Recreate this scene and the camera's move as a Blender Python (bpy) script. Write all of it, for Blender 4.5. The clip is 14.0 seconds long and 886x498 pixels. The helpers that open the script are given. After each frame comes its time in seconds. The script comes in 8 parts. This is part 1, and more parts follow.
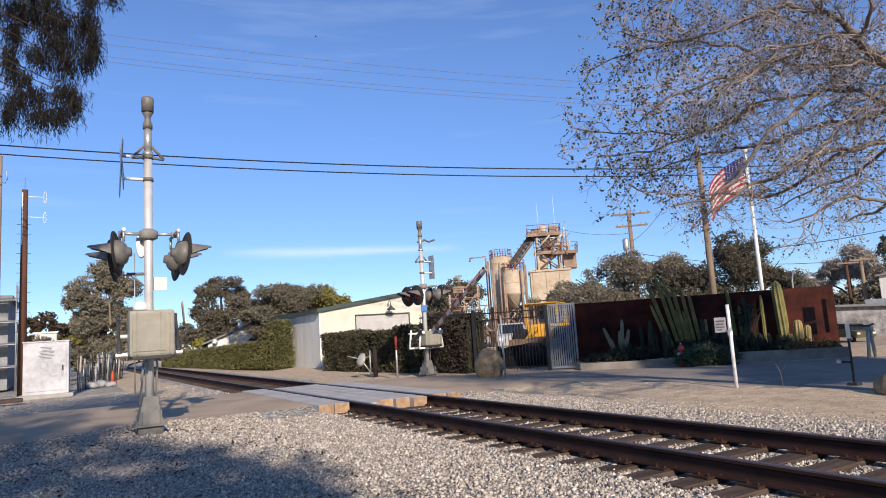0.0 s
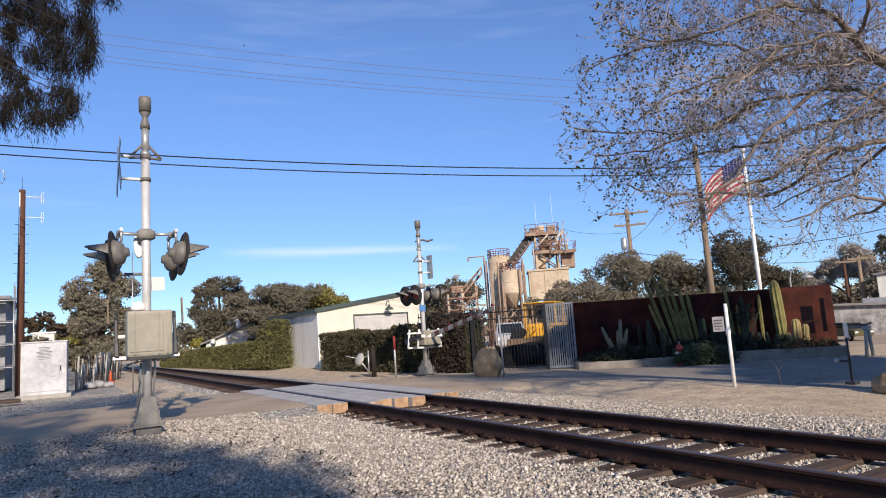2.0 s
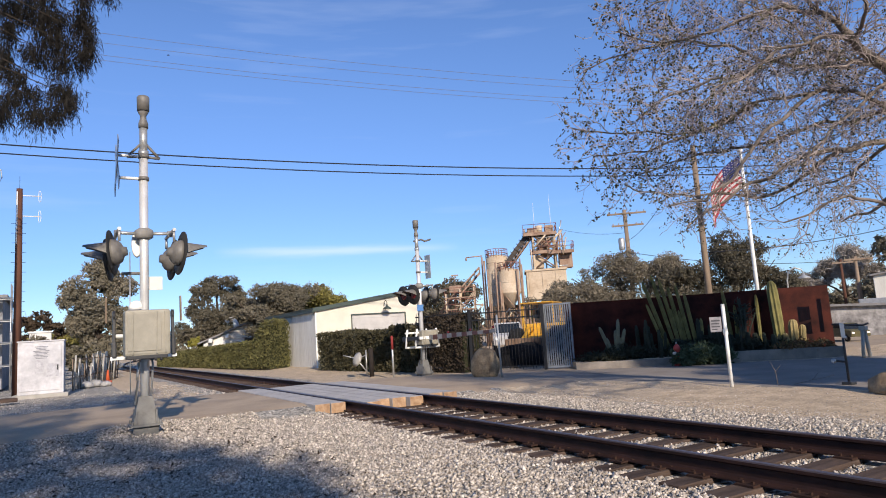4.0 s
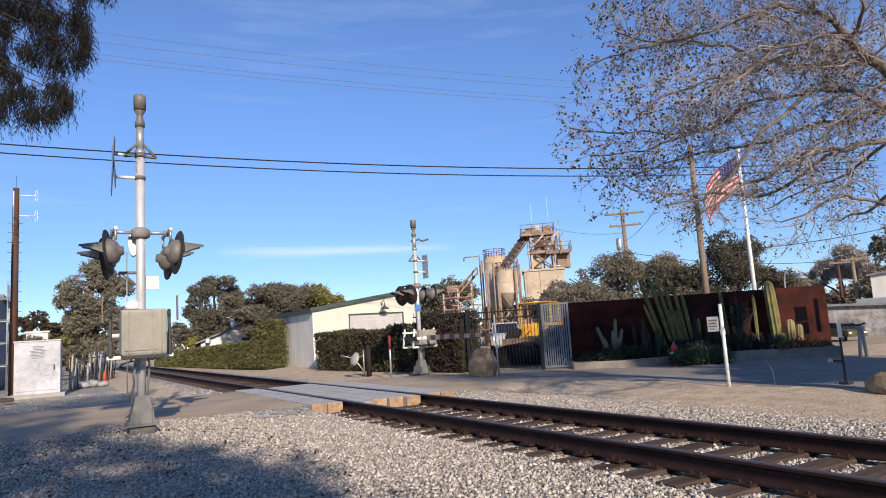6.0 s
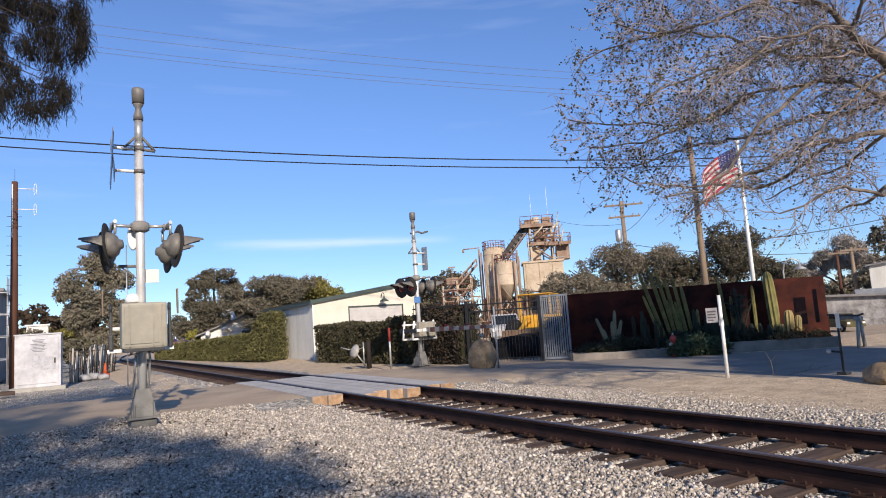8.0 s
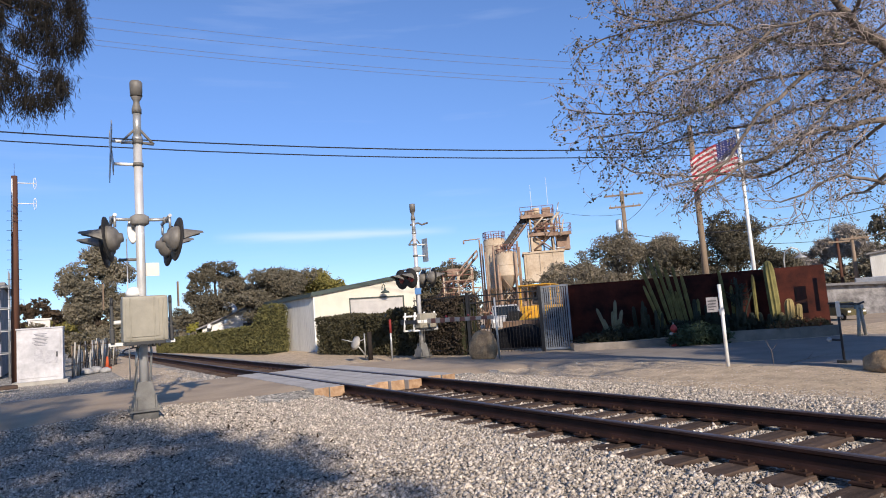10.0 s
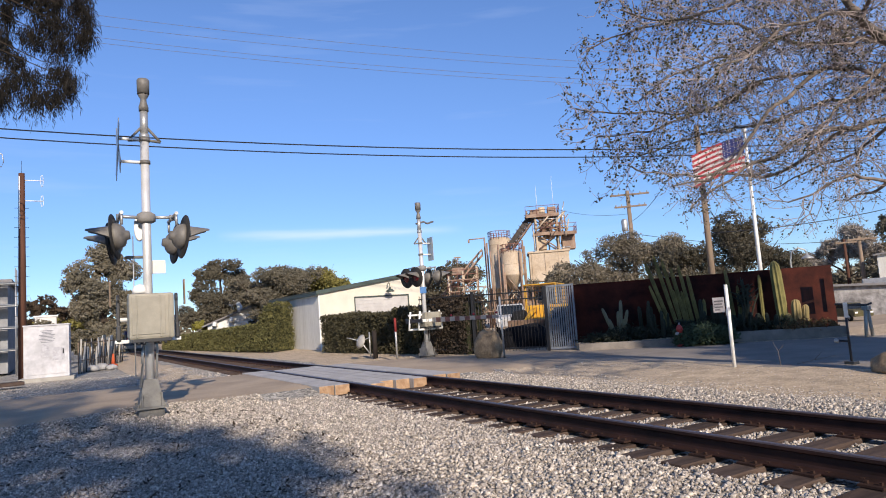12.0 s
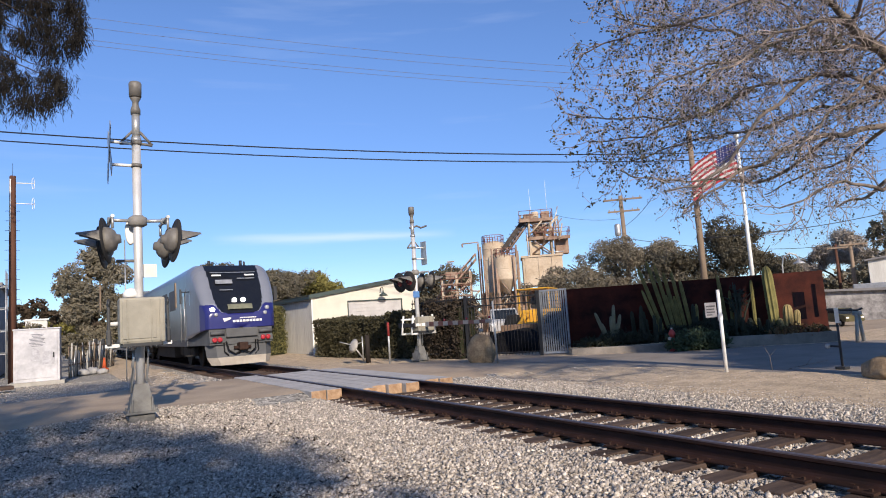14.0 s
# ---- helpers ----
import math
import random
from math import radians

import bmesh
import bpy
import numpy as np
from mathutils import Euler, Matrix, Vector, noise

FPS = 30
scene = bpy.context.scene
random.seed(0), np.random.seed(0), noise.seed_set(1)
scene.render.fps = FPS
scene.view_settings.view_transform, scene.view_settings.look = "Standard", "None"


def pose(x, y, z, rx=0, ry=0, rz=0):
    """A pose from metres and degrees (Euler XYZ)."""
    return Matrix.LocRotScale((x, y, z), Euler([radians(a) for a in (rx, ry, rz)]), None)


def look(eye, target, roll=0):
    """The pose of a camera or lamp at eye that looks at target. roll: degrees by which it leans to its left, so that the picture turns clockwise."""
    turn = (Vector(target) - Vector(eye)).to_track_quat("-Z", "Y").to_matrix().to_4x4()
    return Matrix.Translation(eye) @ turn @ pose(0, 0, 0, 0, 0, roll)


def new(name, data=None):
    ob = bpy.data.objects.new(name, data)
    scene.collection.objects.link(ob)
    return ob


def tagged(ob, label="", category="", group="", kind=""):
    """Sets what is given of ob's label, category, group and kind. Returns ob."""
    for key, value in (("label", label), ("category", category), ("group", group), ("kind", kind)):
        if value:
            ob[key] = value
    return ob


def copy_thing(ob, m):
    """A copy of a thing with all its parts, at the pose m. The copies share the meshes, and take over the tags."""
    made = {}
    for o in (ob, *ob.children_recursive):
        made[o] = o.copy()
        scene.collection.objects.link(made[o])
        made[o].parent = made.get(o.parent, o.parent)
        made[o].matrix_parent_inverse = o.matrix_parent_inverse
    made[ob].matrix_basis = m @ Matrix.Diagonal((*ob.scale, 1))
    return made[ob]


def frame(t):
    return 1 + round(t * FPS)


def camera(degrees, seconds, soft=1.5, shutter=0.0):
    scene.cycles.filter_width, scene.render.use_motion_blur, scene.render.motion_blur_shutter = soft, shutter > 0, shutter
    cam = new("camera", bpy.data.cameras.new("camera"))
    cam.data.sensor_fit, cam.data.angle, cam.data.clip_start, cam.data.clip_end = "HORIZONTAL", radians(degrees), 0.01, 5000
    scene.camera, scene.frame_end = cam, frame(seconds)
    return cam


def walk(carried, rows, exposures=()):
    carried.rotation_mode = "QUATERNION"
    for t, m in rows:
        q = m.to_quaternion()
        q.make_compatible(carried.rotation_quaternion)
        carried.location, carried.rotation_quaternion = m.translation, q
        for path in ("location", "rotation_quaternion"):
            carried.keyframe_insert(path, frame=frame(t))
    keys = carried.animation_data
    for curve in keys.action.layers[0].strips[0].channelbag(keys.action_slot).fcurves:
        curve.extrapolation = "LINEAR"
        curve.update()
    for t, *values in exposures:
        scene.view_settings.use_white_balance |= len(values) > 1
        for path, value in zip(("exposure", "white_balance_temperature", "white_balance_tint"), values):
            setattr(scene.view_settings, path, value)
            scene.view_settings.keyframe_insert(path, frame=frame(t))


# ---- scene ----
cam = camera(68.2, 14.0, soft=1.0)
PATH = [
    (0, (0.039, 0.017, 1.439), (1.041, 1.73, 1.693), -3.7),
    (0.5, (0.039, 0.019, 1.446), (1.042, 1.73, 1.701), -3.7),
    (1, (0.037, 0.023, 1.445), (1.042, 1.733, 1.7), -3.7),
    (1.5, (0.039, 0.023, 1.442), (1.044, 1.733, 1.696), -3.8),
    (2, (0.046, 0.022, 1.443), (1.052, 1.732, 1.695), -3.8),
    (2.5, (0.039, 0.027, 1.432), (1.047, 1.737, 1.684), -3.8),
    (3, (0.035, 0.022, 1.441), (1.044, 1.73, 1.692), -3.8),
    (5.5, (0.035, 0.015, 1.445), (1.05, 1.72, 1.697), -3.6),
    (6, (0.049, 0.024, 1.435), (1.067, 1.728, 1.686), -3.7),
    (6.5, (0.037, 0.022, 1.443), (1.058, 1.724, 1.691), -3.7),
    (7, (0.053, 0.014, 1.435), (1.075, 1.716, 1.68), -3.8),
    (7.5, (0.045, 0.012, 1.441), (1.067, 1.715, 1.679), -3.8),
    (8, (0.041, 0.009, 1.442), (1.06, 1.714, 1.668), -3.9),
    (10.5, (0.052, 0.01, 1.439), (1.07, 1.72, 1.636), -4.3),
    (11, (0.048, 0.024, 1.445), (1.065, 1.735, 1.641), -4.1),
    (11.5, (0.039, 0.011, 1.439), (1.05, 1.725, 1.635), -4.0),
    (12, (0.044, 0.028, 1.44), (1.049, 1.746, 1.638), -4.0),
    (12.5, (0.045, 0.024, 1.447), (1.046, 1.744, 1.645), -4.1),
    (13, (0.052, 0.027, 1.448), (1.053, 1.747, 1.648), -4.1),
    (13.5, (0.055, 0.026, 1.452), (1.063, 1.742, 1.656), -4.0),
    (14, (0.064, 0.028, 1.448), (1.085, 1.734, 1.657), -3.9),
]
walk(cam, [(t, look(eye, target, roll)) for t, eye, target, roll in PATH])

# ---- world, sun, exposure ----
SUN_EL, SUN_AZ = 26.0, 11.0     # height of the sun; its light travels towards +Y, turned to +X by SUN_AZ
world = bpy.data.worlds.new("world")
scene.world = world
world.use_nodes = True
wn = world.node_tree.nodes
sky = wn.new("ShaderNodeTexSky")
sky.sky_type, sky.sun_disc = "NISHITA", False
sky.sun_elevation, sky.sun_rotation = radians(SUN_EL), radians(180 + SUN_AZ)
sky.air_density, sky.dust_density, sky.ozone_density, sky.altitude = 1.0, 0.0, 3.5, 2200
# thin streaks of high cloud, and the clear blue of a dry afternoon
wl = world.node_tree.links.new
w_co, w_map, w_noise, w_ramp = wn.new("ShaderNodeTexCoord"), wn.new("ShaderNodeMapping"), wn.new("ShaderNodeTexNoise"), wn.new("ShaderNodeValToRGB")
w_map.inputs["Scale"].default_value = (1.3, 1.3, 13.0)
w_map.inputs["Rotation"].default_value = (0, radians(4), radians(25))
w_noise.inputs["Scale"].default_value, w_noise.inputs["Detail"].default_value, w_noise.inputs["Roughness"].default_value = 1.6, 5, 0.55
w_ramp.color_ramp.elements[0].position, w_ramp.color_ramp.elements[1].position = 0.54, 0.80
wl(w_co.outputs["Generated"], w_map.inputs["Vector"])
wl(w_map.outputs[0], w_noise.inputs["Vector"])
wl(w_noise.outputs["Fac"], w_ramp.inputs["Fac"])
w_tint, w_cloud, w_soft = wn.new("ShaderNodeMix"), wn.new("ShaderNodeMix"), wn.new("ShaderNodeMath")
w_tint.data_type = w_cloud.data_type = "RGBA"
w_tint.blend_type = "MULTIPLY"
w_tint.inputs["Factor"].default_value = 1.0
w_tint.inputs["B"].default_value = (0.885, 0.965, 1.135, 1)
w_soft.operation = "MULTIPLY"
w_soft.inputs[1].default_value = 0.14
wl(sky.outputs[0], w_tint.inputs["A"])
wl(w_ramp.outputs["Color"], w_soft.inputs[0])
wl(w_soft.outputs[0], w_cloud.inputs["Factor"])
wl(w_tint.outputs["Result"], w_cloud.inputs["A"])
w_cloud.inputs["B"].default_value = (7.0, 7.4, 8.2, 1)


def sky_math(op, a, b=None, clamp=False):
    k = wn.new("ShaderNodeMath")
    k.operation, k.use_clamp = op, clamp
    for i, v in enumerate((a, b)):
        if v is None:
            continue
        if isinstance(v, (int, float)):
            k.inputs[i].default_value = v
        else:
            wl(v, k.inputs[i])
    return k.outputs[0]


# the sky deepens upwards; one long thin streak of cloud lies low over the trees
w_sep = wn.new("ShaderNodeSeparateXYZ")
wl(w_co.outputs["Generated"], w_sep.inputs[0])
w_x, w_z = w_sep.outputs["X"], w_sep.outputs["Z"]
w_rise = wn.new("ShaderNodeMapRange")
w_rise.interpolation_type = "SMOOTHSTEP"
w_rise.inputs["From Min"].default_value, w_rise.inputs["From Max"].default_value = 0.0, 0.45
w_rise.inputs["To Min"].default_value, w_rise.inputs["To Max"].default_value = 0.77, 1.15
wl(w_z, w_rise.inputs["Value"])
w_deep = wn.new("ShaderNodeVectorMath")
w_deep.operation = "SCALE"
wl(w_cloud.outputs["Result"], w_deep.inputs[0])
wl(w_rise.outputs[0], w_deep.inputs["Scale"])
off_line = sky_math("ADD", w_z, sky_math("MULTIPLY", w_x, 0.026))
wisp = sky_math("MULTIPLY", sky_math("SUBTRACT", w_noise.outputs["Fac"], 0.5), 0.03)
across = sky_math("DIVIDE", sky_math("SUBTRACT", sky_math("ADD", off_line, wisp), 0.1415), 0.0055)
body = sky_math("POWER", 2.718, sky_math("MULTIPLY", sky_math("MULTIPLY", across, across), -1.0))
along = sky_math("DIVIDE", sky_math("SUBTRACT", w_x, 0.36), 0.17)
ends = sky_math("SUBTRACT", 1.0, sky_math("POWER", sky_math("ABSOLUTE", along), 2.5), True)
w_streak = wn.new("ShaderNodeMix")
w_streak.data_type = "RGBA"
wl(sky_math("MULTIPLY", sky_math("MULTIPLY", body, ends), 0.42), w_streak.inputs["Factor"])
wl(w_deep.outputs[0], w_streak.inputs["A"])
w_streak.inputs["B"].default_value = (6.6, 7.0, 7.6, 1)
wn["Background"].inputs["Strength"].default_value = 0.122
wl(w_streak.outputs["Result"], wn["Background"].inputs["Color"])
sun = new("sun", bpy.data.lights.new("sun", "SUN"))
sun.data.energy, sun.data.angle, sun.data.color = 4.6, radians(1.0), (1.0, 0.87, 0.73)
way = Vector((math.sin(radians(SUN_AZ)) * math.cos(radians(SUN_EL)), math.cos(radians(SUN_AZ)) * math.cos(radians(SUN_EL)), -math.sin(radians(SUN_EL))))
sun.matrix_world = look((-10, -30, 30), Vector((-10, -30, 30)) + way)
scene.view_settings.exposure = 0.31


# ---- materials ----
def material(name, colour, other=None, rough=0.7, metal=0.0, scale=6.0, fine=60.0, bump=0.2, dirt=0.25, vary=0.0, glow=0.0, stretch=(1, 1, 1), deep=0.01):
    """A surface with two scales of noise between two colours, fine relief and, with vary, a tint for each object or piece."""
    m = bpy.data.materials.new(name)
    m.use_nodes = True
    t = m.node_tree
    n, link = t.nodes, t.links.new
    b = n["Principled BSDF"]
    other = other or tuple(c * 0.6 for c in colour)
    co, mp = n.new("ShaderNodeTexCoord"), n.new("ShaderNodeMapping")
    mp.inputs["Scale"].default_value = stretch
    link(co.outputs["Object"], mp.inputs["Vector"])
    big, small = n.new("ShaderNodeTexNoise"), n.new("ShaderNodeTexNoise")
    for k, sc, d in ((big, scale, 5), (small, fine, 4)):
        k.inputs["Scale"].default_value, k.inputs["Detail"].default_value = sc, d
        k.inputs["Roughness"].default_value = 0.62
        link(mp.outputs[0], k.inputs["Vector"])
    ramp = n.new("ShaderNodeValToRGB")
    ramp.color_ramp.elements[0].position, ramp.color_ramp.elements[1].position = 0.36, 0.66
    ramp.color_ramp.elements[0].color, ramp.color_ramp.elements[1].color = (*other, 1), (*colour, 1)
    link(big.outputs["Fac"], ramp.inputs["Fac"])
    mix = n.new("ShaderNodeMix")
    mix.data_type, mix.blend_type = "RGBA", "OVERLAY"
    mix.inputs["Factor"].default_value = dirt
    link(ramp.outputs["Color"], mix.inputs["A"])
    link(small.outputs["Fac"], mix.inputs["B"])
    last = mix.outputs["Result"]
    if vary:
        info, geo, hsv = n.new("ShaderNodeObjectInfo"), n.new("ShaderNodeNewGeometry"), n.new("ShaderNodeHueSaturation")
        add, span = n.new("ShaderNodeMath"), n.new("ShaderNodeMapRange")
        link(info.outputs["Random"], add.inputs[0])
        link(geo.outputs["Random Per Island"], add.inputs[1])
        span.inputs["From Max"].default_value = 2.0
        span.inputs["To Min"].default_value, span.inputs["To Max"].default_value = 1 - vary, 1 + vary
        link(add.outputs[0], span.inputs["Value"])
        link(span.outputs[0], hsv.inputs["Value"])
        link(last, hsv.inputs["Color"])
        last = hsv.outputs["Color"]
    link(last, b.inputs["Base Color"])
    b.inputs["Specular IOR Level"].default_value = 0.5 if rough < 0.6 else 0.15
    b.inputs["Roughness"].default_value, b.inputs["Metallic"].default_value = rough, metal
    if bump:
        bp = n.new("ShaderNodeBump")
        bp.inputs["Strength"].default_value, bp.inputs["Distance"].default_value = bump, deep
        link(small.outputs["Fac"], bp.inputs["Height"])
        link(bp.outputs["Normal"], b.inputs["Normal"])
    if glow:
        link(last, b.inputs["Emission Color"])
        b.inputs["Emission Strength"].default_value = glow
    return m


M = {}


def mat(name, *a, **k):
    if name not in M:
        M[name] = material(name, *a, **k)
    return M[name]


GALV = mat("galvanised_steel", (0.50, 0.50, 0.48), (0.36, 0.36, 0.35), rough=0.42, metal=0.55, scale=5, fine=40, bump=0.05, dirt=0.3)
ALU = mat("aluminium_paint", (0.72, 0.71, 0.69), (0.60, 0.59, 0.57), rough=0.42, metal=0.35, scale=3, fine=50, bump=0.05)
BOXGREY = mat("weathered_grey_box", (0.33, 0.30, 0.235), (0.25, 0.23, 0.18), rough=0.55, scale=3, fine=70, bump=0.1)
BLACK = mat("black_paint", (0.018, 0.018, 0.02), (0.03, 0.03, 0.03), rough=0.5, bump=0.05)
LAMPGREY = mat("lamp_housing_grey", (0.175, 0.162, 0.145), (0.125, 0.116, 0.104), rough=0.55, scale=8, bump=0.1)
WHITE = mat("white_paint", (0.80, 0.79, 0.75), (0.68, 0.67, 0.63), rough=0.55, scale=3, bump=0.05)
CREAM = mat("cream_siding", (0.66, 0.62, 0.51), (0.58, 0.54, 0.44), rough=0.6, scale=1.2, fine=30, bump=0.06, dirt=0.15)
SIDING = mat("pale_grey_metal_siding", (0.66, 0.64, 0.58), (0.52, 0.50, 0.45), rough=0.5, scale=0.8, fine=20, bump=0.05, stretch=(1, 1, 0.15))
GREENTRIM = mat("dark_green_trim", (0.05, 0.075, 0.06), (0.04, 0.05, 0.045), rough=0.5)
RUST = mat("rusted_rail_steel", (0.045, 0.022, 0.018), (0.024, 0.014, 0.012), rough=0.62, metal=0.15, scale=3, fine=70, bump=0.25)
RAILTOP = mat("worn_rail_head", (0.11, 0.078, 0.070), (0.06, 0.042, 0.038), rough=0.42, metal=0.5, scale=2, fine=60, bump=0.05, stretch=(1, 0.1, 1))
TIE = mat("weathered_tie_wood", (0.105, 0.073, 0.056), (0.048, 0.034, 0.028), rough=0.9, scale=5, fine=45, bump=0.8, vary=0.4, stretch=(0.3, 2, 2))
PLATE = mat("rusty_tie_plate", (0.055, 0.030, 0.022), rough=0.8, bump=0.3)
TIMBER = mat("cut_timber_end", (0.46, 0.31, 0.19), (0.27, 0.16, 0.09), rough=0.85, scale=8, fine=60, bump=0.5, vary=0.4)
PANELGREY = mat("worn_crossing_panel", (0.46, 0.43, 0.40), (0.36, 0.34, 0.315), rough=0.85, scale=2, fine=50, bump=0.3)
CORTEN = mat("corten_steel", (0.075, 0.017, 0.010), (0.014, 0.004, 0.0035), rough=0.75, scale=1.3, fine=25, bump=0.15, dirt=0.4)
CONCRETE = mat("concrete", (0.42, 0.39, 0.34), (0.32, 0.30, 0.26), rough=0.9, scale=2, fine=40, bump=0.3)
IRON = mat("dark_iron", (0.028, 0.028, 0.03), rough=0.5, metal=0.3)
GATEBLUE = mat("blue_grey_gate_steel", (0.25, 0.27, 0.30), (0.18, 0.20, 0.225), rough=0.5, metal=0.3)
POLEWOOD = mat("weathered_pole_wood", (0.29, 0.215, 0.15), (0.19, 0.14, 0.10), rough=0.9, scale=3, fine=40, bump=0.5, stretch=(3, 3, 0.2))
POLEDARK = mat("dark_creosote_pole", (0.12, 0.055, 0.035), (0.08, 0.04, 0.028), rough=0.85, scale=3, fine=40, bump=0.4, stretch=(3, 3, 0.2))
SILO = mat("dusty_cream_steel", (0.56, 0.46, 0.34), (0.42, 0.32, 0.22), rough=0.75, scale=0.7, fine=9, bump=0.1, dirt=0.35)
PLANTRUST = mat("rusty_plant_steel", (0.36, 0.26, 0.19), (0.22, 0.14, 0.10), rough=0.85, scale=1.5, fine=12, bump=0.15)
YELLOW = mat("yellow_machine_paint", (0.72, 0.40, 0.03), (0.55, 0.29, 0.03), rough=0.5, scale=2)
RUBBER = mat("tyre_rubber", (0.02, 0.02, 0.02), rough=0.85, bump=0.2)
RED = mat("red_paint", (0.50, 0.06, 0.04), (0.38, 0.045, 0.035), rough=0.5)
REDLENS = mat("dark_red_lens", (0.13, 0.010, 0.016), (0.09, 0.008, 0.012), rough=0.15, bump=0)
ROCK = mat("tan_boulder", (0.40, 0.29, 0.175), (0.22, 0.155, 0.095), rough=0.92, scale=3, fine=25, bump=0.7, dirt=0.5, deep=0.03)
STONE = mat("ballast_stone", (0.66, 0.585, 0.495), (0.16, 0.135, 0.115), rough=0.92, scale=26, fine=120, bump=0.3, vary=0.75)
WIRE = mat("black_cable", (0.02, 0.02, 0.022), rough=0.6, bump=0)
LEAFDARK = mat("dark_oak_leaves", (0.160, 0.140, 0.098), (0.098, 0.088, 0.062), rough=0.65, scale=0.8, bump=0, vary=0.45)
LEAFGREY = mat("grey_green_leaves", (0.205, 0.178, 0.128), (0.130, 0.116, 0.082), rough=0.7, scale=0.8, bump=0, vary=0.4)
LEAFHEDGE = mat("hedge_leaves", (0.185, 0.172, 0.066), (0.105, 0.10, 0.04), rough=0.6, scale=1.2, bump=0, vary=0.45)
LEAFBRIGHT = mat("yellow_green_leaves", (0.24, 0.21, 0.06), (0.14, 0.125, 0.042), rough=0.6, scale=1.2, bump=0, vary=0.4)
LEAFBUD = mat("sycamore_bud_leaves", (0.11, 0.108, 0.055), (0.06, 0.056, 0.032), rough=0.7, scale=1, bump=0, vary=0.4)
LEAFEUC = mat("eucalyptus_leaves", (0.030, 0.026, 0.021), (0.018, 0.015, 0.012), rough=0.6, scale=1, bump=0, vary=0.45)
BARK = mat("pale_sycamore_bark", (0.25, 0.205, 0.17), (0.09, 0.075, 0.065), rough=0.9, scale=3, fine=30, bump=0.4)
BARKDARK = mat("dark_bark", (0.085, 0.065, 0.048), rough=0.95, scale=4, fine=30, bump=0.5)
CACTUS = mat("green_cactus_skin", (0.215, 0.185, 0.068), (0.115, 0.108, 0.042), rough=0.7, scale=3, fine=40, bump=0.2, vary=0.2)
# dark green skin, lowered further to hold the planter bed's deep shade
CACTUSDARK = mat("shaded_cactus_skin", (0.046, 0.052, 0.036), (0.028, 0.032, 0.022), rough=0.7, scale=3, fine=40, bump=0.2, vary=0.2)
BIRD = mat("white_wall_plaster", (0.74, 0.72, 0.68), (0.62, 0.60, 0.56), rough=0.85, scale=1.5)
ROOFGREY = mat("grey_roofing", (0.25, 0.24, 0.23), (0.18, 0.17, 0.17), rough=0.9, scale=2)


# ---- mesh helpers ----
def thing(name, label, category, at=(0, 0, 0), group="", turn=0.0):
    e = new(name)
    e.matrix_basis = pose(*at, 0, 0, turn)
    e.empty_display_size = 0.2
    return tagged(e, label, category, group)


def mesh_of(bm, name, smooth=False):
    me = bpy.data.meshes.new(name)
    bm.to_mesh(me)
    bm.free()
    if smooth:
        me.shade_smooth()
    return me


def part(name, bm, material_, parent=None, label="", smooth=False):
    me = mesh_of(bm, name, smooth)
    for m in (material_ if isinstance(material_, (list, tuple)) else [material_]):
        me.materials.append(m)
    ob = new(name, me)
    ob.parent = parent
    if label:
        ob["label"] = label
    return ob


def structure(name, bm, material_, label, category="", smooth=False, kind="structure"):
    return tagged(part(name, bm, material_, None, "", smooth), label, category, "", kind)


def box(bm, lo, hi, bevel=0.0, m=None, index=0):
    vs = [bm.verts.new((x, y, z)) for x in (lo[0], hi[0]) for y in (lo[1], hi[1]) for z in (lo[2], hi[2])]
    fs = [bm.faces.new([vs[i] for i in q]) for q in ((0, 1, 3, 2), (4, 6, 7, 5), (0, 4, 5, 1), (2, 3, 7, 6), (0, 2, 6, 4), (1, 5, 7, 3))]
    for f in fs:
        f.material_index = index
    if bevel:
        es = list({e for f in fs for e in f.edges})
        r = bmesh.ops.bevel(bm, geom=es, offset=bevel, segments=2, affect="EDGES", profile=0.6)
        vs = list({v for v in vs if v.is_valid} | set(r["verts"]))
    if m is not None:
        bmesh.ops.transform(bm, matrix=m, verts=vs)
    return vs


def rod(bm, a, b, r0, r1=None, n=10, cap=True, index=0):
    a, b = Vector(a), Vector(b)
    r1 = r0 if r1 is None else r1
    d = (b - a).normalized()
    u = d.orthogonal().normalized()
    w = d.cross(u)
    rings = []
    for p, r in ((a, r0), (b, r1)):
        rings.append([bm.verts.new(p + (u * math.cos(2 * math.pi * k / n) + w * math.sin(2 * math.pi * k / n)) * r) for k in range(n)])
    for k in range(n):
        f = bm.faces.new((rings[0][k], rings[0][(k + 1) % n], rings[1][(k + 1) % n], rings[1][k]))
        f.material_index = index
        f.smooth = True
    if cap:
        bm.faces.new(rings[0][::-1]).material_index = index
        bm.faces.new(rings[1]).material_index = index


def lathe(bm, profile, axis_at=(0, 0, 0), n=20, m=None, index=0):
    """Turns (radius, height) pairs about z."""
    rings = []
    made = []
    for r, z in profile:
        ring = [bm.verts.new((axis_at[0] + r * math.cos(2 * math.pi * k / n), axis_at[1] + r * math.sin(2 * math.pi * k / n), axis_at[2] + z)) for k in range(n)]
        rings.append(ring)
        made += ring
    for a, b in zip(rings, rings[1:]):
        for k in range(n):
            f = bm.faces.new((a[k], a[(k + 1) % n], b[(k + 1) % n], b[k]))
            f.smooth, f.material_index = True, index
    bm.faces.new(rings[0][::-1]).material_index = index
    bm.faces.new(rings[-1]).material_index = index
    if m is not None:
        bmesh.ops.transform(bm, matrix=m, verts=made)


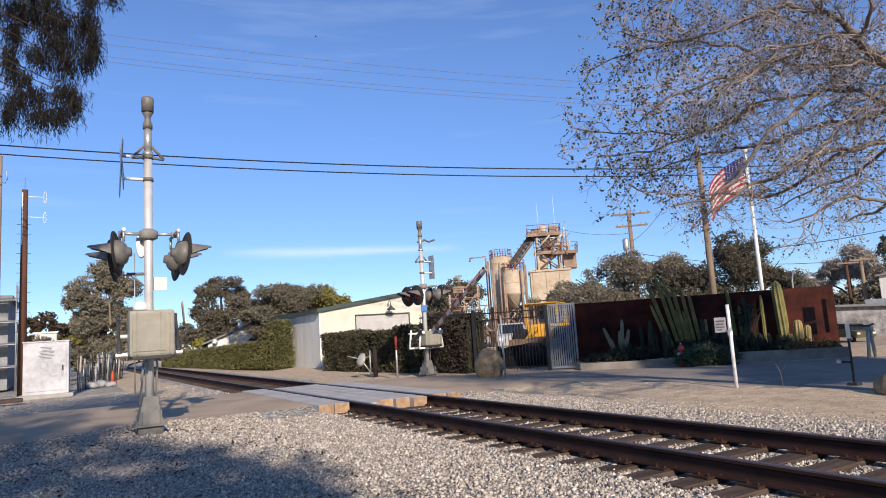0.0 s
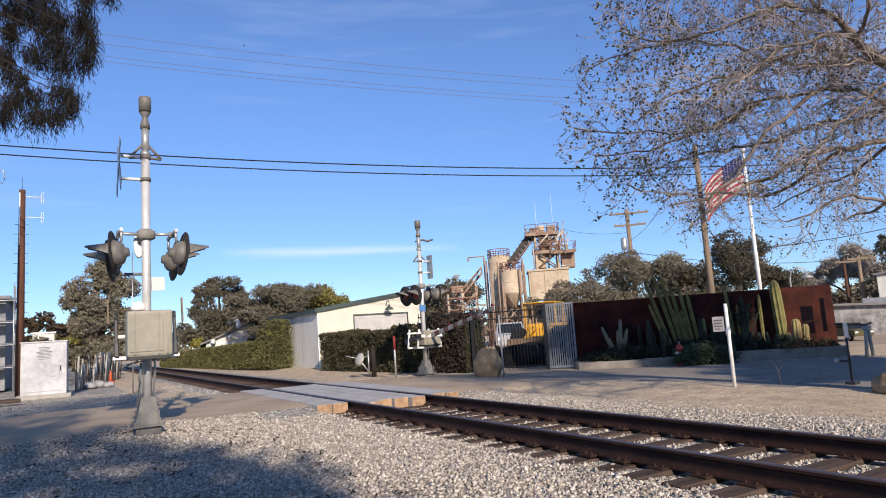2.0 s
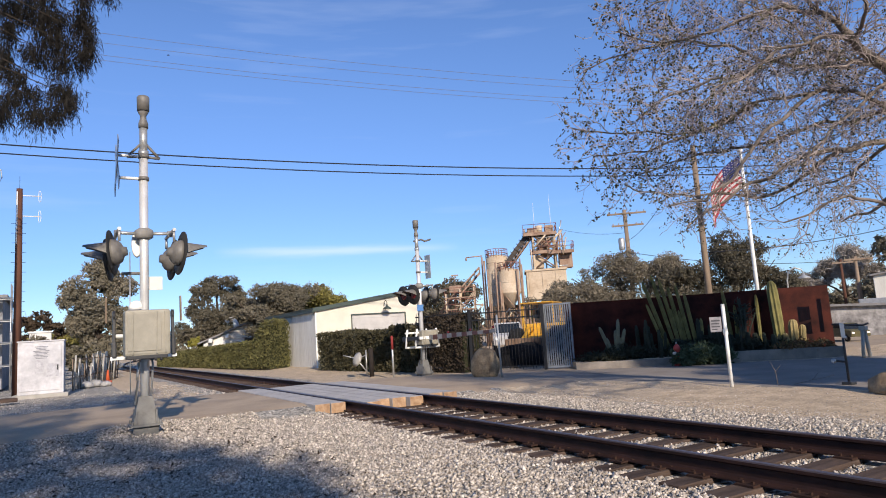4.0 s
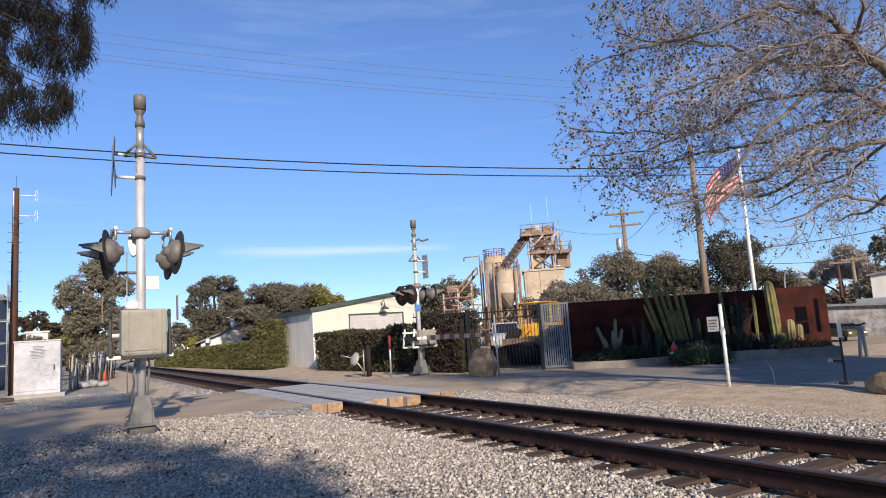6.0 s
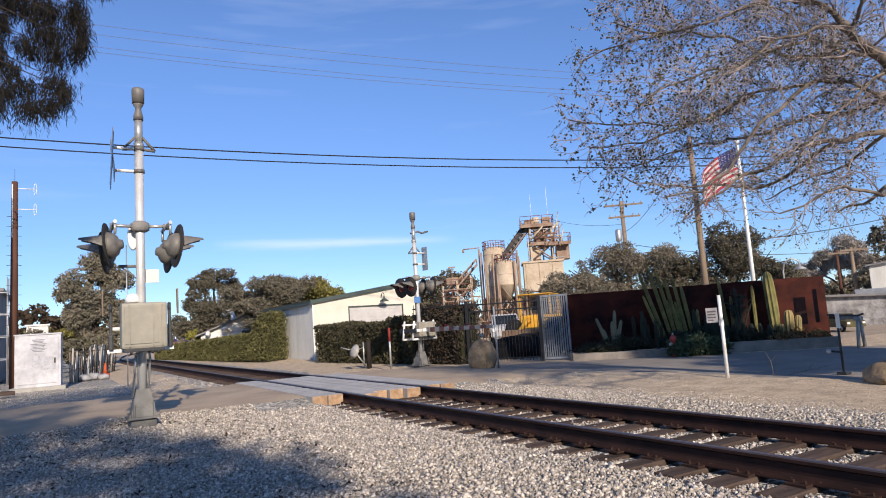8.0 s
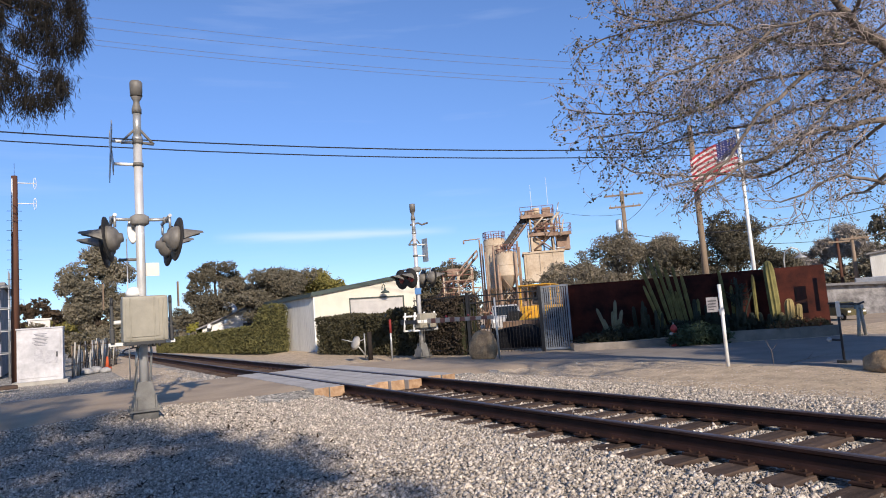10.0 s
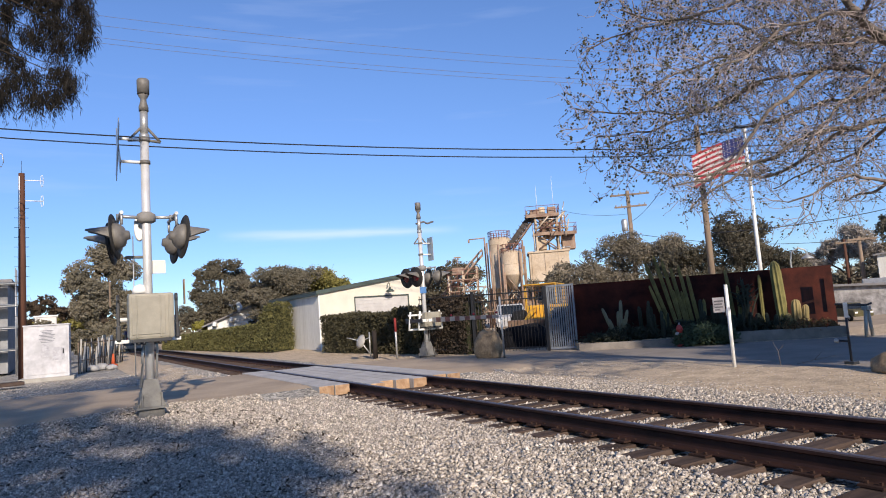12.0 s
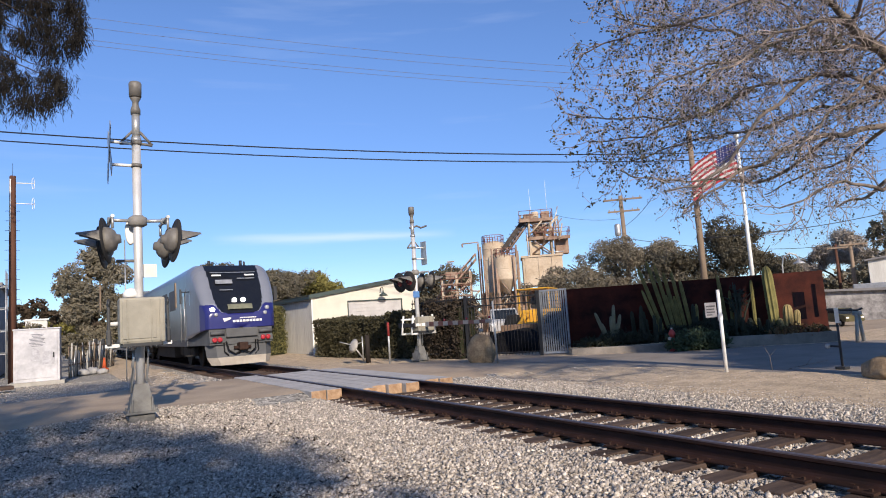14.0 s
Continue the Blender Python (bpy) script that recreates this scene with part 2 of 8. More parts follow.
def tube(bm, pts, r, n=6, r_end=None, index=0):
    """A bent rod along points."""
    pts = [Vector(p) for p in pts]
    r_end = r if r_end is None else r_end
    rings = []
    for i, p in enumerate(pts):
        d = (pts[min(i + 1, len(pts) - 1)] - pts[max(i - 1, 0)]).normalized()
        u = d.cross(Vector((0.31, 0.17, 0.94))).normalized() if abs(d.z) < 0.9 else d.cross(Vector((1, 0.1, 0))).normalized()
        w = d.cross(u)
        rr = r + (r_end - r) * i / (len(pts) - 1)
        rings.append([bm.verts.new(p + (u * math.cos(2 * math.pi * k / n) + w * math.sin(2 * math.pi * k / n)) * rr) for k in range(n)])
    for a, b in zip(rings, rings[1:]):
        for k in range(n):
            f = bm.faces.new((a[k], a[(k + 1) % n], b[(k + 1) % n], b[k]))
            f.smooth, f.material_index = True, index
    bm.faces.new(rings[0][::-1]).material_index = index
    bm.faces.new(rings[-1]).material_index = index


def raw_mesh(name, verts, faces_flat, size, material_, parent=None, indices=None, smooth=False):
    """A mesh from arrays: all faces have the same number of corners."""
    me = bpy.data.meshes.new(name)
    nf = len(faces_flat) // size
    me.vertices.add(len(verts))
    me.vertices.foreach_set("co", np.asarray(verts, dtype=np.float32).ravel())
    me.loops.add(len(faces_flat))
    me.loops.foreach_set("vertex_index", np.asarray(faces_flat, dtype=np.int32))
    me.polygons.add(nf)
    me.polygons.foreach_set("loop_start", np.arange(0, nf * size, size, dtype=np.int32))
    for m in (material_ if isinstance(material_, (list, tuple)) else [material_]):
        me.materials.append(m)
    if indices is not None:
        me.polygons.foreach_set("material_index", np.asarray(indices, dtype=np.int32))
    me.update(calc_edges=True)
    if smooth:
        me.shade_smooth()
    ob = new(name, me)
    ob.parent = parent
    return ob


# ---- ground ----
TRACK_X = 5.92                  # centre line of the track, which runs along y


def track_shift(y):
    """The track bends gently to +x far beyond the crossing."""
    return max(0.0, y - 58.0) ** 2 / 500.0 if y < 160 else 20.8 + (y - 160) * 0.408


def smooth_step(a, b, x):
    t = min(1.0, max(0.0, (x - a) / (b - a)))
    return t * t * (3 - 2 * t)


def ground_z(x, y):
    """Height of the ground: 0 at the top of the ties, the road a hand higher."""
    near = smooth_step(12.3, 13.6, y) * (1 - smooth_step(18.8, 21.0, y))
    z = 0.15 * near * (1 - smooth_step(8.5, 12.0, x)) * smooth_step(-12, 0, x)
    z += 0.19 * math.exp(-((x - 1.3) ** 2 + (y - 12.25) ** 2) / 0.9)
    d = abs(x - TRACK_X)
    if d < 1.7:
        z = -0.055 + (0.015 if d > 1.25 else 0.0) + 0.10 * near
        if d > 1.38:
            z = max(z, 0.158 * near)
    else:
        z -= 0.10 * smooth_step(2.0, 4.5, d) * (1 - near) * (1 - smooth_step(9, 12, x))
    far = math.hypot(x, y)
    if far < 60:
        z += 0.018 * noise.noise((x * 0.9, y * 0.9, 0)) * (1 if d > 1.7 else 0.3)
    return z


def ground_zone(x, y):
    """0 ballast gravel, 1 dry earth, 2 asphalt, 3 packed road of the crossing."""
    w = 0.35 * noise.noise((x * 0.7, y * 0.7, 3)) + 0.15 * noise.noise((x * 2.3, y * 2.3, 5))
    if x > 11.9 + w and y < 30 - x and y > -40:
        return 2
    if 13.25 + w * 0.5 < y < 19.6 + w and x < 4.6:
        return 3
    if 12.9 + w < y < 19.2 + w and 7.2 < x:
        return 3
    if x > 8.9 + w:
        return 1
    if y > 20 and x > 7.9 + w:
        return 1
    if y > 21.5 and x < 3.9 + 0.02 * (y - 20) + w and x > 2.3 + w:
        return 1
    return 0


def axis_lines(fine_lo, fine_hi, step, far):
    v = [fine_lo + step * k for k in range(int((fine_hi - fine_lo) / step) + 1)]
    s, a, b = step, v[0], v[-1]
    lo, hi = [], []
    while b < far:
        s *= 1.35
        a, b = a - s, b + s
        lo.append(a)
        hi.append(b)
    return lo[::-1] + v + hi


def gravel_material():
    """Loose grey and tan stones: cells of differing tone with gaps between."""
    m = material("ballast_ground", (0.40, 0.365, 0.31), (0.27, 0.25, 0.215), rough=0.95, scale=1.2, fine=30, bump=0.0)
    t = m.node_tree
    n, link = t.nodes, t.links.new
    b = n["Principled BSDF"]
    vor, co = n.new("ShaderNodeTexVoronoi"), n.new("ShaderNodeTexCoord")
    vor.inputs["Scale"].default_value = 24
    link(co.outputs["Object"], vor.inputs["Vector"])
    hsv, grey = n.new("ShaderNodeMix"), n.new("ShaderNodeRGBToBW")
    hsv.data_type, hsv.blend_type = "RGBA", "OVERLAY"
    hsv.inputs["Factor"].default_value = 0.85
    old = b.inputs["Base Color"].links[0].from_socket
    link(vor.outputs["Color"], grey.inputs[0])
    link(old, hsv.inputs["A"])
    link(grey.outputs[0], hsv.inputs["B"])
    link(hsv.outputs["Result"], b.inputs["Base Color"])
    bp = n.new("ShaderNodeBump")
    bp.inputs["Strength"].default_value, bp.inputs["Distance"].default_value, bp.invert = 0.9, 0.03, True
    link(vor.outputs["Distance"], bp.inputs["Height"])
    link(bp.outputs["Normal"], b.inputs["Normal"])
    return m


GRAVEL = gravel_material()
DIRT = mat("dry_tan_earth", (0.60, 0.47, 0.325), (0.41, 0.32, 0.22), rough=0.95, scale=2.6, fine=24, bump=0.9, dirt=0.75, deep=0.03)
ASPHALT = mat("old_asphalt", (0.28, 0.245, 0.208), (0.215, 0.188, 0.16), rough=0.9, scale=0.9, fine=50, bump=0.3)
PACKED = mat("dusty_packed_road", (0.43, 0.335, 0.235), (0.32, 0.25, 0.18), rough=0.95, scale=0.8, fine=40, bump=0.3, dirt=0.3)


def build_ground():
    xs, ys = axis_lines(-7, 21, 0.25, 3000), axis_lines(0.5, 26, 0.25, 3000)
    bm = bmesh.new()
    grid = [[bm.verts.new((x, y, ground_z(x, y))) for x in xs] for y in ys]
    for j in range(len(ys) - 1):
        for i in range(len(xs) - 1):
            f = bm.faces.new((grid[j][i], grid[j][i + 1], grid[j + 1][i + 1], grid[j + 1][i]))
            f.material_index = ground_zone((xs[i] + xs[i + 1]) / 2, (ys[j] + ys[j + 1]) / 2)
            f.smooth = True
    structure("ground", bm, [GRAVEL, DIRT, ASPHALT, PACKED], "grey ballast gravel, dry tan earth and dusty road", "ground")


def build_stones():
    """Loose ballast stones, thickest near the track and in the foreground."""
    rng = np.random.default_rng(4)
    base = np.array([(1, 0, 0), (-1, 0, 0), (0, 1, 0), (0, -1, 0), (0, 0, 1), (0, 0, -1)], float)
    tri = np.array([(0, 2, 4), (2, 1, 4), (1, 3, 4), (3, 0, 4), (2, 0, 5), (1, 2, 5), (3, 1, 5), (0, 3, 5)])
    spots = []
    for lo, hi, dens in (((-4.0, 3.6), (3.35, 13.4), 1150), ((-6, 19.5), (4.6, 30), 55), ((6.9, 2.5), (9.0, 12.8), 700), ((5.3, 3.0), (6.5, 12.6), 800), ((3.35, 1.8), (5.0, 12.6), 1250), ((8.6, 3.0), (9.8, 13.2), 420), ((9.8, 3.0), (11.8, 13.2), 70)):
        n = int((hi[0] - lo[0]) * (hi[1] - lo[1]) * dens)
        spots.append(np.stack([rng.uniform(lo[0], hi[0], n), rng.uniform(lo[1], hi[1], n)], 1))
    spots = np.concatenate(spots)
    keep = []
    for x, y in spots:
        if y > 12.5 and ground_zone(x, y) == 3:
            continue
        if any(abs(x - r) < 0.11 for r in (5.17, 6.67)):
            continue
        d = abs(x - TRACK_X)
        phase = (y / 0.495) % 1.0
        if d < 1.28 and abs(phase - 0.5) < 0.245 and rng.random() < (0.35 if d > 1.0 else 0.72):
            continue
        keep.append((x, y, ground_z(x, y)))
    keep = np.array(keep)
    n = len(keep)
    size = (0.009 + 0.019 * rng.random(n) ** 1.3) * (1 + (rng.random(n) < 0.06) * 0.6) * np.where(keep[:, 0] > 8.7, 0.5, np.where(keep[:, 0] > 6.85, 0.8, 1.0))
    shape = base[None] * rng.uniform(0.65, 1.3, (n, 6, 1)) + rng.normal(0, 0.22, (n, 6, 3))
    ang = rng.uniform(0, 2 * np.pi, (n, 2))
    c, s, c2, s2 = np.cos(ang[:, :1]), np.sin(ang[:, :1]), np.cos(ang[:, 1:]), np.sin(ang[:, 1:])
    x, y, z = shape[..., 0], shape[..., 1], shape[..., 2] * 0.75
    y, z = y * c2 - z * s2, y * s2 + z * c2
    x, y = x * c - y * s, x * s + y * c
    v = np.stack([x, y, z], -1) * size[:, None, None] + keep[:, None, :]
    v[..., 2] += (size * 0.35)[:, None]
    faces = (tri[None] + (np.arange(n) * 6)[:, None, None]).ravel()
    ob = raw_mesh("ballast_stones", v.reshape(-1, 3), faces, 3, STONE)
    tagged(ob, "loose grey and tan crushed ballast stones", "gravel", "", "stuff")


def build_litter():
    """Dead brown leaves and bits of bark that lie among the stones under the shade tree."""
    rng = np.random.default_rng(15)
    n = 2600
    x, y = rng.uniform(-3.2, 3.0, n), rng.uniform(5.5, 13.2, n)
    keep = (np.array([noise.noise((a * 0.8, b * 0.8, 9)) for a, b in zip(x, y)]) > -0.05) & (y < 13.0)
    x, y = x[keep], y[keep]
    p = np.stack([x, y, np.array([ground_z(a, b) for a, b in zip(x, y)]) + rng.uniform(0.016, 0.035, len(x))], 1)
    u = rng.normal(size=p.shape) * np.array([1, 1, 0.22])
    u /= np.linalg.norm(u, axis=1, keepdims=True)
    w = np.cross(u, rng.normal(0, 0.3, p.shape) + np.array([0, 0, 1]))
    w /= np.linalg.norm(w, axis=1, keepdims=True)
    s = rng.uniform(0.02, 0.065, len(x))[:, None]
    v = np.stack([p - u * s, p + w * s * 0.28, p + u * s, p - w * s * 0.28], 1).reshape(-1, 3)
    ob = raw_mesh("leaf_litter", v, np.arange(len(v)), 4, mat("dead_brown_leaves", (0.085, 0.058, 0.036), (0.04, 0.028, 0.02), rough=0.9, scale=8, bump=0, vary=0.5))
    tagged(ob, "dead brown leaves scattered over the ballast", "leaf litter", "", "stuff")


# ---- track ----
def rail_mesh(y0, y1):
    side = [(0.075, 0.0), (0.075, 0.012), (0.02, 0.03), (0.009, 0.05), (0.009, 0.125), (0.036, 0.142), (0.037, 0.168), (0.028, 0.178), (0.0, 0.180)]
    ring = side + [(-x, z) for x, z in side[-2::-1]]
    bm = bmesh.new()
    ys = [y0 + (58 - y0) * k / 8 for k in range(9)] + [58 + (y1 - 58) * k / 40 for k in range(1, 41)]
    rows = [[bm.verts.new((x + track_shift(y), y, z)) for x, z in ring] for y in ys]
    for a, b in zip(rows, rows[1:]):
        for k in range(len(ring) - 1):
            f = bm.faces.new((a[k], a[k + 1], b[k + 1], b[k]))
            f.material_index = 1 if min(ring[k][1], ring[k + 1][1]) > 0.16 else 0
        bm.faces.new((a[0], b[0], b[-1], a[-1]))
    bm.faces.new(rows[0][::-1])
    bm.faces.new(rows[-1])
    return bm


def build_track():
    track = tagged(new("railway_track"), "rusty single railway track on wooden ties", "railway track", "", "structure")
    for x in (5.17, 6.67):
        r = part("rail", rail_mesh(-40, 420), [RUST, RAILTOP], track, "rust-brown steel rail with a worn head")
        r.location = (x, 0, 0)
    bm = bmesh.new()
    box(bm, (-1.28, -0.115, -0.17), (1.28, 0.115, -0.004), 0.008)
    tie_me = mesh_of(bm, "tie")
    tie_me.materials.append(TIE)
    bm = bmesh.new()
    for x in (-0.75, 0.75):
        box(bm, (x - 0.17, -0.09, -0.004), (x + 0.17, 0.09, 0.014))
        for dx in (-0.115, 0.115):
            for dy in (-0.05, 0.05):
                box(bm, (x + dx - 0.012, dy - 0.012, 0.012), (x + dx + 0.012, dy + 0.012, 0.036))
        for dy in (-0.135, 0.10):
            box(bm, (x - 0.05, dy, 0.0), (x + 0.05, dy + 0.03, 0.028))
    plate_me = mesh_of(bm, "tie_plates")
    plate_me.materials.append(PLATE)
    rng = random.Random(3)
    for k in range(-4, 130):
        y = (k + 0.5) * 0.495
        if 12.9 < y < 18.9:
            continue
        t = new("tie", tie_me)
        t.parent = track
        t.matrix_basis = pose(TRACK_X + track_shift(y) + rng.uniform(-0.06, 0.06), y + rng.uniform(-0.015, 0.015), rng.uniform(-0.022, 0.0), rng.uniform(-1.5, 1.5), 0, rng.uniform(-2.2, 2.2))
        if k < 70:
            p = new("tie_plates", plate_me)
            p.parent = track
            p.location = (TRACK_X, y, 0)


def build_crossing():
    """Timber panels between and beside the rails, their tops worn grey, their sawn ends bare."""
    c = thing("level_crossing", "worn grey timber railway crossing panels with sawn ends", "level crossing")
    rng = random.Random(8)
    for x0, x1, y0, y1, beams in ((4.42, 5.06, 12.75, 19.3, 2), (5.28, 6.56, 12.2, 19.1, 4), (6.79, 7.45, 12.35, 18.9, 2)):
        w = (x1 - x0) / beams
        for k in range(beams):
            bm = bmesh.new()
            vs = box(bm, (x0 + k * w + 0.006, y0 + (0.0, 0.24, 0.03, 0.15, 0.0)[(k * 2 + beams) % 5] + rng.uniform(-0.03, 0.03), -0.03), (x0 + (k + 1) * w - 0.006, y1, 0.172 + rng.uniform(-0.004, 0.004)), 0.012)
            bm.normal_update()
            for f in bm.faces:
                f.material_index = 1 if f.normal.y < -0.7 else 0
            part("panel", bm, [PANELGREY, TIMBER], c)
    return c


# ---- crossing signals ----
def lamp_unit(parent, x, y, z, sign, yaw, r=0.36):
    """One flashing lamp: round background, hood in front, housing behind; faces sign * x."""
    turn = Matrix.Translation((x, y, z)) @ pose(0, 0, 0, 0, 0, yaw) @ Euler((0, radians((90 + 6) * sign), 0)).to_matrix().to_4x4()
    bm = bmesh.new()
    lathe(bm, [(0.005, -0.004), (r - 0.005, -0.004), (r, 0.005), (r - 0.005, 0.014), (0.005, 0.014)], n=32, m=turn)
    disc = part("background_disc", bm, mat("dull_black_sheet", (0.040, 0.038, 0.036), (0.028, 0.027, 0.026), rough=0.6), parent, "round black lamp background")
    bm = bmesh.new()
    lathe(bm, [(0.03, -0.225), (0.07, -0.22), (0.085, -0.17), (0.14, -0.15), (0.185, -0.11), (0.215, -0.05), (0.225, 0.0)], n=20, m=turn)
    part("lamp_housing", bm, LAMPGREY, disc, "grey cast lamp housing")
    bm = bmesh.new()
    lathe(bm, [(0.148, 0.015), (0.148, 0.03), (0.08, 0.05), (0.01, 0.055)], n=20, m=turn)
    part("lens", bm, REDLENS, disc, "dark red lens")
    bm = bmesh.new()
    rows = []
    for d in range(5):
        cover = 100 - 15 * d
        rows.append([bm.verts.new(turn @ Vector((-sign * 0.185 * math.cos(radians(a)), 0.185 * math.sin(radians(a)), 0.014 + 0.097 * d))) for a in np.linspace(-cover, cover, 17)])
    for a, b in zip(rows, rows[1:]):
        for k in range(16):
            bm.faces.new((a[k], a[k + 1], b[k + 1], b[k]))
    hood = part("hood", bm, LAMPGREY, disc, "dark sheet-metal hood")
    m = hood.modifiers.new("thick", "SOLIDIFY")
    m.thickness = 0.006


def crossing_signal(label, at, turn, tall, box_z, sign_side):
    """A mast with its bell, crossed boards, two pairs of lamps and the gate's motor box."""
    s = thing("crossing_signal", label, "railway signal", at, "crossing signals", turn)
    bm = bmesh.new()
    for k, (w0, w1, z0, z1) in enumerate(((0.25, 0.25, 0.0, 0.035), (0.20, 0.105, 0.035, 0.48))):
        a = [bm.verts.new((x * w0, y * w0, z0)) for x, y in ((-1, -1), (1, -1), (1, 1), (-1, 1))]
        b = [bm.verts.new((x * w1, y * w1, z1)) for x, y in ((-1, -1), (1, -1), (1, 1), (-1, 1))]
        for i in range(4):
            bm.faces.new((a[i], a[(i + 1) % 4], b[(i + 1) % 4], b[i]))
        bm.faces.new(a[::-1])
        bm.faces.new(b)
    for x in (-1, 1):
        for y in (-1, 1):
            rod(bm, (x * 0.21, y * 0.21, 0.0), (x * 0.21, y * 0.21, 0.09), 0.018, n=6)
            box(bm, (x * 0.15 - 0.012, min(y * 0.15, y * 0.24), 0.03), (x * 0.15 + 0.012, max(y * 0.15, y * 0.24), 0.26))
    part("mast_base", bm, mat("dark_cast_iron_grey", (0.20, 0.195, 0.18), (0.14, 0.135, 0.125), rough=0.65, scale=6, bump=0.2), s, "grey cast mast base")
    bm = bmesh.new()
    lathe(bm, [(0.27, -0.25), (0.27, -0.004)], n=4, m=pose(0, 0, 0, 0, 0, 45))
    part("footing", bm, mat("stained_concrete", (0.20, 0.19, 0.175), (0.13, 0.125, 0.115), rough=0.9, scale=5, bump=0.3), s, "concrete footing")
    bm = bmesh.new()
    rod(bm, (0, 0, 0.4), (0, 0, tall - 1.02), 0.072, n=20)
    part("mast", bm, ALU, s, "bare aluminium tube mast", True)
    bm = bmesh.new()
    rod(bm, (0, 0, tall - 1.04), (0, 0, tall - 0.55), 0.066, n=20)
    lathe(bm, [(0.085, tall - 1.08), (0.085, tall - 1.0)], n=20)
    part("mast_extension", bm, GALV, s, "dull steel mast extension", True)
    bm = bmesh.new()
    lathe(bm, [(0.08, tall - 0.58), (0.08, tall - 0.5), (0.055, tall - 0.42), (0.05, tall - 0.36), (0.085, tall - 0.30), (0.085, tall - 0.285)], n=20)
    lathe(bm, [(0.10, tall - 0.27), (0.105, tall - 0.03), (0.09, tall)], n=24)
    for a in range(4):
        rod(bm, (0.07 * math.cos(a * 1.57), 0.07 * math.sin(a * 1.57), tall - 0.29), (0.08 * math.cos(a * 1.57), 0.08 * math.sin(a * 1.57), tall - 0.26), 0.012, n=5)
    part("bell", bm, LAMPGREY, s, "grey-brown electronic bell")
    # crossed boards, their plane across x
    zc = tall - (1.30 if sign_side < 0 else 1.66)
    bm = bmesh.new()
    if sign_side > 0:
        box(bm, (sign_side * 0.42, -0.17, zc - 0.42), (sign_side * 0.42 + 0.012, 0.17, zc + 0.42), 0.004)
    for a in (45, -45) if sign_side < 0 else ():
        box(bm, (-0.006, -0.56, -0.11), (0.006, 0.56, 0.11), 0.0, Matrix.Translation((sign_side * 0.42, 0, zc)) @ Euler((radians(a), 0, 0)).to_matrix().to_4x4() @ Matrix.Translation((0.004 * (1 if a > 0 else -1) * 1.6, 0, 0)))
    boards = part("sign_board", bm, GALV, s, "sign board with a bare metal back")
    for dz in (0.20, -0.20):
        bm = bmesh.new()
        rod(bm, (0, 0, zc + dz), (sign_side * 0.41, 0, zc + dz), 0.028, n=8)
        bracket = part("sign_bracket", bm, WHITE, s, "white-painted sign bracket")
        bm = bmesh.new()
        lathe(bm, [(0.09, zc + dz - 0.03), (0.09, zc + dz + 0.03)], n=14)
        part("clamp", bm, LAMPGREY, bracket, "dark mast clamp")
    for x in (-1, 1):
        bm = bmesh.new()
        rod(bm, (x * 0.05, 0, zc + 0.42), (x * 0.26, 0, zc + 0.18), 0.024, n=6)
        rod(bm, (x * 0.05, 0, zc + 0.20), (x * 0.26, 0, zc + 0.18), 0.024, n=6)
        part("guy_bracket", bm, LAMPGREY, s, "dark guy bracket")
    # lamps
    zl = 3.24 if tall > 5.6 else 3.06
    bm = bmesh.new()
    lathe(bm, [(0.10, zl - 0.10), (0.15, zl - 0.07), (0.15, zl + 0.05), (0.09, zl + 0.09)], n=18)
    part("cross_arm_hub", bm, mat("grey_cast_hub", (0.27, 0.255, 0.235), (0.2, 0.19, 0.175), rough=0.6, scale=6, bump=0.2), s, "grey cast hub")
    for x in (-1, 1):
        bm = bmesh.new()
        reach, span = (0.42, 0.46) if sign_side < 0 else (0.36, 0.30)
        rod(bm, (x * 0.1, 0, zl), (x * (reach + 0.04), 0, zl + 0.01), 0.03, n=10)
        lathe(bm, [(0.05, -0.05), (0.05, 0.05)], (x * reach, 0, zl), n=12)
        rod(bm, (x * reach, -span - 0.04, zl), (x * reach, span + 0.04, zl), 0.03, n=10)
        for y in (-span, span):
            rod(bm, (x * reach, y, zl), (x * reach, y, zl - 0.2), 0.022, n=8)
        part("cross_arm", bm, GALV, s, "galvanised lamp cross arm")
    for x in (-1, 1):
        for y in (-span, span):
            lamp_unit(s, x * (reach + 0.10), y, zl - (0.40 if sign_side < 0 else 0.33), x, (-15 if x < 0 else 6) if sign_side < 0 else (6 if x < 0 else -14), 0.375 if sign_side < 0 else 0.35)
    # motor box and gate side arms
    b0, b1 = box_z
    bm = bmesh.new()
    box(bm, (-0.345, -0.50, b0), (0.345, -0.10, b1), 0.045)
    box(bm, (-0.30, -0.515, b0 + 0.08), (0.20, -0.498, b1 - 0.06), 0.006)
    for x in (-0.24, 0.12, 0.25):
        box(bm, (x, -0.524, b0 + 0.03), (x + 0.022, -0.50, b1 - 0.03), 0.006)
    part("gate_motor_box", bm, BOXGREY, s, "weathered beige gate motor box")
    bm = bmesh.new()
    box(bm, (-0.30, -0.48, b0 - 0.05), (0.30, -0.06, b0 + 0.01), 0.01)
    for x in (-0.2, -0.12, 0.12, 0.2):
        rod(bm, (x, -0.46, b0 - 0.09), (x, -0.46, b0 - 0.03), 0.02, n=8)
    part("motor_bracket", bm, BLACK, s, "dark motor box bracket")
    bm = bmesh.new()
    tube(bm, [(-0.10, -0.10, b0 - 0.1), (-0.13, -0.1, b0 - 0.4), (-0.11, -0.08, 0.75), (-0.16, -0.06, 0.35)], 0.022, 8)
    tube(bm, [(0.09, -0.08, b0), (0.12, -0.06, 1.0), (0.09, -0.05, 0.5)], 0.018, 8)
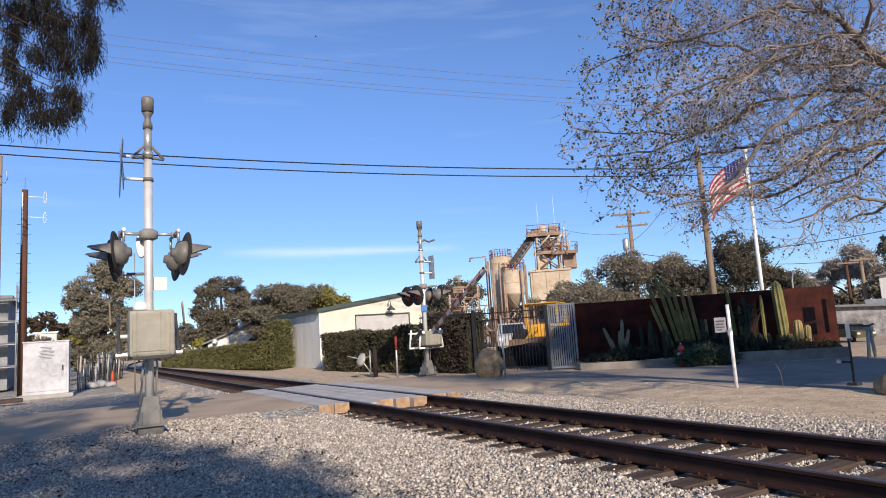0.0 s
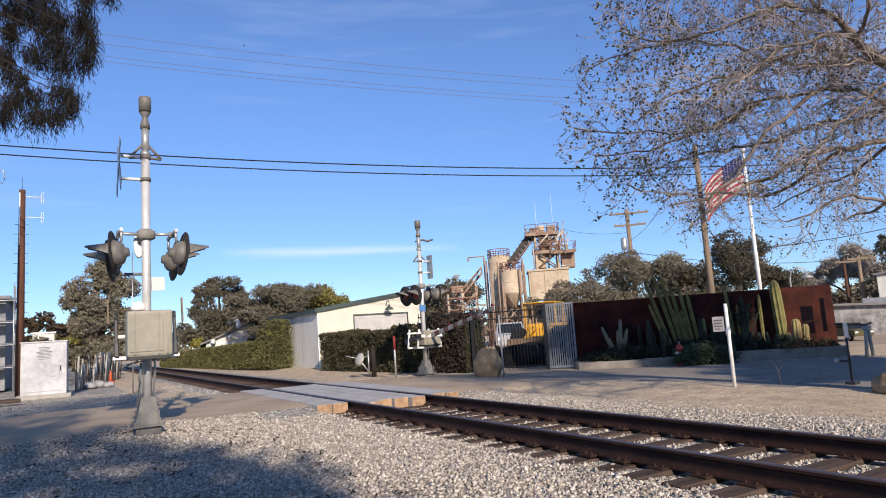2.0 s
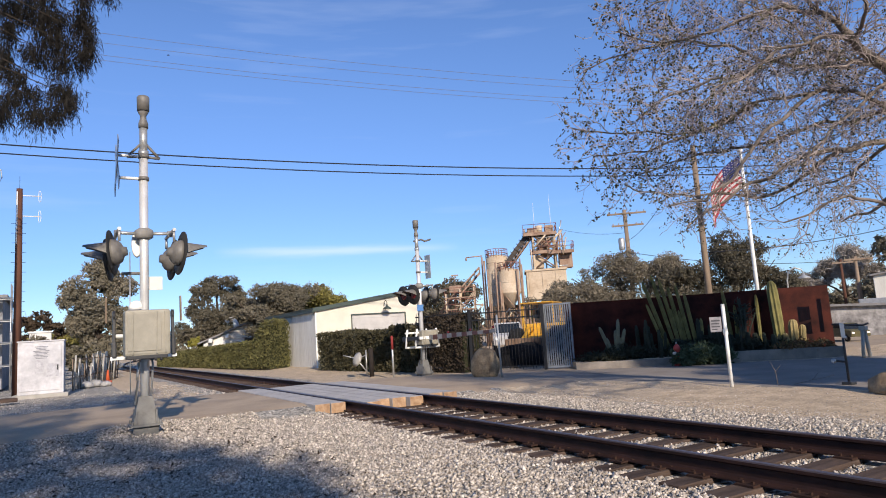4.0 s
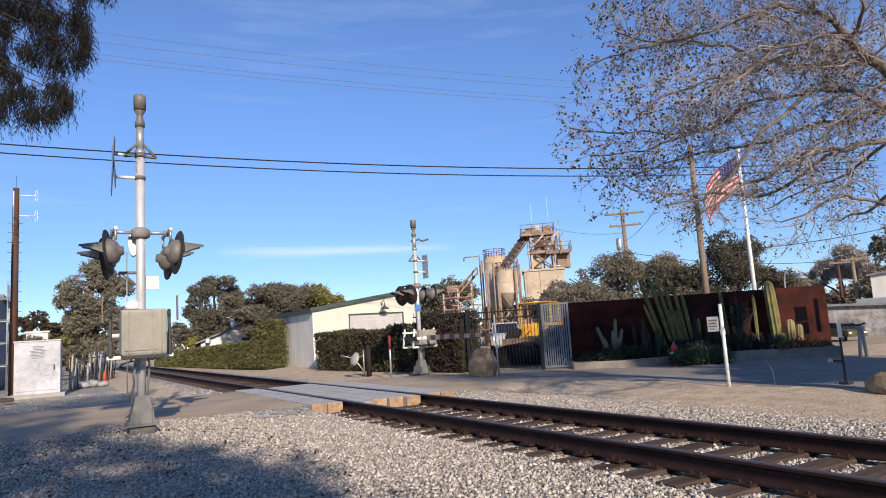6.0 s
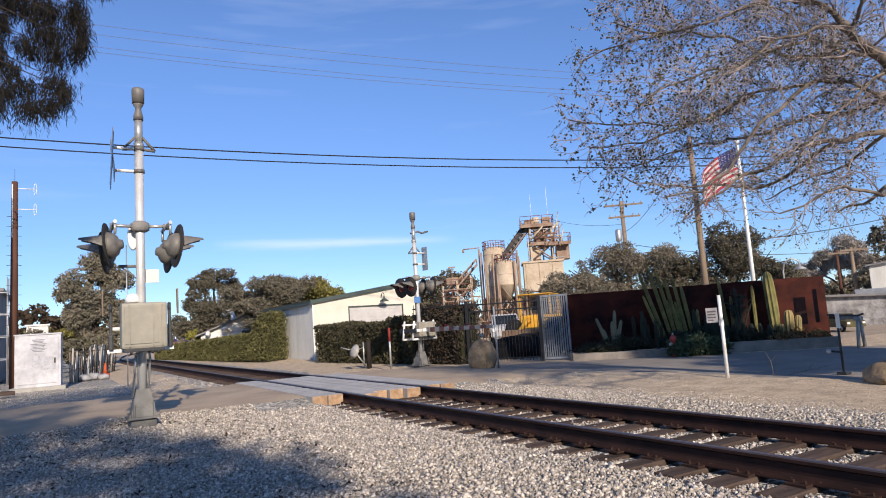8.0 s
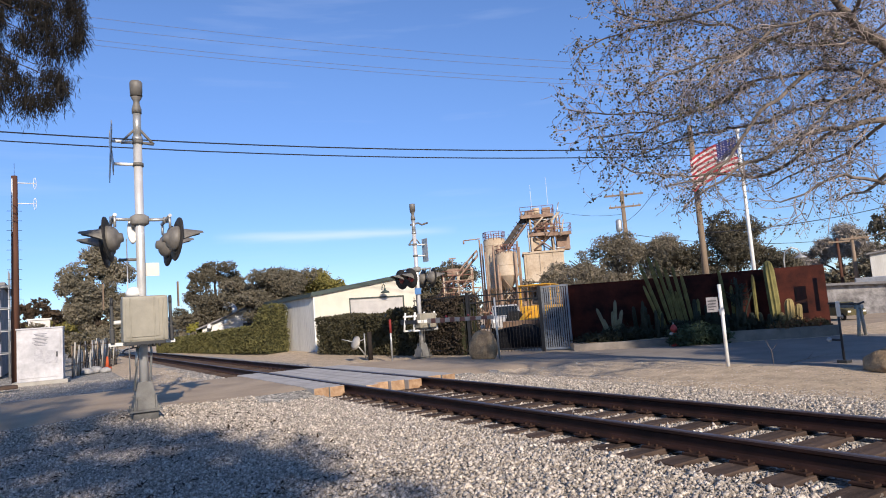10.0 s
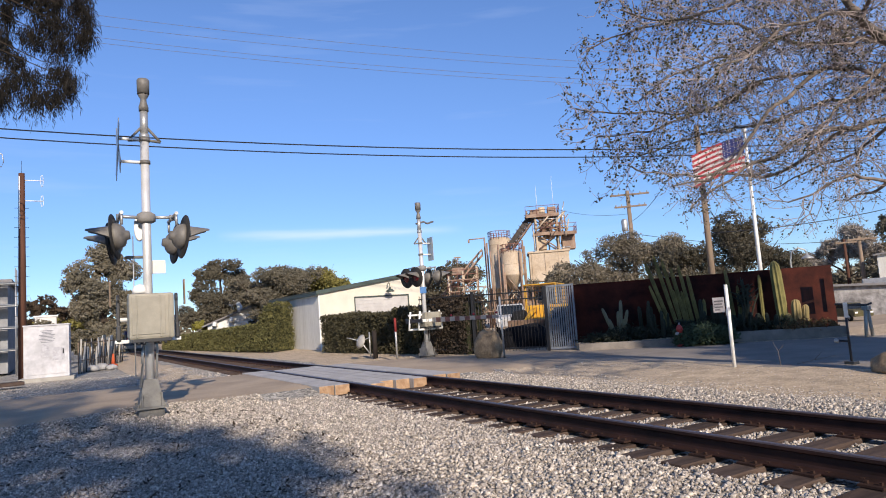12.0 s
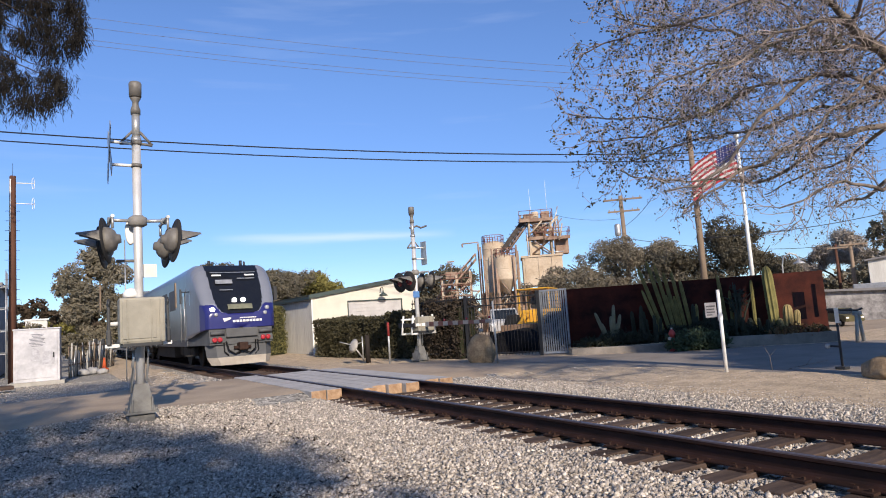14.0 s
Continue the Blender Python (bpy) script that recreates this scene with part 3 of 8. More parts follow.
    part("cable_conduit", bm, GALV, s, "grey flexible conduit")
    bm = bmesh.new()
    if sign_side < 0:
        box(bm, (0.06, 0.085, 2.27), (0.30, 0.10, 2.50), 0.004)
        part("number_plate", bm, mat("cream_plate_paint", (0.74, 0.71, 0.64), (0.66, 0.63, 0.56), rough=0.6), s, "small blank white plate")
    else:
        box(bm, (-0.20, -0.10, 2.17), (0.06, -0.085, 2.39), 0.004)
        part("notice_plate", bm, mat("notice_blue", (0.10, 0.24, 0.50), (0.08, 0.19, 0.42), rough=0.5), s, "small blue notice plate")
    bm = bmesh.new()
    lathe(bm, [(0.14, -0.02), (0.16, 0.0), (0.14, 0.02)], n=20, m=Matrix.Translation((-0.10, 0.16, zl - 0.16)) @ pose(0, 0, 0, 90) @ Matrix.Diagonal((0.55, 1.5, 1, 1)))
    part("rear_lamp_plate", bm, WHITE, s, "white oblong rear plate")
    return s


def gate_arm(signal, length, name="gate_arm"):
    """The swinging arm in its own space: pivots about x, the arm goes to +y, the weights to -y."""
    g = new(name)
    g.parent = signal
    half = 0.55 if length else 0.34
    for x in (-0.46, 0.46):
        bm = bmesh.new()
        box(bm, (x - 0.022, -half, -0.06), (x + 0.022, half, 0.06), 0.012)
        lathe(bm, [(0.085, -0.02), (0.085, 0.02)], n=14, m=Matrix.Translation((x, half, 0)) @ Euler((0, radians(90), 0)).to_matrix().to_4x4())
        part("side_arm", bm, BLACK, g, "black gate side arm")
        bm = bmesh.new()
        box(bm, (x - 0.035, -half - 0.02, -0.085), (x + 0.035, -half * 0.3, 0.085), 0.02)
        part("counterweight", bm, BLACK, g, "black iron counterweight")
    bm = bmesh.new()
    rod(bm, (-0.48, 0, 0), (0.48, 0, 0), 0.035, n=10)
    if length:
        box(bm, (-0.43, 0.45, -0.05), (0.43, 0.54, 0.05), 0.01)
    else:
        box(bm, (-0.52, -half - 0.06, -0.04), (0.52, -half, 0.04), 0.01)
    part("pivot_frame", bm, WHITE, g, "white pivot frame")
    if not length:
        for x in (-0.58, 0.60):
            bm = bmesh.new()
            box(bm, (x - 0.012, 0.22, -0.05), (x + 0.012, 0.66, 0.05), 0.008)
            part("weight_plate", bm, POLEWOOD, g, "brown weathered balance plate")
        return g
    n = 13
    for k in range(n):
        a, b = 0.5 + (length - 0.5) * k / n, 0.5 + (length - 0.5) * (k + 1) / n
        bm = bmesh.new()
        h0, h1 = 0.088 - 0.003 * k, 0.088 - 0.003 * (k + 1)
        box(bm, (-0.022, a + 0.002, -h1), (0.022, b - 0.002, h1), 0.006)
        part("stripe", bm, mat("faded_red_paint", (0.17, 0.085, 0.075), (0.13, 0.07, 0.06), rough=0.7) if k % 2 else mat("faded_white_paint", (0.36, 0.34, 0.315), (0.27, 0.255, 0.24), rough=0.75), g, "red stripe" if k % 2 else "white stripe")
    for y in (length * 0.4, length * 0.7, length - 0.1):
        bm = bmesh.new()
        lathe(bm, [(0.03, 0.08), (0.04, 0.09), (0.04, 0.13), (0.02, 0.15)], (0, y, 0), n=12)
        part("arm_lamp", bm, REDLENS, g, "small dark red arm lamp")
    return g


# ---- shed, hedges, wall ----
def shed():
    h = thing("metal_shed", "cream metal shed with corrugated side wall and green roof edge", "building", (11.83, 33.7, 0))
    long, wide, e0, e1 = 9.0, 6.2, 3.1, 4.0
    bm = bmesh.new()
    n = 58
    top = lambda k: e0 - 0.12 * k / n
    prev = None
    for k in range(n + 1):
        y, x = long * k / n, (0.0, 0.03)[k % 2]
        cur = (bm.verts.new((x, y, -0.1)), bm.verts.new((x, y, top(k))))
        if prev:
            bm.faces.new((prev[0], cur[0], cur[1], prev[1]))
        prev = cur
    ob = part("side_wall", bm, SIDING, h, "pale grey corrugated side wall")
    mod = ob.modifiers.new("thick", "SOLIDIFY")
    mod.thickness = 0.02
    # front wall with a real opening for the roller door
    dx0, dx1, dz0, dz1 = 2.1, 5.35, 0.0, 2.68
    bm = bmesh.new()
    for x0, x1, z0, z1 in ((0.0, dx0, -0.1, None), (dx1, wide, -0.1, None), (dx0, dx1, dz1, None)):
        t = lambda x: e0 + (e1 - e0) * x / wide
        vs = [bm.verts.new(p) for p in ((x0, 0, z0), (x1, 0, z0), (x1, 0, t(x1)), (x0, 0, t(x0)))]
        back = [bm.verts.new((v.co.x, 0.12, v.co.z)) for v in vs]
        bm.faces.new(vs)
        bm.faces.new(back[::-1])
        for i in range(4):
            bm.faces.new((vs[i], back[i], back[(i + 1) % 4], vs[(i + 1) % 4]))
    part("front_wall", bm, CREAM, h, "cream-painted front wall")
    bm = bmesh.new()
    box(bm, (dx0, 0.076, dz0), (dx1, 0.09, dz1))
    door_paint = mat("chalky_door_paint", (0.52, 0.50, 0.47), (0.42, 0.40, 0.38), rough=0.75, scale=1.5, fine=20, bump=0.05)
    door = part("roller_door", bm, door_paint, h, "off-white slatted roller door")
    for k in range(14):
        z = dz0 + (dz1 - dz0) * k / 14
        bm = bmesh.new()
        box(bm, (dx0, 0.05, z + 0.010), (dx1, 0.075, z + (dz1 - dz0) / 14), 0.0)
        part("slat", bm, door_paint, door)
    bm = bmesh.new()
    for x in (dx0 - 0.06, dx1):
        box(bm, (x, -0.025, dz0), (x + 0.06, 0.03, dz1 + 0.06))
    box(bm, (dx0, -0.025, dz1), (dx1, 0.03, dz1 + 0.06))
    part("door_frame", bm, GREENTRIM, h, "dark door frame")
    bm = bmesh.new()
    a = math.atan2(e1 - e0, wide)
    for z, th, d in ((0.02, 0.05, 0.0), (-0.14, 0.16, -0.06)):
        y0, y1 = (-0.14, long + 0.2) if th == 0.05 else (-0.16, -0.10)
        box(bm, (-0.16, y0, z), (wide / math.cos(a) + 0.15, y1, z + th), 0.0, Matrix.Translation((0, 0, e0)) @ Euler((0, -a, 0)).to_matrix().to_4x4())
    box(bm, (-0.17, -0.1, e0 - 0.20), (-0.12, long + 0.2, e0 - 0.02), 0)
    part("roof", bm, GREENTRIM, h, "green-edged sheet roof")
    bm = bmesh.new()
    box(bm, (wide - 0.1, 0.13, -0.1), (wide, long, e1 - 0.2))
    box(bm, (0.1, long - 0.1, -0.1), (wide - 0.11, long, e0 - 0.1))
    part("rear_wall", bm, SIDING, h)
    bm = bmesh.new()
    tube(bm, [(4.05, 0, 3.1), (4.05, -0.1, 3.35), (4.05, -0.3, 3.42), (4.05, -0.42, 3.3), (4.05, -0.42, 3.12)], 0.02, 6)
    part("lamp_arm", bm, BLACK, h)
    bm = bmesh.new()
    lathe(bm, [(0.26, 0.0), (0.2, 0.09), (0.06, 0.17), (0.04, 0.28)], (4.05, -0.42, 2.9), 18)
    part("lamp_shade", bm, GREENTRIM, h, "dark gooseneck lamp shade")
    bm = bmesh.new()
    box(bm, (-0.02, -0.03, -0.1), (0.05, -0.005, e0 - 0.1))
    part("corner_trim", bm, WHITE, h)
    return h


def leaves(name, centres, radii, count, size, material_, parent=None, seed=1, clump=0.0, long=1.7, droop=0.0, shell=0.55):
    """Leaf blades scattered through a set of ellipsoids, thicker towards their skins, gathered in clumps."""
    rng = np.random.default_rng(seed)
    c, r = np.asarray(centres, float), np.asarray(radii, float)
    vol = r.prod(1) ** (2 / 3)
    pick = rng.choice(len(c), count, p=vol / vol.sum())
    d = rng.normal(size=(count, 3))
    d /= np.linalg.norm(d, axis=1, keepdims=True)
    rad = shell + (1 - shell) * rng.random(count) ** 0.5
    if clump:
        per = max(2, int(clump))
        groups = np.arange(count) // per
        heads = d[groups * per % count]
        d = heads + rng.normal(0, 0.16, (count, 3))
        pick = pick[groups * per % count]
        rad = rad[groups * per % count] * rng.uniform(0.86, 1.08, count)
    p = c[pick] + d * r[pick] * rad[:, None]
    u = rng.normal(size=(count, 3))
    if droop:
        u[:, 2] -= droop
    u /= np.linalg.norm(u, axis=1, keepdims=True)
    w = np.cross(u, rng.normal(size=(count, 3)))
    w /= np.linalg.norm(w, axis=1, keepdims=True)
    s = size * rng.uniform(0.6, 1.35, count)[:, None]
    u, w = u * s * long * 0.5, w * s * 0.5
    v = np.stack([p - u, p + w * 0.9 - u * 0.1, p + u, p - w * 0.9 - u * 0.1], 1).reshape(-1, 3)
    return raw_mesh(name, v, np.arange(count * 4), 4, material_, parent)


def hedge(label, a, b, deep, tall, count, seed, material_=None, size=0.075, lumps=0.10):
    """A clipped hedge between two points on the ground: a solid core, coloured dark as the shade among its twigs, under
    a skin of leaves.
    """
    ax, ay = a
    length = math.hypot(b[0] - ax, b[1] - ay)
    h = thing("hedge", label, "hedge", (ax, ay, 0), "", math.degrees(math.atan2(b[1] - ay, b[0] - ax)))
    rng = np.random.default_rng(seed)
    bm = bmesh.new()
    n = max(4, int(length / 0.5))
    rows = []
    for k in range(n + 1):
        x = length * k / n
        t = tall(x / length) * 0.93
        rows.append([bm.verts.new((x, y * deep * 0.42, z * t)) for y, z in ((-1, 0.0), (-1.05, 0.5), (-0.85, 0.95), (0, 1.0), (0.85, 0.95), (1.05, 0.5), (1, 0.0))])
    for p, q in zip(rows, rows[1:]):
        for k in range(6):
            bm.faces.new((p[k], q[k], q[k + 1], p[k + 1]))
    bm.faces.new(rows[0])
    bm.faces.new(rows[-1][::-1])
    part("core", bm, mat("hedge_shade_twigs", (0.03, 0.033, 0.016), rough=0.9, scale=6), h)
    m = count
    x = rng.uniform(0, length, m)
    t = np.array([tall(v / length) for v in x])
    face = rng.random(m)
    y = np.where(face < 0.45, -deep * 0.5, np.where(face < 0.6, deep * 0.5, rng.uniform(-0.5, 0.5, m) * deep))
    z = np.where(face < 0.6, rng.uniform(0.02, 1, m) * t, t)
    ends = face > 0.86
    x = np.where(ends, np.where(rng.random(m) < 0.5, 0, length), x)
    t = np.array([tall(v / length) for v in x])
    z = np.where(ends, rng.uniform(0.02, 1, m) * t, z)
    y = np.where(ends, rng.uniform(-0.5, 0.5, m) * deep, y)
    bump = np.array([noise.noise((a_ * 1.3, b_ * 1.3 + seed, c_ * 1.6)) for a_, b_, c_ in zip(x, y, z)]) * lumps * 2
    p = np.stack([x, y * (1 + bump), z * (1 + 0.35 * bump)], 1) + rng.normal(0, 0.045, (m, 3))
    p[:, 2] = np.maximum(p[:, 2], 0.02)
    u = rng.normal(size=(m, 3))
    u /= np.linalg.norm(u, axis=1, keepdims=True)
    w = np.cross(u, rng.normal(size=(m, 3)))
    w /= np.linalg.norm(w, axis=1, keepdims=True)
    s = size * rng.uniform(0.6, 1.4, m)[:, None]
    v = np.stack([p - u * s, p + w * s * 0.55, p + u * s, p - w * s * 0.55], 1).reshape(-1, 3)
    raw_mesh("foliage", v, np.arange(m * 4), 4, material_ or LEAFHEDGE, h)
    return h


def build_wall():
    a, b = Vector((14.75, 17.1, 0)), Vector((20.45, 11.45, 0))
    d = (b - a).normalized()
    length = (b - a).length
    ang = math.degrees(math.atan2(d.y, d.x))
    w = thing("corten_wall", "tall rust-red corten steel boundary wall with cut-out openings", "wall", a, "", ang)
    w["kind"] = "structure"
    # plates with thin joints; the last one has two tall openings
    n = 6
    for k in range(n):
        x0, x1 = length * k / n, length * (k + 1) / n
        bm = bmesh.new()
        if k < n - 1:
            box(bm, (x0, -0.04 - 0.004 * (k % 2), 0), (x1, 0.04, 2.12 - 0.006 * (k % 2)))
        else:
            m1, m2, m3, m4 = x0 + 0.42, x0 + 0.76, x0 + 0.98, x0 + 1.10
            for p, q, z0, z1 in ((x0, m1, 0, 2.12), (m1, m2, 0, 0.66), (m1, m2, 1.50, 2.12), (m2, m3, 0, 2.12), (m3, m4, 0, 0.7), (m3, m4, 1.72, 2.12), (m4, x1, 0, 2.12)):
                box(bm, (p, -0.04, z0), (q, 0.04, z1))
            box(bm, (m1 - 0.02, -0.03, -0.035), (m2 + 0.02, 0.03, 0.035), 0.0, Matrix.Translation((0, 0, 0.98)) @ Matrix.Translation((m1, 0, 0)) @ pose(0, 0, 0, 0, -14, 0) @ Matrix.Translation((-m1, 0, 0)))
        part("steel_plate", bm, CORTEN, w)
    bm = bmesh.new()
    box(bm, (length - 0.085, 0.045, 0), (length - 0.005, 6.0, 2.12))
    part("return_plate", bm, CORTEN, w)
    # planter kerbs
    for p, q in (((14.05, 15.95), (16.25, 13.72)), ((16.95, 13.05), (19.5, 10.65))):
        p, q = Vector((*p, 0)), Vector((*q, 0))
        e = q - p
        k = thing("planter_kerb", "low pale concrete planter kerb", "kerb", p, "planter kerbs", math.degrees(math.atan2(e.y, e.x)))
        bm = bmesh.new()
        box(bm, (0, 0, -0.05), (e.length, 0.18, 0.21 if p.x < 15 else 0.31), 0.015)
        part("kerb", bm, mat("dusty_kerb_concrete", (0.27, 0.235, 0.20), (0.17, 0.15, 0.13), rough=0.9, scale=2, fine=40, bump=0.3), k)
    bm = bmesh.new()
    vs = [bm.verts.new(p + Vector((0, 0, 0.2))) for p in (a, Vector((14.2, 16.05, 0)), Vector((19.5, 10.85, 0)), b)]
    bm.faces.new(vs)
    bmesh.ops.subdivide_edges(bm, edges=bm.edges[:], cuts=10, use_grid_fill=True)
    for v in bm.verts:
        v.co.z += 0.05 * noise.noise(v.co * 2)
    r = bmesh.ops.extrude_face_region(bm, geom=bm.faces[:])
    bmesh.ops.translate(bm, verts=[v for v in r["geom"] if isinstance(v, bmesh.types.BMVert)], vec=(0, 0, -0.3))
    structure("planter_soil", bm, DIRT, "dry earth in the raised cactus planter", "soil")


def iron_gate():
    g = thing("iron_gate", "closed black iron bar gate with spear tips", "gate", (12.35, 19.2, 0), "", math.degrees(math.atan2(-2.0, 1.5)))
    length = 2.45
    for z in (0.12, 1.75, 1.98):
        bm = bmesh.new()
        box(bm, (0, -0.02, z), (length, 0.02, z + 0.045))
        part("gate_rail", bm, IRON, g)
    for k in range(22):
        bm = bmesh.new()
        x = 0.03 + (length - 0.06) * k / 21
        rod(bm, (x, 0, 0.05), (x, 0, 2.1), 0.011, n=5)
        rod(bm, (x, 0, 2.1), (x, 0, 2.2), 0.018, 0.002, n=5)
        part("bar", bm, IRON, g)
    for x in (-0.06, length + 0.06):
        bm = bmesh.new()
        box(bm, (x - 0.05, -0.05, -0.1), (x + 0.05, 0.05, 2.15), 0.005)
        part("gate_post", bm, IRON, g)
    f = thing("iron_fence", "black iron bar fence with spear tips before the vines", "fence", (11.62, 21.9, 0), "", math.degrees(math.atan2(-2.6, 0.62)))
    for z in (0.15, 1.80, 2.02):
        bm = bmesh.new()
        box(bm, (0, -0.02, z), (2.66, 0.02, z + 0.045))
        part("fence_rail", bm, IRON, f)
    for k in range(22):
        bm = bmesh.new()
        x = 0.04 + 0.123 * k
        rod(bm, (x, 0, 0.0), (x, 0, 2.12), 0.011, n=5)
        rod(bm, (x, 0, 2.12), (x, 0, 2.22), 0.018, 0.002, n=5)
        part("bar", bm, IRON, f)
    p = thing("steel_gate_panel", "blue-grey slatted steel gate panel standing open", "gate", (13.95, 17.25, 0), "", math.degrees(math.atan2(-0.75, 0.55)))
    bm = bmesh.new()
    for x in (0.0, 0.88):
        box(bm, (x, -0.03, 0.05), (x + 0.06, 0.03, 2.15), 0.004)
    for z in (0.05, 2.09):
        box(bm, (0.06, -0.028, z), (0.88, 0.028, z + 0.06))
    part("frame", bm, GATEBLUE, p)
    for k in range(11):
        bm = bmesh.new()
        box(bm, (0.075 + 0.073 * k, -0.012, 0.11), (0.075 + 0.073 * k + 0.036, 0.012, 2.09))
        part("slat", bm, GATEBLUE, p)
    bm = bmesh.new()
    for k in range(16):
        box(bm, (0.06, 0.013, 0.2 + 0.12 * k), (0.88, 0.02, 0.225 + 0.12 * k))
    part("mesh_backing", bm, IRON, p)


build_ground()
build_stones()
build_litter()
build_track()
build_crossing()
signal_near = crossing_signal("aluminium crossing signal mast with two lamp pairs and beige motor box", (1.30, 12.25, 0.22), 0, 5.71, (1.15, 1.90), -1)
signal_far = crossing_signal("bare aluminium crossing signal mast before a clipped hedge", (11.0, 20.33, 0.05), 6, 5.4, (1.0, 1.5), 1)
arm_near = gate_arm(signal_near, 0.0)
arm_far = gate_arm(signal_far, 4.5)
bm = bmesh.new()
rod(bm, (-0.34, 0, 2.55), (0, 0, 2.55), 0.026, n=8)
rod(bm, (-0.30, 0, 2.54), (-0.02, 0, 2.30), 0.012, n=6)
part("lamp_stay", bm, LAMPGREY, signal_near, "dark stay under the lamps")
bm = bmesh.new()
lathe(bm, [(0.13, 0.0), (0.125, 0.07), (0.09, 0.13), (0.02, 0.16)], (-0.12, 0.05, 1.93), 18)
part("dome_cover", bm, WHITE, signal_near, "white dome cover behind the motor box")
bm = bmesh.new()
for z in (0.92, 1.42):
    for y in (-0.30, 0.30):
        rod(bm, (-0.50, y, z), (0.50, y, z), 0.035, n=8)
for x in (-0.50, 0.50):
    for y in (-0.30, 0.30):
        rod(bm, (x, y, 0.90), (x * 0.8, y, 1.55), 0.035, n=8)
part("gate_cradle", bm, WHITE, signal_far, "white tubular gate cradle")
bm = bmesh.new()
tube(bm, [(-0.12, 0, 4.64), (0.2, 0, 4.72), (0.36, 0, 4.66), (0.62, 0, 4.74)], 0.035, 7)
part("aerial_bracket", bm, LAMPGREY, signal_far, "dark aerial bracket")
shed()
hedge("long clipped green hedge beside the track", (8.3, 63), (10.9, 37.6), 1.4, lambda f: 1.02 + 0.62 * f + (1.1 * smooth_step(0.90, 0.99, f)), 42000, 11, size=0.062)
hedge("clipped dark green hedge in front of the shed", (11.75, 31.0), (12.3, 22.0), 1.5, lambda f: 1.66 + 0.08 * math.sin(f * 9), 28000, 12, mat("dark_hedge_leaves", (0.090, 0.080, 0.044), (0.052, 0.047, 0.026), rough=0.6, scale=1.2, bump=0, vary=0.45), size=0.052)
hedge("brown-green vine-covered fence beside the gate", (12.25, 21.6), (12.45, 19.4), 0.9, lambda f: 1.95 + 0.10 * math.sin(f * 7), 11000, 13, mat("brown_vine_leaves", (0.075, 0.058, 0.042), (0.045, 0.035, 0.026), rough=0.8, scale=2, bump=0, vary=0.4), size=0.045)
build_wall()
iron_gate()

# ---- trees ----
def tree(label, at, trunk, crown, count, size, leaf, seed, bark=None, name="tree", group="", droop=0.0, clump=14, shell=0.45, long=1.9):
    """Tapered trunk, a limb into each lobe of the crown, and leaf clumps. crown: rows of x, y, z, rx, ry, rz from the foot."""
    t = thing(name, label, "tree", at, group)
    rng = random.Random(seed)
    r0, high = trunk
    bm = bmesh.new()
    lean = Vector((rng.uniform(-0.3, 0.3), rng.uniform(-0.3, 0.3), high))
    tube(bm, [(0, 0, -0.2), lean * 0.35 + Vector((rng.uniform(-0.1, 0.1), 0, 0)), lean * 0.7, lean], r0, 9, r0 * 0.62)
    for x, y, z, rx, ry, rz in crown:
        end = Vector((x, y, z + rz * 0.3))
        start = lean * rng.uniform(0.65, 0.98)
        mid = (start + end) / 2 + Vector((rng.uniform(-0.4, 0.4), rng.uniform(-0.4, 0.4), -0.12 * (end - start).length * rng.random()))
        tube(bm, [start, mid, end], r0 * 0.42, 6, r0 * 0.1)
        for k in range(3):
            side = end + Vector((rng.uniform(-1, 1) * rx, rng.uniform(-1, 1) * ry, rng.uniform(-0.5, 0.9) * rz)) * 0.8
            tube(bm, [mid.lerp(end, rng.uniform(0.2, 0.8)), (mid + side) / 2 + Vector((0, 0, 0.1 * rz)), side], r0 * 0.16, 5, r0 * 0.04)
    part("trunk", bm, bark or BARKDARK, t, "rough grey-brown trunk and limbs")
    # break each lobe into smaller, uneven clumps
    c, r = [], []
    for x, y, z, rx, ry, rz in crown:
        for k in range(13):
            u = Vector((rng.gauss(0, 1), rng.gauss(0, 1), rng.gauss(0, 0.9))).normalized() * rng.uniform(0.25, 0.95)
            s = rng.uniform(0.26, 0.50)
            c.append((x + u.x * rx, y + u.y * ry, z + u.z * rz))
            r.append((rx * s, ry * s, rz * s))
    leaves("crown", c, r, int(count * 0.95), size * (1.15 if count > 20000 else 1.0), leaf, t, seed, clump, long, droop, shell)
    return t


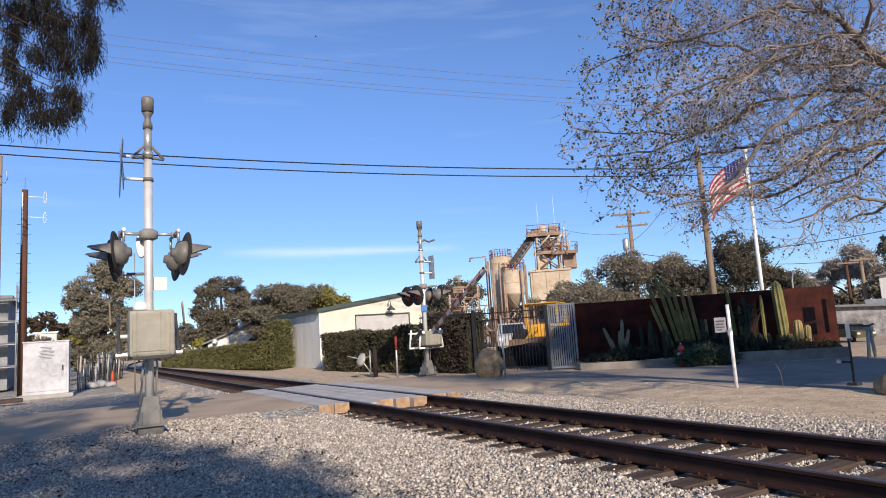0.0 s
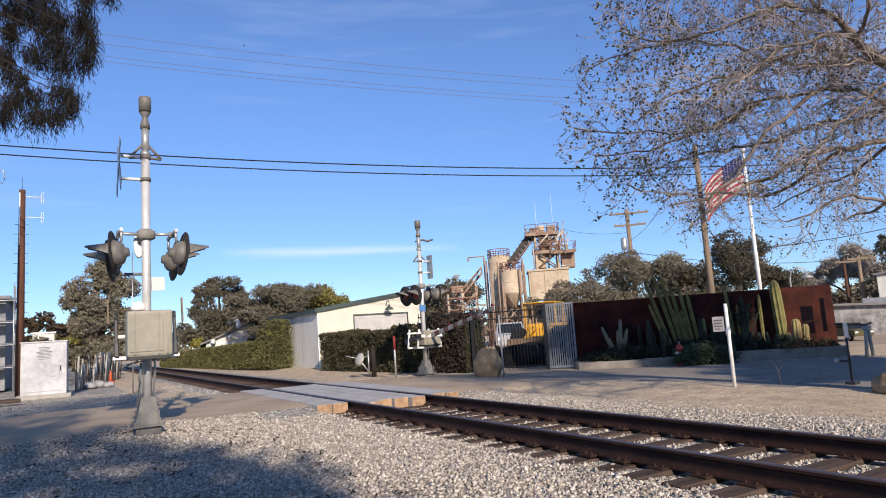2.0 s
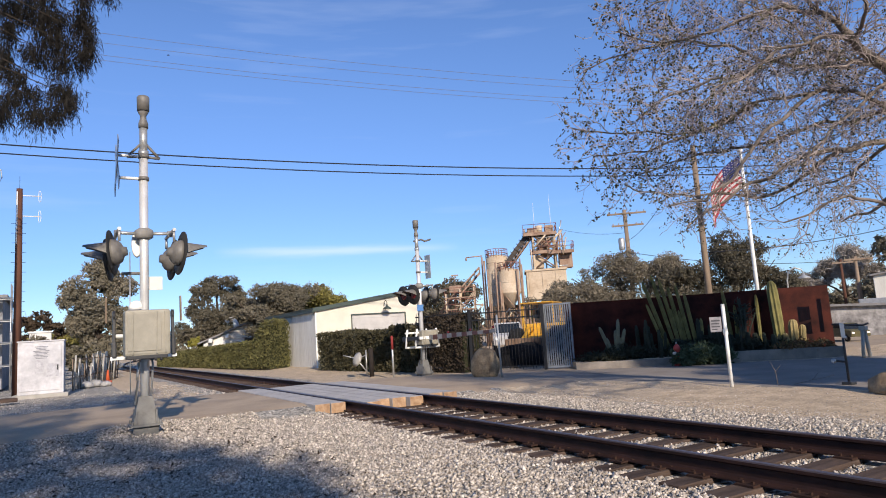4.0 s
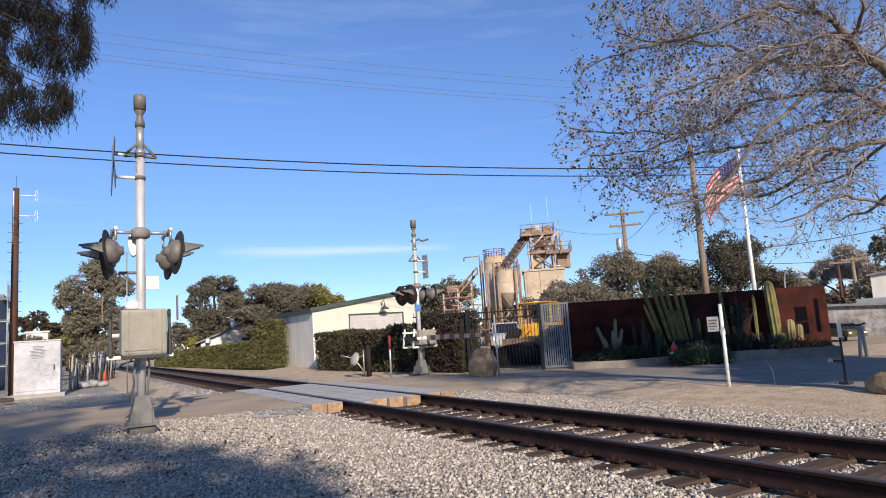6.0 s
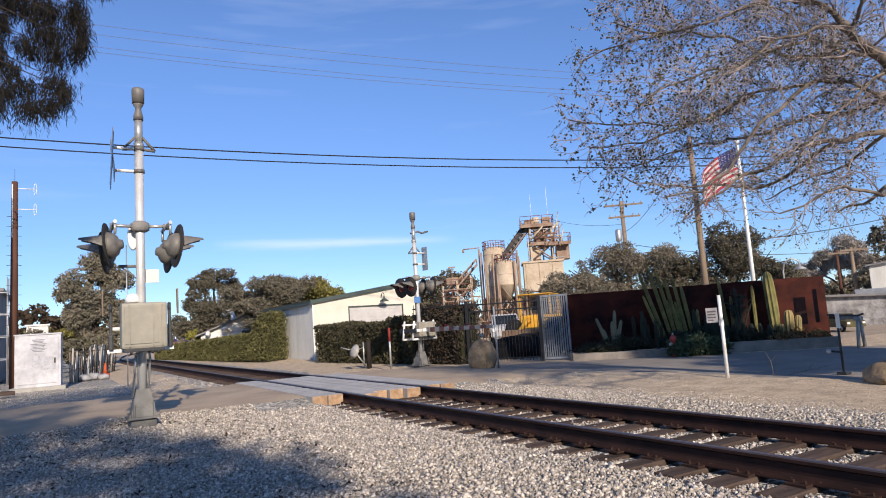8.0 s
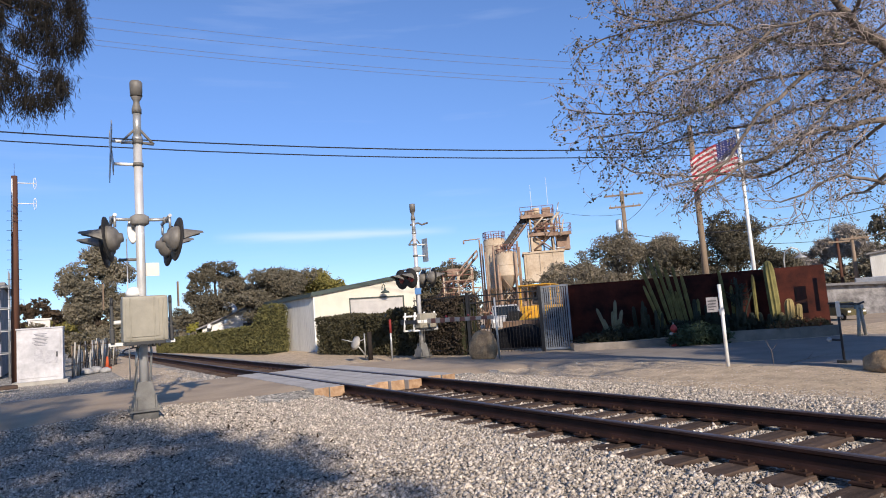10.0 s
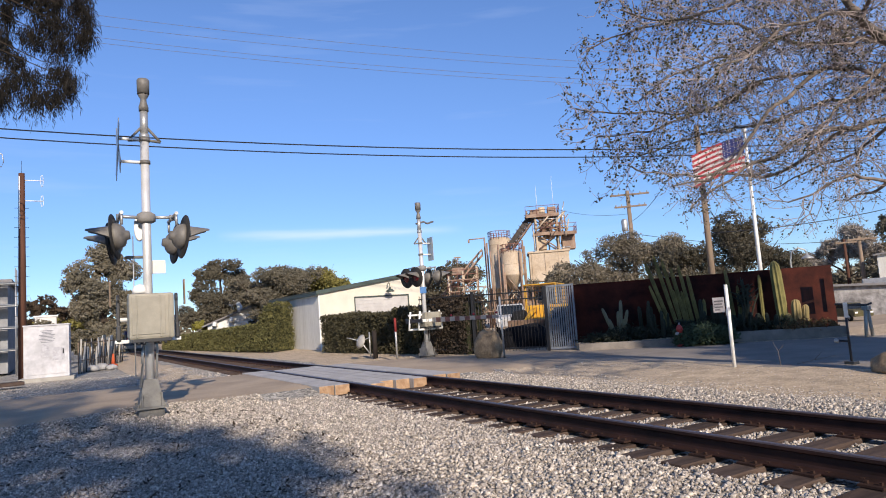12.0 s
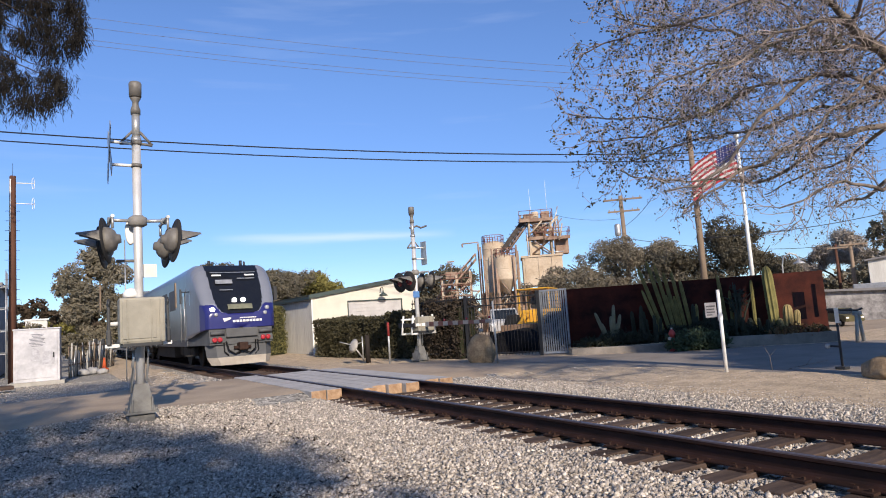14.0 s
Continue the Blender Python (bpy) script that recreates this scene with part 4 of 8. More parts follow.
def build_trees():
    tree("tall grey-green eucalyptus tree behind the fence", (2.9, 60, 0), (0.4, 3.5), [(-0.1, 0, 8.2, 1.5, 1.5, 1.5), (-1.3, 0, 6.3, 1.5, 1.5, 1.5), (1.1, 0.3, 6.9, 1.5, 1.5, 1.6), (0.0, 0, 4.6, 2.2, 1.8, 1.6), (-1.5, 0, 3.6, 1.3, 1.2, 1.5), (1.5, 0, 4.0, 1.2, 1.2, 1.4), (0.3, 0, 2.2, 1.5, 1.2, 1.1)], 48000, 0.095, LEAFGREY, 21, clump=9)
    tree("distant tree with reddish grey crown", (-3.2, 104, 0), (0.35, 3.5), [(0, 0, 6.3, 2.2, 2, 1.5), (-2.6, 0, 5.2, 2.2, 2, 1.3), (2.4, 0, 5.3, 2, 2, 1.2), (4.6, 1, 4.6, 1.8, 1.5, 1.5), (1.5, 2, 3.2, 4.8, 2, 1.8)], 9000, 0.26, mat("reddish_leaves", (0.105, 0.072, 0.045), (0.06, 0.045, 0.03), rough=0.7, scale=0.8, bump=0, vary=0.4), 22)
    tree("low yellow-green trees beyond the fence", (1.2, 80, 0), (0.25, 1.5), [(-1.5, 0, 2.6, 2.2, 2, 1.6), (1.4, 0, 2.4, 2.4, 2, 1.4), (4.2, 0, 2.1, 1.6, 1.4, 1.2)], 6000, 0.2, LEAFBRIGHT, 23)
    tree("spreading pine tree with a flat dark crown", (14.9, 74, 0), (0.4, 5), [(0.4, 0, 7.9, 1.9, 2.0, 1.3), (-1.3, 0, 7.0, 1.5, 1.5, 1.2), (1.9, 0, 6.7, 1.7, 1.6, 1.3), (-1.6, 0, 5.2, 1.5, 1.5, 1.2), (0.8, 0, 5.0, 2.4, 2, 1.5), (2.8, 0, 4.0, 1.7, 1.6, 1.5), (-0.6, 0, 3.2, 2.4, 2, 1.6), (-2.9, 0, 3.0, 1.7, 1.6, 1.3)], 46000, 0.11, LEAFDARK, 24, clump=9)
    tree("dark evergreen tree behind the oaks", (22.5, 73, 0), (0.35, 4), [(0, 0, 6.7, 3.2, 2.4, 1.6), (-3.4, 0, 5.7, 2.2, 2, 1.4), (3, 0, 6.0, 2.2, 2, 1.3)], 24000, 0.12, LEAFDARK, 25, clump=9)
    tree("broad grey-green oak tree behind the hedge", (13.3, 47, 0), (0.45, 2.5), [(0, 0, 4.7, 2.1, 2.0, 1.2), (-1.9, 0.5, 4.1, 1.3, 1.6, 1.2), (1.7, -0.5, 4.5, 1.5, 1.6, 1.0), (-0.4, 0, 3.2, 2.4, 1.8, 1.2), (0.2, 0, 2.4, 1.7, 1.5, 1.0)], 52000, 0.07, LEAFGREY, 26, clump=10)
    tree("yellow-green leafy tree beside the shed", (16.8, 48, 0), (0.35, 2.5), [(0, 0, 4.6, 1.8, 1.8, 1.1), (-1.2, 0, 3.7, 1.5, 1.5, 1.2), (1.6, 0, 4.0, 1.4, 1.4, 1.0)], 30000, 0.075, LEAFBRIGHT, 27, clump=9)
    tree("distant dark tree over the shed roof", (27.5, 76, 0), (0.3, 4), [(0, 0, 7.2, 1.5, 1.5, 1.3), (-1.2, 0, 6.2, 1.2, 1.3, 0.9), (1.4, 0, 6.2, 1.4, 1.3, 0.9)], 4000, 0.2, LEAFDARK, 28)
    tree("dark oak tree behind the plant stairs", (33.5, 58, 0), (0.35, 2.2), [(0, 0, 5.6, 2.6, 2, 1.5), (2.6, -1, 5.4, 2.2, 1.8, 1.5), (-2.4, 1, 4.0, 2.2, 1.8, 1.6), (0, 0, 3.2, 4, 2, 2)], 26000, 0.10, LEAFDARK, 29, clump=9)
    tree("broad olive-green oak tree behind the steel wall", (31.9, 31.2, 0), (0.45, 2), [(0, 0, 4.8, 2.3, 2.2, 1.4), (-2.3, 2.2, 3.4, 1.7, 1.9, 1.2), (0, 0, 1.8, 3.4, 2.8, 1.2), (2.6, -2.4, 1.8, 2.4, 2.2, 1.2), (1.9, -2, 4.0, 2.0, 2, 1.3), (-0.6, 0.4, 2.6, 3.2, 2.6, 1.5), (2.8, -2.6, 2.8, 1.6, 1.6, 1.4), (-3.7, 3.5, 2.7, 1.5, 1.6, 1.2), (-3.2, 3.0, 3.2, 1.2, 1.3, 0.9)], 110000, 0.064, mat("olive_leaves", (0.260, 0.222, 0.160), (0.165, 0.142, 0.104), rough=0.7, scale=0.8, bump=0, vary=0.4), 30, clump=9)
    tree("dark round oak tree behind the cactus bed", (31.3, 22.4, 0), (0.4, 2), [(-1.3, 1.4, 3.4, 1.5, 1.5, 1.2), (0.1, 0, 4.7, 1.5, 1.5, 1.3), (0.3, -0.3, 3.4, 1.9, 1.8, 1.5), (1.2, -1.6, 3.0, 1.2, 1.2, 1.1), (-2.2, 2.3, 3.4, 1.0, 1.0, 1.0), (-0.6, 0.6, 2.1, 2.2, 2.0, 1.2), (1.4, -1.6, 1.9, 1.7, 1.6, 1.1), (-2.6, 2.8, 2.2, 1.6, 1.5, 1.1)], 64000, 0.06, LEAFDARK, 31, clump=9)
    tree("pale bare-twigged tree far along the road", (56.6, 30.0, 0), (0.3, 2), [(0, 0, 4.6, 2.2, 2.2, 1.5), (-1.2, 2.0, 3.6, 1.7, 1.7, 1.2), (1.0, -1.9, 3.7, 1.7, 1.7, 1.3)], 26000, 0.05, mat("bare_twig_haze", (0.34, 0.30, 0.255), (0.24, 0.21, 0.18), rough=0.9, scale=1, bump=0, vary=0.3), 32, clump=6, shell=0.1, long=9)
    tree("dark tree beside the far grey building", (54.5, 25.2, 0), (0.4, 2), [(0, 0, 5.3, 1.1, 1.2, 1.7), (-0.6, 1.2, 2.4, 1.4, 1.6, 1.3), (-2.0, 4.0, 1.8, 1.6, 2, 1.1), (-3.2, 7.0, 1.8, 1.6, 2, 1.2)], 16000, 0.12, LEAFDARK, 33)
    tree("low dark scrub behind the yard fence", (1.4, 49, 0), (0.08, 0.6), [(-1.2, 0, 1.2, 1.1, 0.9, 0.9), (0.4, 0.5, 1.3, 1.1, 0.9, 1.0), (1.6, 1.5, 1.0, 0.9, 0.8, 0.8)], 12000, 0.09, LEAFDARK, 62, name="shrub")
    tree("grey-green scrub beside the far path", (-2.6, 58, 0), (0.08, 0.6), [(-1.5, 0, 1.6, 1.6, 1.0, 1.2), (0.8, 0, 1.8, 1.5, 1.0, 1.3), (2.6, 0.5, 1.4, 1.2, 0.9, 1.0)], 12000, 0.11, LEAFGREY, 63, name="shrub")
    # trees that stand behind the camera and shade the ground before it
    lobes = []
    for z, right in ((6.3, 3.9), (7.3, 3.75), (8.3, 3.6), (9.3, 3.15)):
        lobes += [(right - 2.2 * k, 0.3 * (k % 2), z, 1.45, 1.4, 0.95) for k in range(5)]
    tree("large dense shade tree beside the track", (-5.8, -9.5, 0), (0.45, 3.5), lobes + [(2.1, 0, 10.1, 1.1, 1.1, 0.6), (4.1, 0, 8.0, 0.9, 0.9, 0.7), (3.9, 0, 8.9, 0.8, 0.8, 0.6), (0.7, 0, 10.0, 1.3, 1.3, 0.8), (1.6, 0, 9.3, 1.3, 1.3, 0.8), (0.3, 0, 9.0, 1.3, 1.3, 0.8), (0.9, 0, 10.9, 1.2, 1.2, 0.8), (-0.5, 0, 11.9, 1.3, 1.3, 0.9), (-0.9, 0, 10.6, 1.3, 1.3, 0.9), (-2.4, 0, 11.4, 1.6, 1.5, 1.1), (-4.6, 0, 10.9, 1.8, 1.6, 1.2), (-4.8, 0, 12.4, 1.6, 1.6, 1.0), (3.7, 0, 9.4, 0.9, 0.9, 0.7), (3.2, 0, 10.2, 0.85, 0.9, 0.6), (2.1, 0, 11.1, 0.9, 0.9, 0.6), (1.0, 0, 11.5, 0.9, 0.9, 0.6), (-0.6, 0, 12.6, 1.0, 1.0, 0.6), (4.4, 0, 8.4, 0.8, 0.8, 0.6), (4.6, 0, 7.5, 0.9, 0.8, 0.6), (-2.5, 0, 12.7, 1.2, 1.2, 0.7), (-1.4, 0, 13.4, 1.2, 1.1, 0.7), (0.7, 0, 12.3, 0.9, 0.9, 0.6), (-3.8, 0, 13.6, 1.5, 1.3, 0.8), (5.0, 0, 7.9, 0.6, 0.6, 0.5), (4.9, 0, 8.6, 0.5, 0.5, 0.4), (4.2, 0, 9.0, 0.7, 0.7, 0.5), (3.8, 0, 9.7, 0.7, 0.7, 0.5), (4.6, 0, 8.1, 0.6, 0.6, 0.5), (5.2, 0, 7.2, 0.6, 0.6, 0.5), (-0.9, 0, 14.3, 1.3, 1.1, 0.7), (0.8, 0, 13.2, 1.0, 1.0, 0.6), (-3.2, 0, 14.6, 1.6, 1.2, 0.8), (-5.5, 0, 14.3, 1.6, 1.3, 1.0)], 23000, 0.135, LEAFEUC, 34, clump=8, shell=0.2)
    tree("dense shade tree beside the road", (13.6, -4.0, 0), (0.45, 3.0), [(-1.4, 0, 6.2, 2.0, 1.9, 1.5), (1.2, 0, 6.3, 2.0, 1.9, 1.5), (0.2, 0, 7.4, 1.8, 1.6, 0.9), (2.8, 0, 5.4, 1.8, 1.8, 1.4), (4.6, 0, 5.0, 1.8, 1.6, 1.2), (6.2, 0, 4.6, 1.8, 1.6, 1.2), (0.5, 0, 4.4, 2.4, 1.6, 1.2), (0.3, 0, 8.4, 1.4, 1.4, 0.8), (2.2, 0, 7.6, 1.4, 1.4, 0.8), (-1.1, 0, 9.6, 1.2, 1.2, 1.0), (-2.6, 0, 11.3, 1.1, 1.2, 1.1), (-1.3, 0, 10.9, 1.1, 1.2, 1.0), (-1.9, 0, 12.5, 1.2, 1.2, 0.8), (-0.3, 0, 11.2, 1.3, 1.2, 1.1), (0.7, 0, 10.2, 1.3, 1.2, 1.1), (1.4, 0, 10.9, 1.0, 1.2, 0.9), (0.2, 0, 12.2, 1.0, 1.1, 0.7)], 52000, 0.18, LEAFDARK, 35, clump=8, shell=0.2)


def far_woods():
    """Low woods along the horizon."""
    rng = random.Random(12)
    c, r = [], []
    for k in range(64):
        q = radians(-16 + 100 * k / 63 + rng.uniform(-0.6, 0.6))
        d = rng.uniform(135, 165)
        h = rng.uniform(3.0, 6.0)
        c.append((d * math.sin(q), d * math.cos(q), h * 0.5))
        r.append((rng.uniform(3.5, 6.5), rng.uniform(3, 5), h * 0.62))
    ob = leaves("far_woods", c, r, 16000, 0.8, LEAFGREY, None, 77, 5, 1.5)
    tagged(ob, "low grey-green woods along the horizon", "woods", "", "stuff")


def prisms(segments, sides=4):
    """Thin tapered prisms for rows of start, end, start radius, end radius."""
    s = np.asarray(segments, float)
    a, b, ra, rb = s[:, 0:3], s[:, 3:6], s[:, 6:7], s[:, 7:8]
    d = b - a
    d /= np.linalg.norm(d, axis=1, keepdims=True) + 1e-9
    u = np.cross(d, np.array([0.37, 0.21, 0.9]))
    u /= np.linalg.norm(u, axis=1, keepdims=True) + 1e-9
    w = np.cross(d, u)
    rings = []
    for p, r in ((a, ra), (b, rb)):
        for k in range(sides):
            q = 2 * math.pi * k / sides
            rings.append(p + (u * math.cos(q) + w * math.sin(q)) * r)
    v = np.stack(rings, 1)
    quad = np.array([(k, (k + 1) % sides, sides + (k + 1) % sides, sides + k) for k in range(sides)])
    f = (quad[None] + (np.arange(len(s)) * 2 * sides)[:, None, None]).ravel()
    return v.reshape(-1, 3), f


def sycamore():
    """A budding sycamore whose limbs reach out over the road."""
    foot = Vector((11.59, 4.10, 0))
    t = thing("sycamore_tree", "nearly bare sycamore tree with pale limbs and small budding leaves", "tree", foot)
    rng = random.Random(77)
    seg, buds = [], []

    def wander(p, d, length, r0, r1, steps, bend, droop):
        pts = [p.copy()]
        for k in range(steps):
            d = (d + Vector((rng.gauss(0, bend), rng.gauss(0, bend), rng.gauss(0, bend) + droop))).normalized()
            p = p + d * (length / steps)
            pts.append(p.copy())
        for k in range(steps):
            ra, rb = r0 + (r1 - r0) * k / steps, r0 + (r1 - r0) * (k + 1) / steps
            seg.append((*pts[k], *pts[k + 1], ra, rb))
        return pts

    def away(d, spread):
        v = Vector((rng.gauss(0, 1), rng.gauss(0, 1), rng.gauss(0, 1)))
        v = (v - d * v.dot(d)).normalized()
        return (d * math.cos(spread) + v * math.sin(spread)).normalized()

    def sprout(pts, r, level, full=1.0):
        total = sum((b - a).length for a, b in zip(pts, pts[1:]))
        gap = (0.15, 0.132, 0.106)[level]
        n = int(total / gap * full)
        for k in range(n):
            f = (k + rng.random()) / n
            if level == 0 and f < 0.04:
                continue
            i = min(int(f * (len(pts) - 1)), len(pts) - 2)
            p = pts[i].lerp(pts[i + 1], f * (len(pts) - 1) - i)
            d = (pts[i + 1] - pts[i]).normalized()
            nd = away(d, rng.uniform(0.5, 1.15))
            if level == 0:
                kid = wander(p, nd, rng.uniform(0.5, 1.45) * (1.1 - 0.66 * f) * full ** 0.5, r * 0.34 * (1.1 - 0.6 * f) + 0.006, 0.005, 6, 0.30, 0.0)
                sprout(kid, 0.012, 1)
            elif level == 1:
                kid = wander(p, nd, rng.uniform(0.3, 0.75), 0.0065, 0.004, 4, 0.36, -0.02)
                sprout(kid, 0.007, 2)
            else:
                kid = wander(p, nd, rng.uniform(0.10, 0.30), 0.004, 0.0028, 2, 0.3, -0.05)
                if rng.random() < 0.8:
                    buds.append(kid[-1])
                if rng.random() < 0.4:
                    buds.append(kid[1])

    trunk = [foot + Vector((0, 0, -0.2)), foot + Vector((0.05, 0.02, 1.5)), foot + Vector((-0.10, 0.05, 2.8)), Vector((11.24, 4.35, 3.90))]
    bm = bmesh.new()
    tube(bm, trunk, 0.27, 12, 0.17)

    def grow(way, r, full=1.0):
        """A limb that wanders along a few points, with its twigs; full is how thickly they stand."""
        way = [Vector(p) for p in way]
        off = Vector((rng.uniform(0, 40), rng.uniform(0, 40), 0))
        fine, n = [], len(way) - 1
        for k in range(6 * n + 1):
            i, f = min(k // 6, n - 1), (k - 6 * min(k // 6, n - 1)) / 6
            p0, p1, p2, p3 = way[max(i - 1, 0)], way[i], way[i + 1], way[min(i + 2, n)]
            q = 0.5 * (2 * p1 + (p2 - p0) * f + (2 * p0 - 5 * p1 + 4 * p2 - p3) * f * f + (3 * p1 - p0 - 3 * p2 + p3) * f ** 3)
            fine.append(q + (noise.noise_vector(q * 1.1 + off) * 0.16 + noise.noise_vector(q * 3.1 + off) * 0.07) * min(1, k / 5))
        tube(bm, fine, r, 8, 0.010)
        sprout(fine, r * 0.6, 0, full)

    grow(((11.24, 4.35, 3.90), (10.61, 4.57, 4.72), (9.99, 4.72, 5.25), (9.56, 4.92, 5.69), (8.98, 5.15, 6.38)), 0.110)
    grow(((11.24, 4.35, 3.90), (11.35, 4.88, 5.04), (11.15, 5.33, 5.28), (10.69, 5.57, 5.69), (10.10, 5.81, 6.17), (9.43, 6.14, 6.34)), 0.043)
    grow(((11.24, 4.35, 3.90), (10.86, 4.74, 4.33), (10.37, 5.09, 4.61), (9.89, 5.58, 4.79), (9.38, 6.03, 4.63), (8.86, 6.61, 4.39), (8.18, 7.28, 4.49), (7.42, 7.91, 4.67)), 0.036)
    grow(((9.42, 5.96, 4.66), (9.39, 6.89, 4.60), (9.28, 7.53, 4.46), (8.91, 8.11, 4.43), (8.43, 8.61, 4.48)), 0.030)
    grow(((11.24, 4.36, 3.81), (10.66, 4.72, 3.79), (10.03, 5.11, 3.74), (9.48, 5.49, 3.59), (9.01, 5.87, 3.30), (8.54, 6.20, 2.96), (8.19, 6.50, 2.79)), 0.054, 0.5)
    grow(((11.22, 4.41, 3.40), (10.07, 4.56, 2.94), (9.33, 4.71, 2.84), (8.79, 4.88, 2.73), (8.41, 5.13, 2.63)), 0.032, 0.6)
    grow(((11.15, 5.33, 5.28), (10.52, 5.88, 5.45), (9.76, 6.36, 5.72), (8.95, 6.81, 5.92), (8.13, 7.18, 5.76), (7.44, 7.47, 5.52)), 0.032)
    grow(((9.56, 4.92, 5.69), (9.12, 5.50, 5.87), (8.60, 6.11, 5.78), (8.07, 6.64, 5.81), (7.61, 7.01, 5.98)), 0.036)
    grow(((10.86, 4.74, 4.33), (10.94, 5.52, 4.36), (10.72, 6.34, 4.45), (10.28, 7.03, 4.30), (9.74, 7.59, 4.10), (9.10, 8.20, 4.05)), 0.036)
    grow(((10.03, 5.11, 3.74), (10.07, 5.87, 3.50), (9.92, 6.48, 3.37), (9.54, 7.04, 3.50), (9.01, 7.54, 3.54), (8.52, 7.95, 3.78)), 0.032, 0.75)
    grow(((10.69, 5.57, 5.69), (9.63, 5.82, 5.28), (8.81, 6.17, 5.02), (8.08, 6.46, 4.75), (7.69, 6.63, 4.58)), 0.029)
    grow(((11.24, 4.35, 3.90), (11.21, 4.43, 5.43), (11.16, 4.56, 6.59), (11.12, 4.66, 7.49)), 0.130)
    grow(((10.07, 4.56, 2.94), (10.22, 4.94, 2.82), (10.32, 5.41, 2.77)), 0.030, 0.6)
    grow(((10.12, 5.36, 4.77), (9.15, 5.46, 4.28), (8.54, 5.67, 3.65), (8.18, 5.84, 3.25), (7.86, 6.10, 3.04), (7.57, 6.46, 2.97)), 0.035, 0.45)
    grow(((8.98, 5.15, 6.38), (8.74, 5.91, 6.59), (8.48, 6.44, 6.57), (8.12, 6.89, 6.43)), 0.029)
    grow(((9.99, 4.72, 5.25), (9.51, 4.35, 5.57), (9.06, 4.36, 5.97)), 0.036)
    grow(((10.61, 4.57, 4.72), (9.79, 4.68, 4.26), (9.06, 4.80, 3.81), (8.55, 4.89, 3.28)), 0.029, 0.7)
    grow(((10.66, 4.72, 3.79), (10.97, 5.47, 3.56), (11.04, 6.18, 3.39), (10.89, 6.83, 3.22)), 0.029, 0.55)
    grow(((9.99, 4.72, 5.25), (8.97, 4.97, 5.17), (8.07, 5.29, 4.66), (7.47, 5.62, 4.22)), 0.029)
    bmesh.ops.translate(bm, verts=bm.verts[:], vec=-foot)
    part("trunk", bm, BARK, t, "pale mottled trunk and limbs", True)
    v, f = prisms(seg, 3)
    tagged(raw_mesh("twigwork", v - np.array(foot), f, 4, mat("sycamore_twigs", (0.35, 0.29, 0.26), (0.23, 0.19, 0.17), rough=0.9, scale=3, bump=0, vary=0.35), t), kind="stuff")
    g = np.random.default_rng(5)
    b = np.repeat(np.array([tuple(x) for x in buds]), 3, 0) - np.array(foot)
    n = len(b)
    b += g.normal(0, 0.02, (n, 3))
    u = g.normal(size=(n, 3)) + np.array([0, 0, -0.4])
    u /= np.linalg.norm(u, axis=1, keepdims=True)
    w = np.cross(u, g.normal(size=(n, 3)))
    w /= np.linalg.norm(w, axis=1, keepdims=True)
    open_ = np.clip((np.linalg.norm(b[:, :2], axis=1) - 3.2) / 2.5, 0, 1)      # the outermost twigs are the furthest in leaf
    s = (g.uniform(0.007, 0.021, n) * (1 + 0.8 * open_))[:, None]
    vv = np.stack([b, b + u * s + w * s * 0.7, b + u * s * 2.0, b + u * s - w * s * 0.7], 1).reshape(-1, 3)
    tagged(raw_mesh("bud_foliage", vv, np.arange(n * 4), 4, LEAFBUD, t), kind="stuff")


